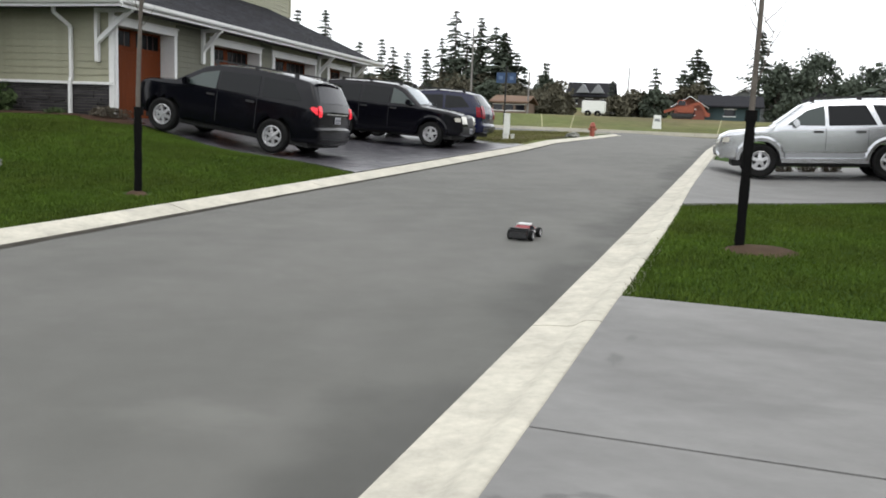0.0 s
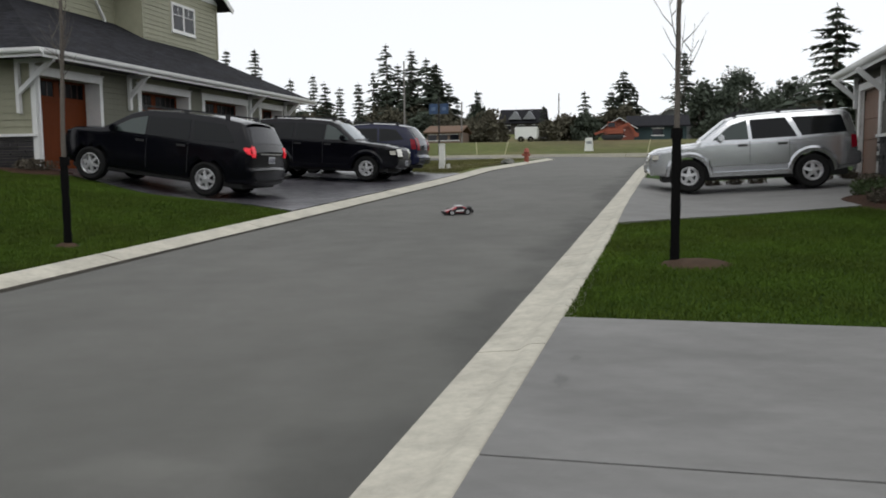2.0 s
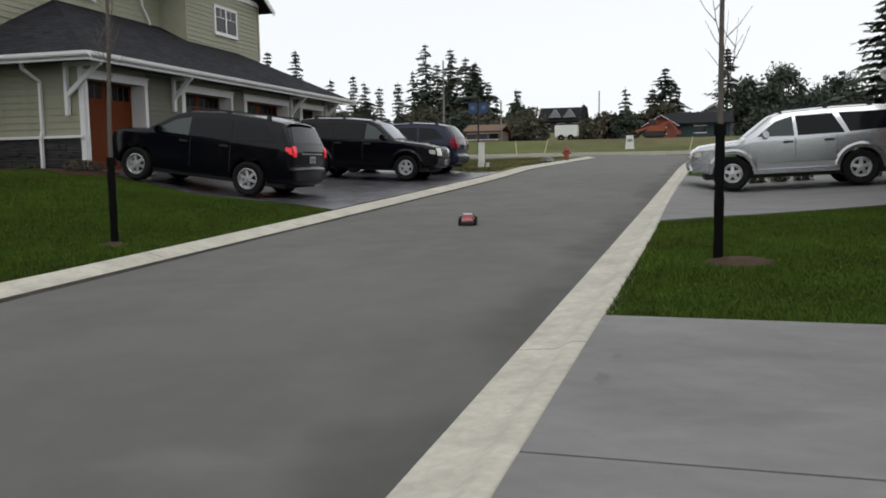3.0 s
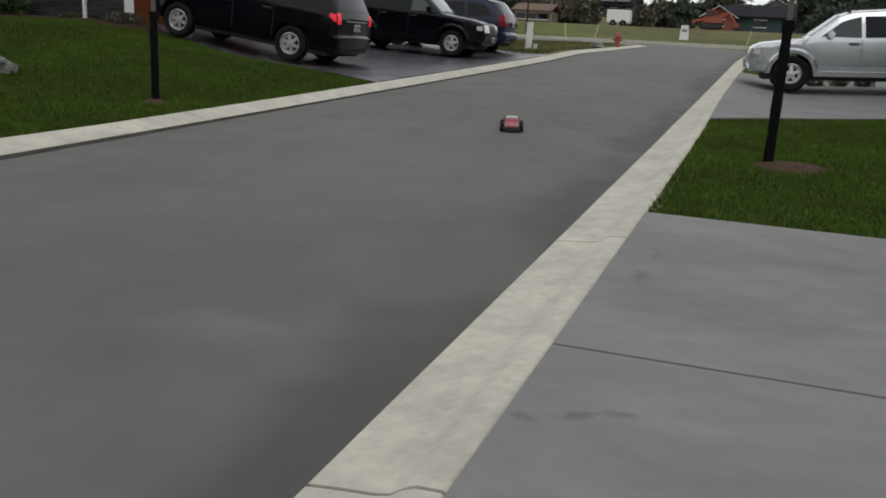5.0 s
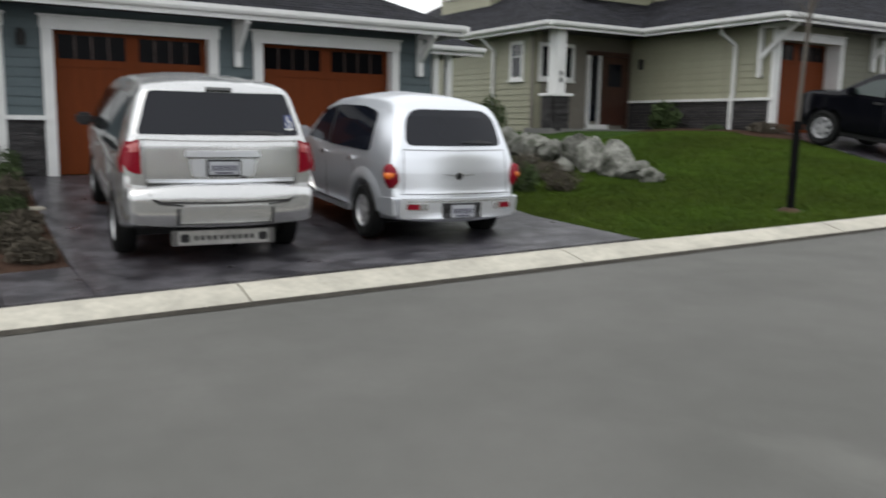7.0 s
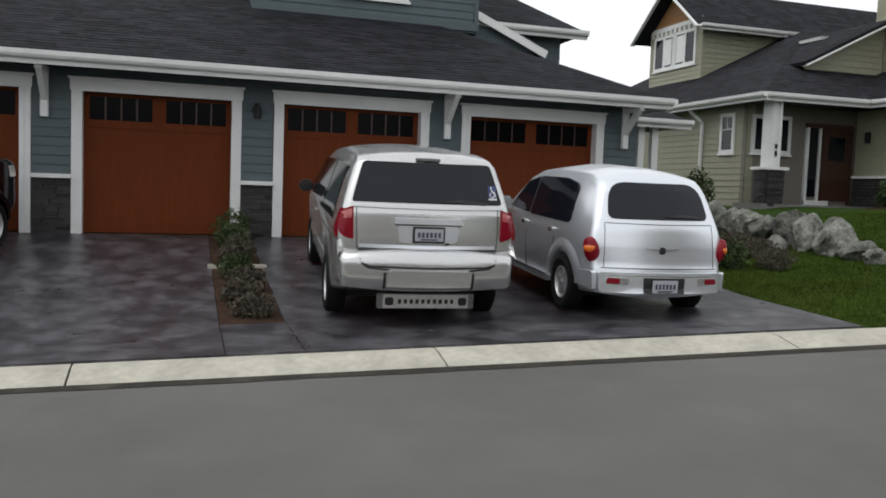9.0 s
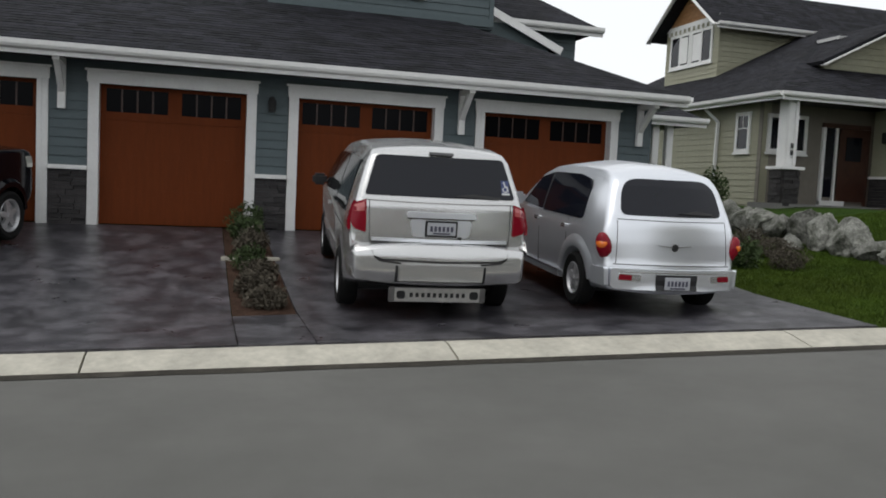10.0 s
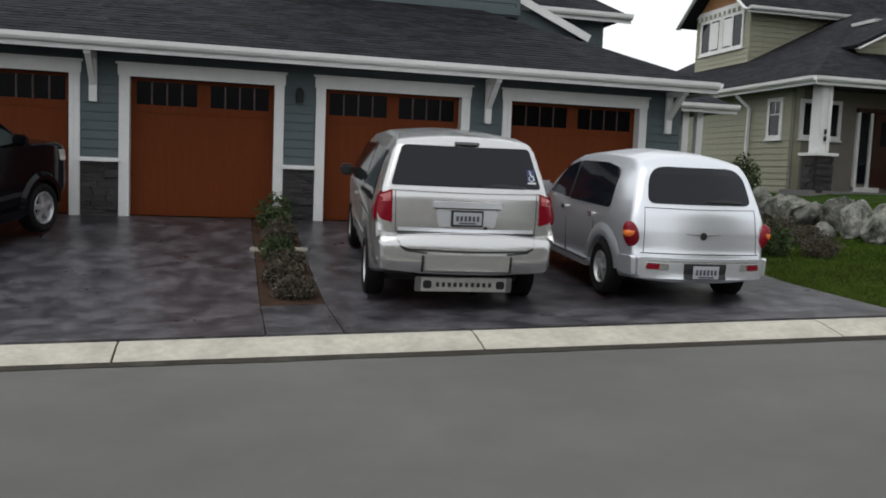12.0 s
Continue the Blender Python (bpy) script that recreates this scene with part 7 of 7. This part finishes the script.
for i, (x, y, r, h, m) in enumerate(((-9.75, 0.80, 0.28, 0.26, HEATHER), (-10.4, 0.70, 0.26, 0.30, HEATHER), (-11.1, 0.80, 0.26, 0.32, HEATHER), (-11.8, 0.72, 0.27, 0.36, SHRUB), (-12.9, 0.80, 0.28, 0.40, HEATHER), (-13.8, 0.75, 0.28, 0.44, SHRUB), (-14.5, 0.80, 0.34, 0.55, SHRUB))):
    foliage("heather", x, y, r, r * 0.95, h, 1500, m, 0.016, 60 + i, "dull grey-brown heather clump in the planting bed", "shrub", "bed shrubs")
# shrubs by the boulders and by the houses
foliage("shrub", -11.6, 8.4, 0.36, 0.34, 0.45, 1300, SHRUB, 0.022, 70, "low green shrub beside the boulders")
foliage("dry_shrub", -11.15, 8.95, 0.34, 0.3, 0.34, 2200, HEATHER, 0.012, 71, "dry brown shrub before the boulders")
foliage("dry_shrub", -12.2, 9.5, 0.40, 0.3, 0.36, 2200, HEATHER, 0.012, 72, "dry brown shrub before the boulders")
foliage("dry_shrub", -13.3, 9.8, 0.4, 0.3, 0.40, 2200, HEATHER, 0.012, 76, "dry brown shrub before the boulders")
foliage("dark_shrub", -18.3, 12.3, 0.42, 0.42, 1.1, 1800, SHRUB, 0.026, 73, "dark upright evergreen shrub by the tan house")
foliage("rhododendron", -16.9, 17.1, 0.45, 0.35, 0.75, 900, SHRUB, 0.05, 74, "open leafy shrub against the stone base")
foliage("low_shrub", -13.7, 17.2, 0.5, 0.45, 0.32, 1300, HEATHER, 0.022, 75, "low brown shrub at the garage corner")
foliage("low_shrub", -15.0, 16.9, 0.3, 0.25, 0.2, 500, SHRUB, 0.02, 77, "small low plant in the bark bed")
for i, (x, y, r, h) in enumerate(((4.75, 17.9, 0.38, 0.36), (5.1, 18.9, 0.36, 0.40), (4.9, 16.8, 0.4, 0.45), (4.5, 16.0, 0.3, 0.3), (4.9, 15.2, 0.4, 0.5))):
    foliage("low_shrub", x, y, r, r, h, 1100, HEATHER if i % 2 else SHRUB, 0.022, 80 + i, "low brown-green shrub in the bark bed", "shrub", "bed shrubs of the dark house")
for i, x in enumerate((2.2, 2.75, 3.3, 4.9, 5.5)):
    foliage("low_shrub", x, 22.6, 0.24, 0.2, 0.24, 500, HEATHER, 0.02, 90 + i, "small rounded shrub beyond the pale driveway", "shrub", "row of small shrubs")
rock(3.45, 10.45, 0.28, 0.2, 0.10, 55, 0.3)

# posts, boxes and hydrant on the empty lot
UTIL = mat("white_utility_plastic", (0.68, 0.69, 0.66), 0.5, scale=6, vary=0.06)


def utility_post(x, y, h, w, label):
    z = ground_z(x, y) - 0.03
    t = thing("utility_post", Matrix.Translation((x, y, z)), label, "utility post")
    part("post_body", box(-w / 2, -w / 2, 0, w / 2, w / 2, h, 0.02), UTIL, t)
    part("post_cap", box(-w / 2 - 0.015, -w / 2 - 0.015, h, w / 2 + 0.015, w / 2 + 0.015, h + 0.05, 0.015), UTIL, t)


utility_post(-8.0, 36.4, 0.95, 0.24, "white plastic utility post on the empty lot")
utility_post(-6.9, 31.3, 0.20, 0.2, "low white service box on the empty lot")
utility_post(-6.65, 31.35, 0.18, 0.12, "low white service box on the empty lot")


def hydrant():
    x, y = -4.6, 39.6
    red = mat("hydrant_paint", (0.26, 0.06, 0.035), 0.6, vary=0.2)
    t = thing("fire_hydrant", Matrix.Translation((x, y, ground_z(x, y) - 0.02)), "orange-red fire hydrant beside the kerb", "fire hydrant")
    part("barrel", lathe([(0.17, 0.0), (0.17, 0.05), (0.11, 0.06), (0.11, 0.5), (0.15, 0.52), (0.15, 0.57), (0.12, 0.6), (0.10, 0.7), (0.0, 0.76)], 16, "z"), red, t, smooth=True)
    for a in (0, 90, 180):
        c, s = math.cos(radians(a)), math.sin(radians(a))
        part("nozzle", tube([(0.09 * c, 0.09 * s, 0.42), (0.2 * c, 0.2 * s, 0.42)], [0.06, 0.06], 10), red, t)


hydrant()
rock(-5.2, 37.6, 0.6, 0.4, 0.2, 97, 0.3)
for i, (x, y, ln) in enumerate(((-8.2, 57.4, 0.12), (-10.1, 57.4, -0.05), (1.4, 57.6, 0.1))):
    t = thing("survey_stake", Matrix.Translation((x, y, ground_z(x, y) - 0.05)), "thin pale survey stake in the grass", "stake", "survey stakes")
    part("stake", bar((0, 0, 0), (ln * 2, 0, 1.0), 0.07, 0.05), mat("stake_wood", (0.5, 0.48, 0.3), 0.8, vary=0.2), t)

# bare patch of the empty lot
bm = bmesh.new()
rows = []
for k in range(15):
    y = 30.2 + k * 0.95
    half = 0.25 + 1.0 * math.sin(math.pi * min(k / 14, 1)) ** 0.5
    xm = kerb_left(y) - kwl(y) - 1.75
    row = []
    for j in range(9):
        x = xm + half * (j / 4 - 1) * 1.05 + 0.12 * noise.noise((y * 1.7, j * 0.8, 2))
        row.append(bm.verts.new((x, y + 0.25 * noise.noise((j * 0.9, y, 7)), ground_z(x, y) + 0.016)))
    rows.append(row)
for p, q in zip(rows, rows[1:]):
    for j in range(8):
        bm.faces.new((p[j], p[j + 1], q[j + 1], q[j]))
tagged(part("bare_patch", bm, mat("dry_lot_soil", (0.13, 0.10, 0.065), 0.95, scale=2.5, vary=0.35, bump=0.02, bump_scale=30, spec=0.1, second=(0.09, 0.10, 0.035), second_scale=2.0, second_amount=0.7)), "dry brown patch of thin grass on the lot", "dry grass", "", "structure")

# far kerb of the side street
bm = bmesh.new()
for x0, x1 in zip(frange(-66, 3, 3), frange(-66, 3, 3)[1:]):
    box(x0 + 0.01, 56.5, road_z(56.5) - 0.15, x1 - 0.01, 57.1, road_z(56.5) + 0.17, 0.02, bm=bm)
tagged(part("kerb_far", bm, KERB), "pale concrete kerb across the side street", "kerb", "", "structure")
bm = bmesh.new()
rows = []
for k in range(9):
    a = radians(90 * k / 8)
    row = []
    for rad, h in ((4.0, -0.2), (4.0, 0.0), (4.2, 0.05), (4.46, 0.08), (4.46, -0.2)):
        x, y = kerb_left(47) - 4.0 + (8.0 - rad) * math.cos(a) * 1.0, 47 + (8.0 - rad) * math.sin(a)
        row.append(bm.verts.new((x, y, road_z(y) + h)))
    rows.append(row)
for p, q in zip(rows, rows[1:]):
    for j in range(4):
        bm.faces.new((p[j], p[j + 1], q[j + 1], q[j]))
bmesh.ops.recalc_face_normals(bm, faces=bm.faces)
tagged(part("kerb_corner", bm, KERB, smooth=True), "curved pale concrete kerb at the corner", "kerb", "", "structure")


# ---- distance: trees and buildings beyond the field ----
def conifer(x, y, top, spread_, seed, sparse=1.0):
    """A tall fir: trunk, drooping limbs with ragged sprays of needles, gaps between the whorls."""
    rnd = np.random.default_rng(seed)
    z = ground_z(x, y) - 0.3
    h = top - z
    t = thing("conifer", Matrix.Translation((x, y, z)), "tall dark fir with ragged drooping limbs", "tree", "far conifers")
    part("trunk", tube([(0, 0, 0), (0.1, 0, h * 0.5), (0, 0, h)], [0.02 * h, 0.012 * h, 0.02], 6), BARK, t)
    vs, fs = [], []
    levels = int(h / 0.47)
    for i in range(levels):
        u = 0.12 + 0.88 * i / levels
        r = spread_ * (1 - u) ** 0.8 * 0.34 * h * rnd.uniform(0.40, 1.2) + 0.14
        for k in range(int(rnd.integers(3, 8) * sparse + 1)):
            a = rnd.uniform(0, math.tau)
            ln = r * rnd.uniform(0.55, 1.12)
            droop = rnd.uniform(0.05, 0.4)
            for s in range(5):
                q = (s + 0.6) / 5
                c = np.array([math.cos(a) * ln * q, math.sin(a) * ln * q, u * h - droop * ln * q * q + 0.1 * ln * q])
                w = (0.23 + 0.16 * ln) * (1.1 - 0.5 * q)
                for _ in range(3):
                    d1 = np.array([math.cos(a), math.sin(a), -0.3]) * w * rnd.uniform(0.5, 1.1) + rnd.normal(0, 0.1, 3)
                    d2 = np.array([-math.sin(a), math.cos(a), rnd.uniform(-0.7, 0.1)]) * w * rnd.uniform(0.25, 0.8)
                    n = len(vs)
                    vs += [tuple(c - d1 * 0.6), tuple(c + d2), tuple(c + d1), tuple(c - d2)]
                    fs.append((n, n + 1, n + 2, n + 3))
    cloud_mesh("crown", vs, fs, NEEDLE, t, "stuff")
    return t


FIRS = ((-47.1, 93.8, 15.6, 0.6), (-47.0, 101.6, 16.8, 0.8), (-37.6, 90.5, 11.6, 0.9), (-38.8, 100.8, 13.1, 0.7), (-34.7, 93.8, 11.5, 0.9), (-38.0, 108.5, 12.2, 0.9), (-29.7, 91.3, 11.0, 0.9), (-32.2, 105.2, 13.8, 0.8), (-21.3, 95.7, 11.1, 1.0), (-21.3, 105.9, 10.3, 0.9), (-17.4, 98.5, 10.3, 1.5))
DARK_FIRS = ((-11.0, 114.5, 9.5, 0.6), (-4.6, 95.9, 9.8, 1.0), (7.0, 109.8, 15.4, 1.0), (-27.6, 100.5, 14.0, 1.3), (-26.2, 101.7, 15.9, 1.1), (-24.6, 108.9, 15.0, 1.1), (-23.4, 104.0, 12.5, 1.2), (-25.5, 98.0, 12.0, 1.3))
for i, (x, y, top, s) in enumerate(FIRS + DARK_FIRS):
    conifer(x, y, top, s, 200 + i)
conifer(-31.8, 110, 17.9, 1.15, 240, 0.8)
conifer(13.1, 58.5, 11.6, 1.35, 241, 1.2)
conifer(-0.4, 105.0, 12.8, 1.5, 242, 2.2)
conifer(0.9, 107.0, 10.7, 1.5, 243, 2.0)
conifer(-1.8, 103.0, 10.2, 1.4, 244, 2.0)
for i, (x, y, top, s) in enumerate(((-22.6, 99.0, 13.6, 1.4), (-24.0, 100.5, 14.6, 1.4), (-21.8, 103.0, 11.6, 1.3), (-28.6, 98.0, 10.5, 1.2), (-30.5, 104.0, 11.8, 1.1))):
    conifer(x, y, top, s, 250 + i, 1.5)
conifer(-52.5, 88.0, 12.5, 0.9, 245)
conifer(-56.0, 96.0, 14.0, 0.9, 246)


def broad_tree(x, y, top, r, seed, material, name="broadleaf_tree", label="dark rounded tree beyond the field"):
    rnd = np.random.default_rng(seed)
    z = ground_z(x, y) - 0.3
    h = top - z
    t = thing(name, Matrix.Translation((x, y, z)), label, "tree", "far rounded trees")
    bm = tube([(0, 0, 0), (0.1, 0.1, h * 0.4), (0, 0, h * 0.75)], [0.03 * h, 0.022 * h, 0.008 * h], 6)
    clumps = []
    for k in range(26):
        a, e = rnd.uniform(0, math.tau), rnd.uniform(0.2, 0.92)
        rr = r * rnd.uniform(0.3, 0.95) * math.sin(math.pi * min(e + 0.12, 1)) ** 0.5
        c = np.array([math.cos(a) * rr, math.sin(a) * rr, e * h])
        clumps.append(c)
        tube([(0, 0, h * 0.3 * e + 0.1 * h), tuple(c)], [0.01 * h, 0.003 * h], 4, bm=bm)
    part("trunk", bm, BARK, t)
    vs, fs = [], []
    for c in clumps:
        cr = r * rnd.uniform(0.18, 0.42)
        for _ in range(150):
            u = rnd.normal(0, 1, 3)
            p = c + u / np.linalg.norm(u) * cr * rnd.uniform(0.2, 1.45) * [1, 1, 0.9]
            d1, d2 = rnd.normal(0, 0.11, 3), rnd.normal(0, 0.11, 3)
            n = len(vs)
            vs += [tuple(p - d1), tuple(p + d2), tuple(p + d1), tuple(p - d2)]
            fs.append((n, n + 1, n + 2, n + 3))
    cloud_mesh("crown", vs, fs, material, t, "stuff")


for i, (x, y, top, r) in enumerate(((7.6, 89.7, 9.5, 2.4), (11.6, 94.3, 11.4, 3.0), (13.8, 88.9, 8.7, 2.6), (18.1, 98.4, 10.5, 3.4), (9.5, 87.5, 8.7, 2.4), (21.5, 90, 8.6, 3.0), (26, 92, 9.5, 3.2), (31, 95, 10, 3.4), (37, 95, 10, 3.4))):
    broad_tree(x, y, top, r, 300 + i, NEEDLE)
for i in range(66):
    x = -60 + i * 1.55 + random.uniform(-0.8, 0.8)
    y = 96 + random.uniform(-5, 8)
    if -14.2 < x < -8.8 or 1.5 < x < 8:
        continue
    broad_tree(x, y, ground_z(x, y) + random.uniform(1.8, 4.2), random.uniform(1.6, 2.8), 340 + i, SCRUB if i % 4 else NEEDLE, "scrub_tree", "brown leafless scrub at the field's edge")

GREYWALL = mat("far_grey_wall", (0.22, 0.23, 0.24), 0.8, vary=0.15)
GREENWALL = mat("far_green_wall", (0.03, 0.055, 0.06), 0.8, vary=0.15)
DARKWALL = mat("far_dark_wall", (0.05, 0.042, 0.036), 0.8, vary=0.15)
BROWNROOF = mat("far_brown_roof", (0.14, 0.085, 0.055), 0.9, vary=0.2)


def far_house(x, y, w, d, h, rise, wall, roof, label, gable_front=False, windows=2):
    z = ground_z(x, y) - 0.2
    t = thing("far_house", Matrix.Translation((x, y, z)), label, "house", "far houses")
    part("wall", box(-w / 2, 0, 0, w / 2, d, h), wall, t)
    if gable_front:
        part("gable", prism([(-w / 2, h), (w / 2, h), (0, h + rise)], 0, d, "y"), wall, t)
        for s in (-1, 1):
            part("roof", prism([(s * (w / 2 + 0.3), h - 0.15), (0, h + rise + 0.02), (0, h + rise + 0.16), (s * (w / 2 + 0.3), h)], -0.35, d + 0.2, "y"), roof, t)
            part("bargeboard", bar((s * (w / 2 + 0.3), -0.37, h - 0.1), (0, -0.37, h + rise + 0.08), 0.05, 0.2, up=(0, 1, 0)), WHITE, t)
    else:
        part("roof", prism([(-0.4, h - 0.1), (d / 2, h + rise), (d + 0.4, h - 0.1), (d + 0.4, h + 0.03), (d / 2, h + rise + 0.15), (-0.4, h + 0.03)], -w / 2 - 0.3, w / 2 + 0.3, "x"), roof, t)
    for k in range(windows):
        c = -w / 2 + w * (k + 0.5) / windows
        win = part("window", box(c - 0.45, -0.04, h * 0.45, c + 0.45, 0.0, h * 0.82), GLASS_DARK, t)
        part("frame", box(c - 0.55, -0.06, h * 0.82, c + 0.55, -0.0, h * 0.87), WHITE, win)
        part("frame", box(c - 0.55, -0.06, h * 0.40, c + 0.55, -0.0, h * 0.45), WHITE, win)
    return t


far_house(-18.1, 83, 3.4, 5, 1.5, 0.6, mat("far_tan_wall", (0.16, 0.11, 0.08), 0.8, vary=0.2), BROWNROOF, "low tan bungalow with brown roof", windows=3)
c = far_house(-14.2, 116, 6.0, 6, 1.7, 1.9, DARKWALL, SHINGLE, "dark steep-roofed chalet with two gables", windows=3)
for s in (-0.9, 1.1):
    part("dormer", prism([(s - 0.9, 2.2), (s + 0.9, 2.2), (s, 3.4)], -0.2, 2.4, "y"), GREYWALL, c)
far_house(-0.6, 76, 2.6, 4, 1.3, 0.8, mat("far_rust_wall", (0.20, 0.06, 0.04), 0.8, vary=0.15), SHINGLE, "small dark hut with white gable boards", True, 1)
far_house(2.8, 78, 5.0, 4, 1.5, 0.9, GREENWALL, SHINGLE, "long low dark green shed", windows=1)
far_house(4.6, 92, 4.2, 5, 2.4, 1.1, GREYWALL, SHINGLE, "grey two-storey house with white gable", True, 2)
far_house(8.4, 93, 4.5, 5, 1.9, 1.0, GREYWALL, SHINGLE, "pale grey house with low roof", windows=3)
far_house(14, 90, 6, 5, 2.2, 1.2, GREYWALL, SHINGLE, "pale grey house among trees", windows=3)


def trailer():
    x, y = -9.2, 79
    t = thing("cargo_trailer", Matrix.Translation((x, y, ground_z(x, y))), "white box trailer parked on the field", "trailer")
    part("box_body", box(-1.1, 0, 0.35, 1.0, 1.6, 1.5, 0.06), UTIL, t)
    part("hitch", bar((1.0, 0.8, 0.45), (1.9, 0.8, 0.45), 0.1), TRIMBLACK, t)
    for s in (-0.5, 0.4):
        part("tyre", lathe([(0.1, -0.1), (0.3, -0.1), (0.3, 0.1), (0.1, 0.1)], 16), RUBBER, t).location = (s, 0.05, 0.3)


def excavator():
    x, y = -1.1, 72
    orange = mat("excavator_orange", (0.27, 0.065, 0.03), 0.6, vary=0.2)
    t = thing("excavator", Matrix.Translation((x, y, ground_z(x, y))), "orange excavator at work on the field", "excavator")
    for s in (-0.45, 0.45):
        part("track", box(-0.9, s - 0.2, 0, 0.9, s + 0.2, 0.42, 0.12), TRIMBLACK, t)
    part("house", box(-0.5, -0.55, 0.45, 0.9, 0.55, 0.95, 0.06), orange, t)
    cab = part("cab", box(-0.45, -0.5, 0.95, 0.25, 0.1, 1.5, 0.06), orange, t)
    part("cab_window", box(-0.40, -0.52, 1.05, 0.2, -0.5, 1.42), GLASS_DARK, cab)
    part("boom", bar((0.3, 0.2, 0.9), (1.3, 0.2, 1.35), 0.16, 0.22), orange, t)
    part("arm", bar((1.3, 0.2, 1.35), (1.9, 0.2, 0.5), 0.12, 0.16), orange, t)
    part("boom", bar((-0.4, 0.2, 0.9), (-1.5, 0.2, 0.5), 0.16, 0.22), orange, t)
    part("bucket", box(1.75, 0.0, 0.2, 2.15, 0.4, 0.55, 0.05), orange, t)


def poles():
    for x, y, h, label in ((-21.9, 82.1, 8.6, "tall grey utility pole"), (-8.6, 110, 5.5, "thin grey utility pole"), (-16.2, 83, 4.5, "short grey utility pole")):
        t = thing("utility_pole", Matrix.Translation((x, y, ground_z(x, y) - 0.2)), label + " beyond the field", "utility pole", "utility poles")
        part("pole", tube([(0, 0, 0), (0.02, 0, h)], [0.11, 0.07], 8), mat("weathered_pole", (0.2, 0.19, 0.18), 0.9, vary=0.2), t)
    x, y = -13.4, 60
    blue = mat("blue_banner", (0.018, 0.05, 0.12), 0.6, scale=4, vary=0.3)
    t = thing("banner_pole", Matrix.Translation((x, y, ground_z(x, y) - 0.1)), "lamp pole with two blue hanging banners", "banner")
    part("pole", tube([(0, 0, 0), (0, 0, 4.2)], [0.07, 0.05], 8), DARKMETAL, t)
    for s in (-1, 1):
        b = part("banner", box(s * 0.08, -0.02, 3.0, s * 0.72, 0.02, 3.75), blue, t)
        part("banner_mark", box(s * 0.25, -0.026, 3.25, s * 0.55, -0.02, 3.5), mat("banner_pale", (0.08, 0.13, 0.22), 0.6, vary=0.1), b)
        part("banner_arm", bar((0, 0, 3.78), (s * 0.75, 0, 3.78), 0.03), DARKMETAL, b)
    x, y = -2.6, 61
    t = thing("sign_board", Matrix.Translation((x, y, ground_z(x, y) - 0.05)), "white folding sign board on the field", "sign")
    part("board", prism([(-0.32, 0), (0.32, 0), (0.24, 1.0), (-0.24, 1.0)], -0.03, 0.03, "y"), UTIL, t)
    part("writing_bar", box(-0.18, -0.04, 0.55, 0.18, -0.03, 0.75), GREYWALL, t)


trailer()
excavator()
poles()


# ---- movement ----
TOY_PATH = [
    (0.0, -1.84, 9.62, 84),
    (0.5, -1.52, 11.72, 66),
    (1.0, -0.91, 13.32, 100),
    (1.5, -1.52, 15.1, 172),
    (2.0, -3.07, 15.3, 208),
    (2.5, -3.34, 14.42, 272),
    (3.0, -3.22, 13.54, 281),
    (4.8, -2.66, 11.27, 283),
    (5.5, -2.55, 10.54, 285),
    (6.0, -2.49, 10.19, 289),
    (6.5, -2.29, 9.64, 293),
    (7.5, -1.95, 8.4, 288),
    (9.0, -1.75, 7.2, 284),
    (12.0, -1.75, 7.2, 284),
]


def motions():
    rows = []
    for t, x, y, yaw in TOY_PATH:
        slope = math.atan((road_z(y + 0.2) - road_z(y - 0.2)) / 0.4)
        z = road_z(y) - 0.006
        rows.append((t, Matrix.Translation((x, y, z)) @ Matrix.Rotation(slope, 4, "X") @ Matrix.Rotation(radians(yaw), 4, "Z")))
    walk(TOY, rows)


motions()
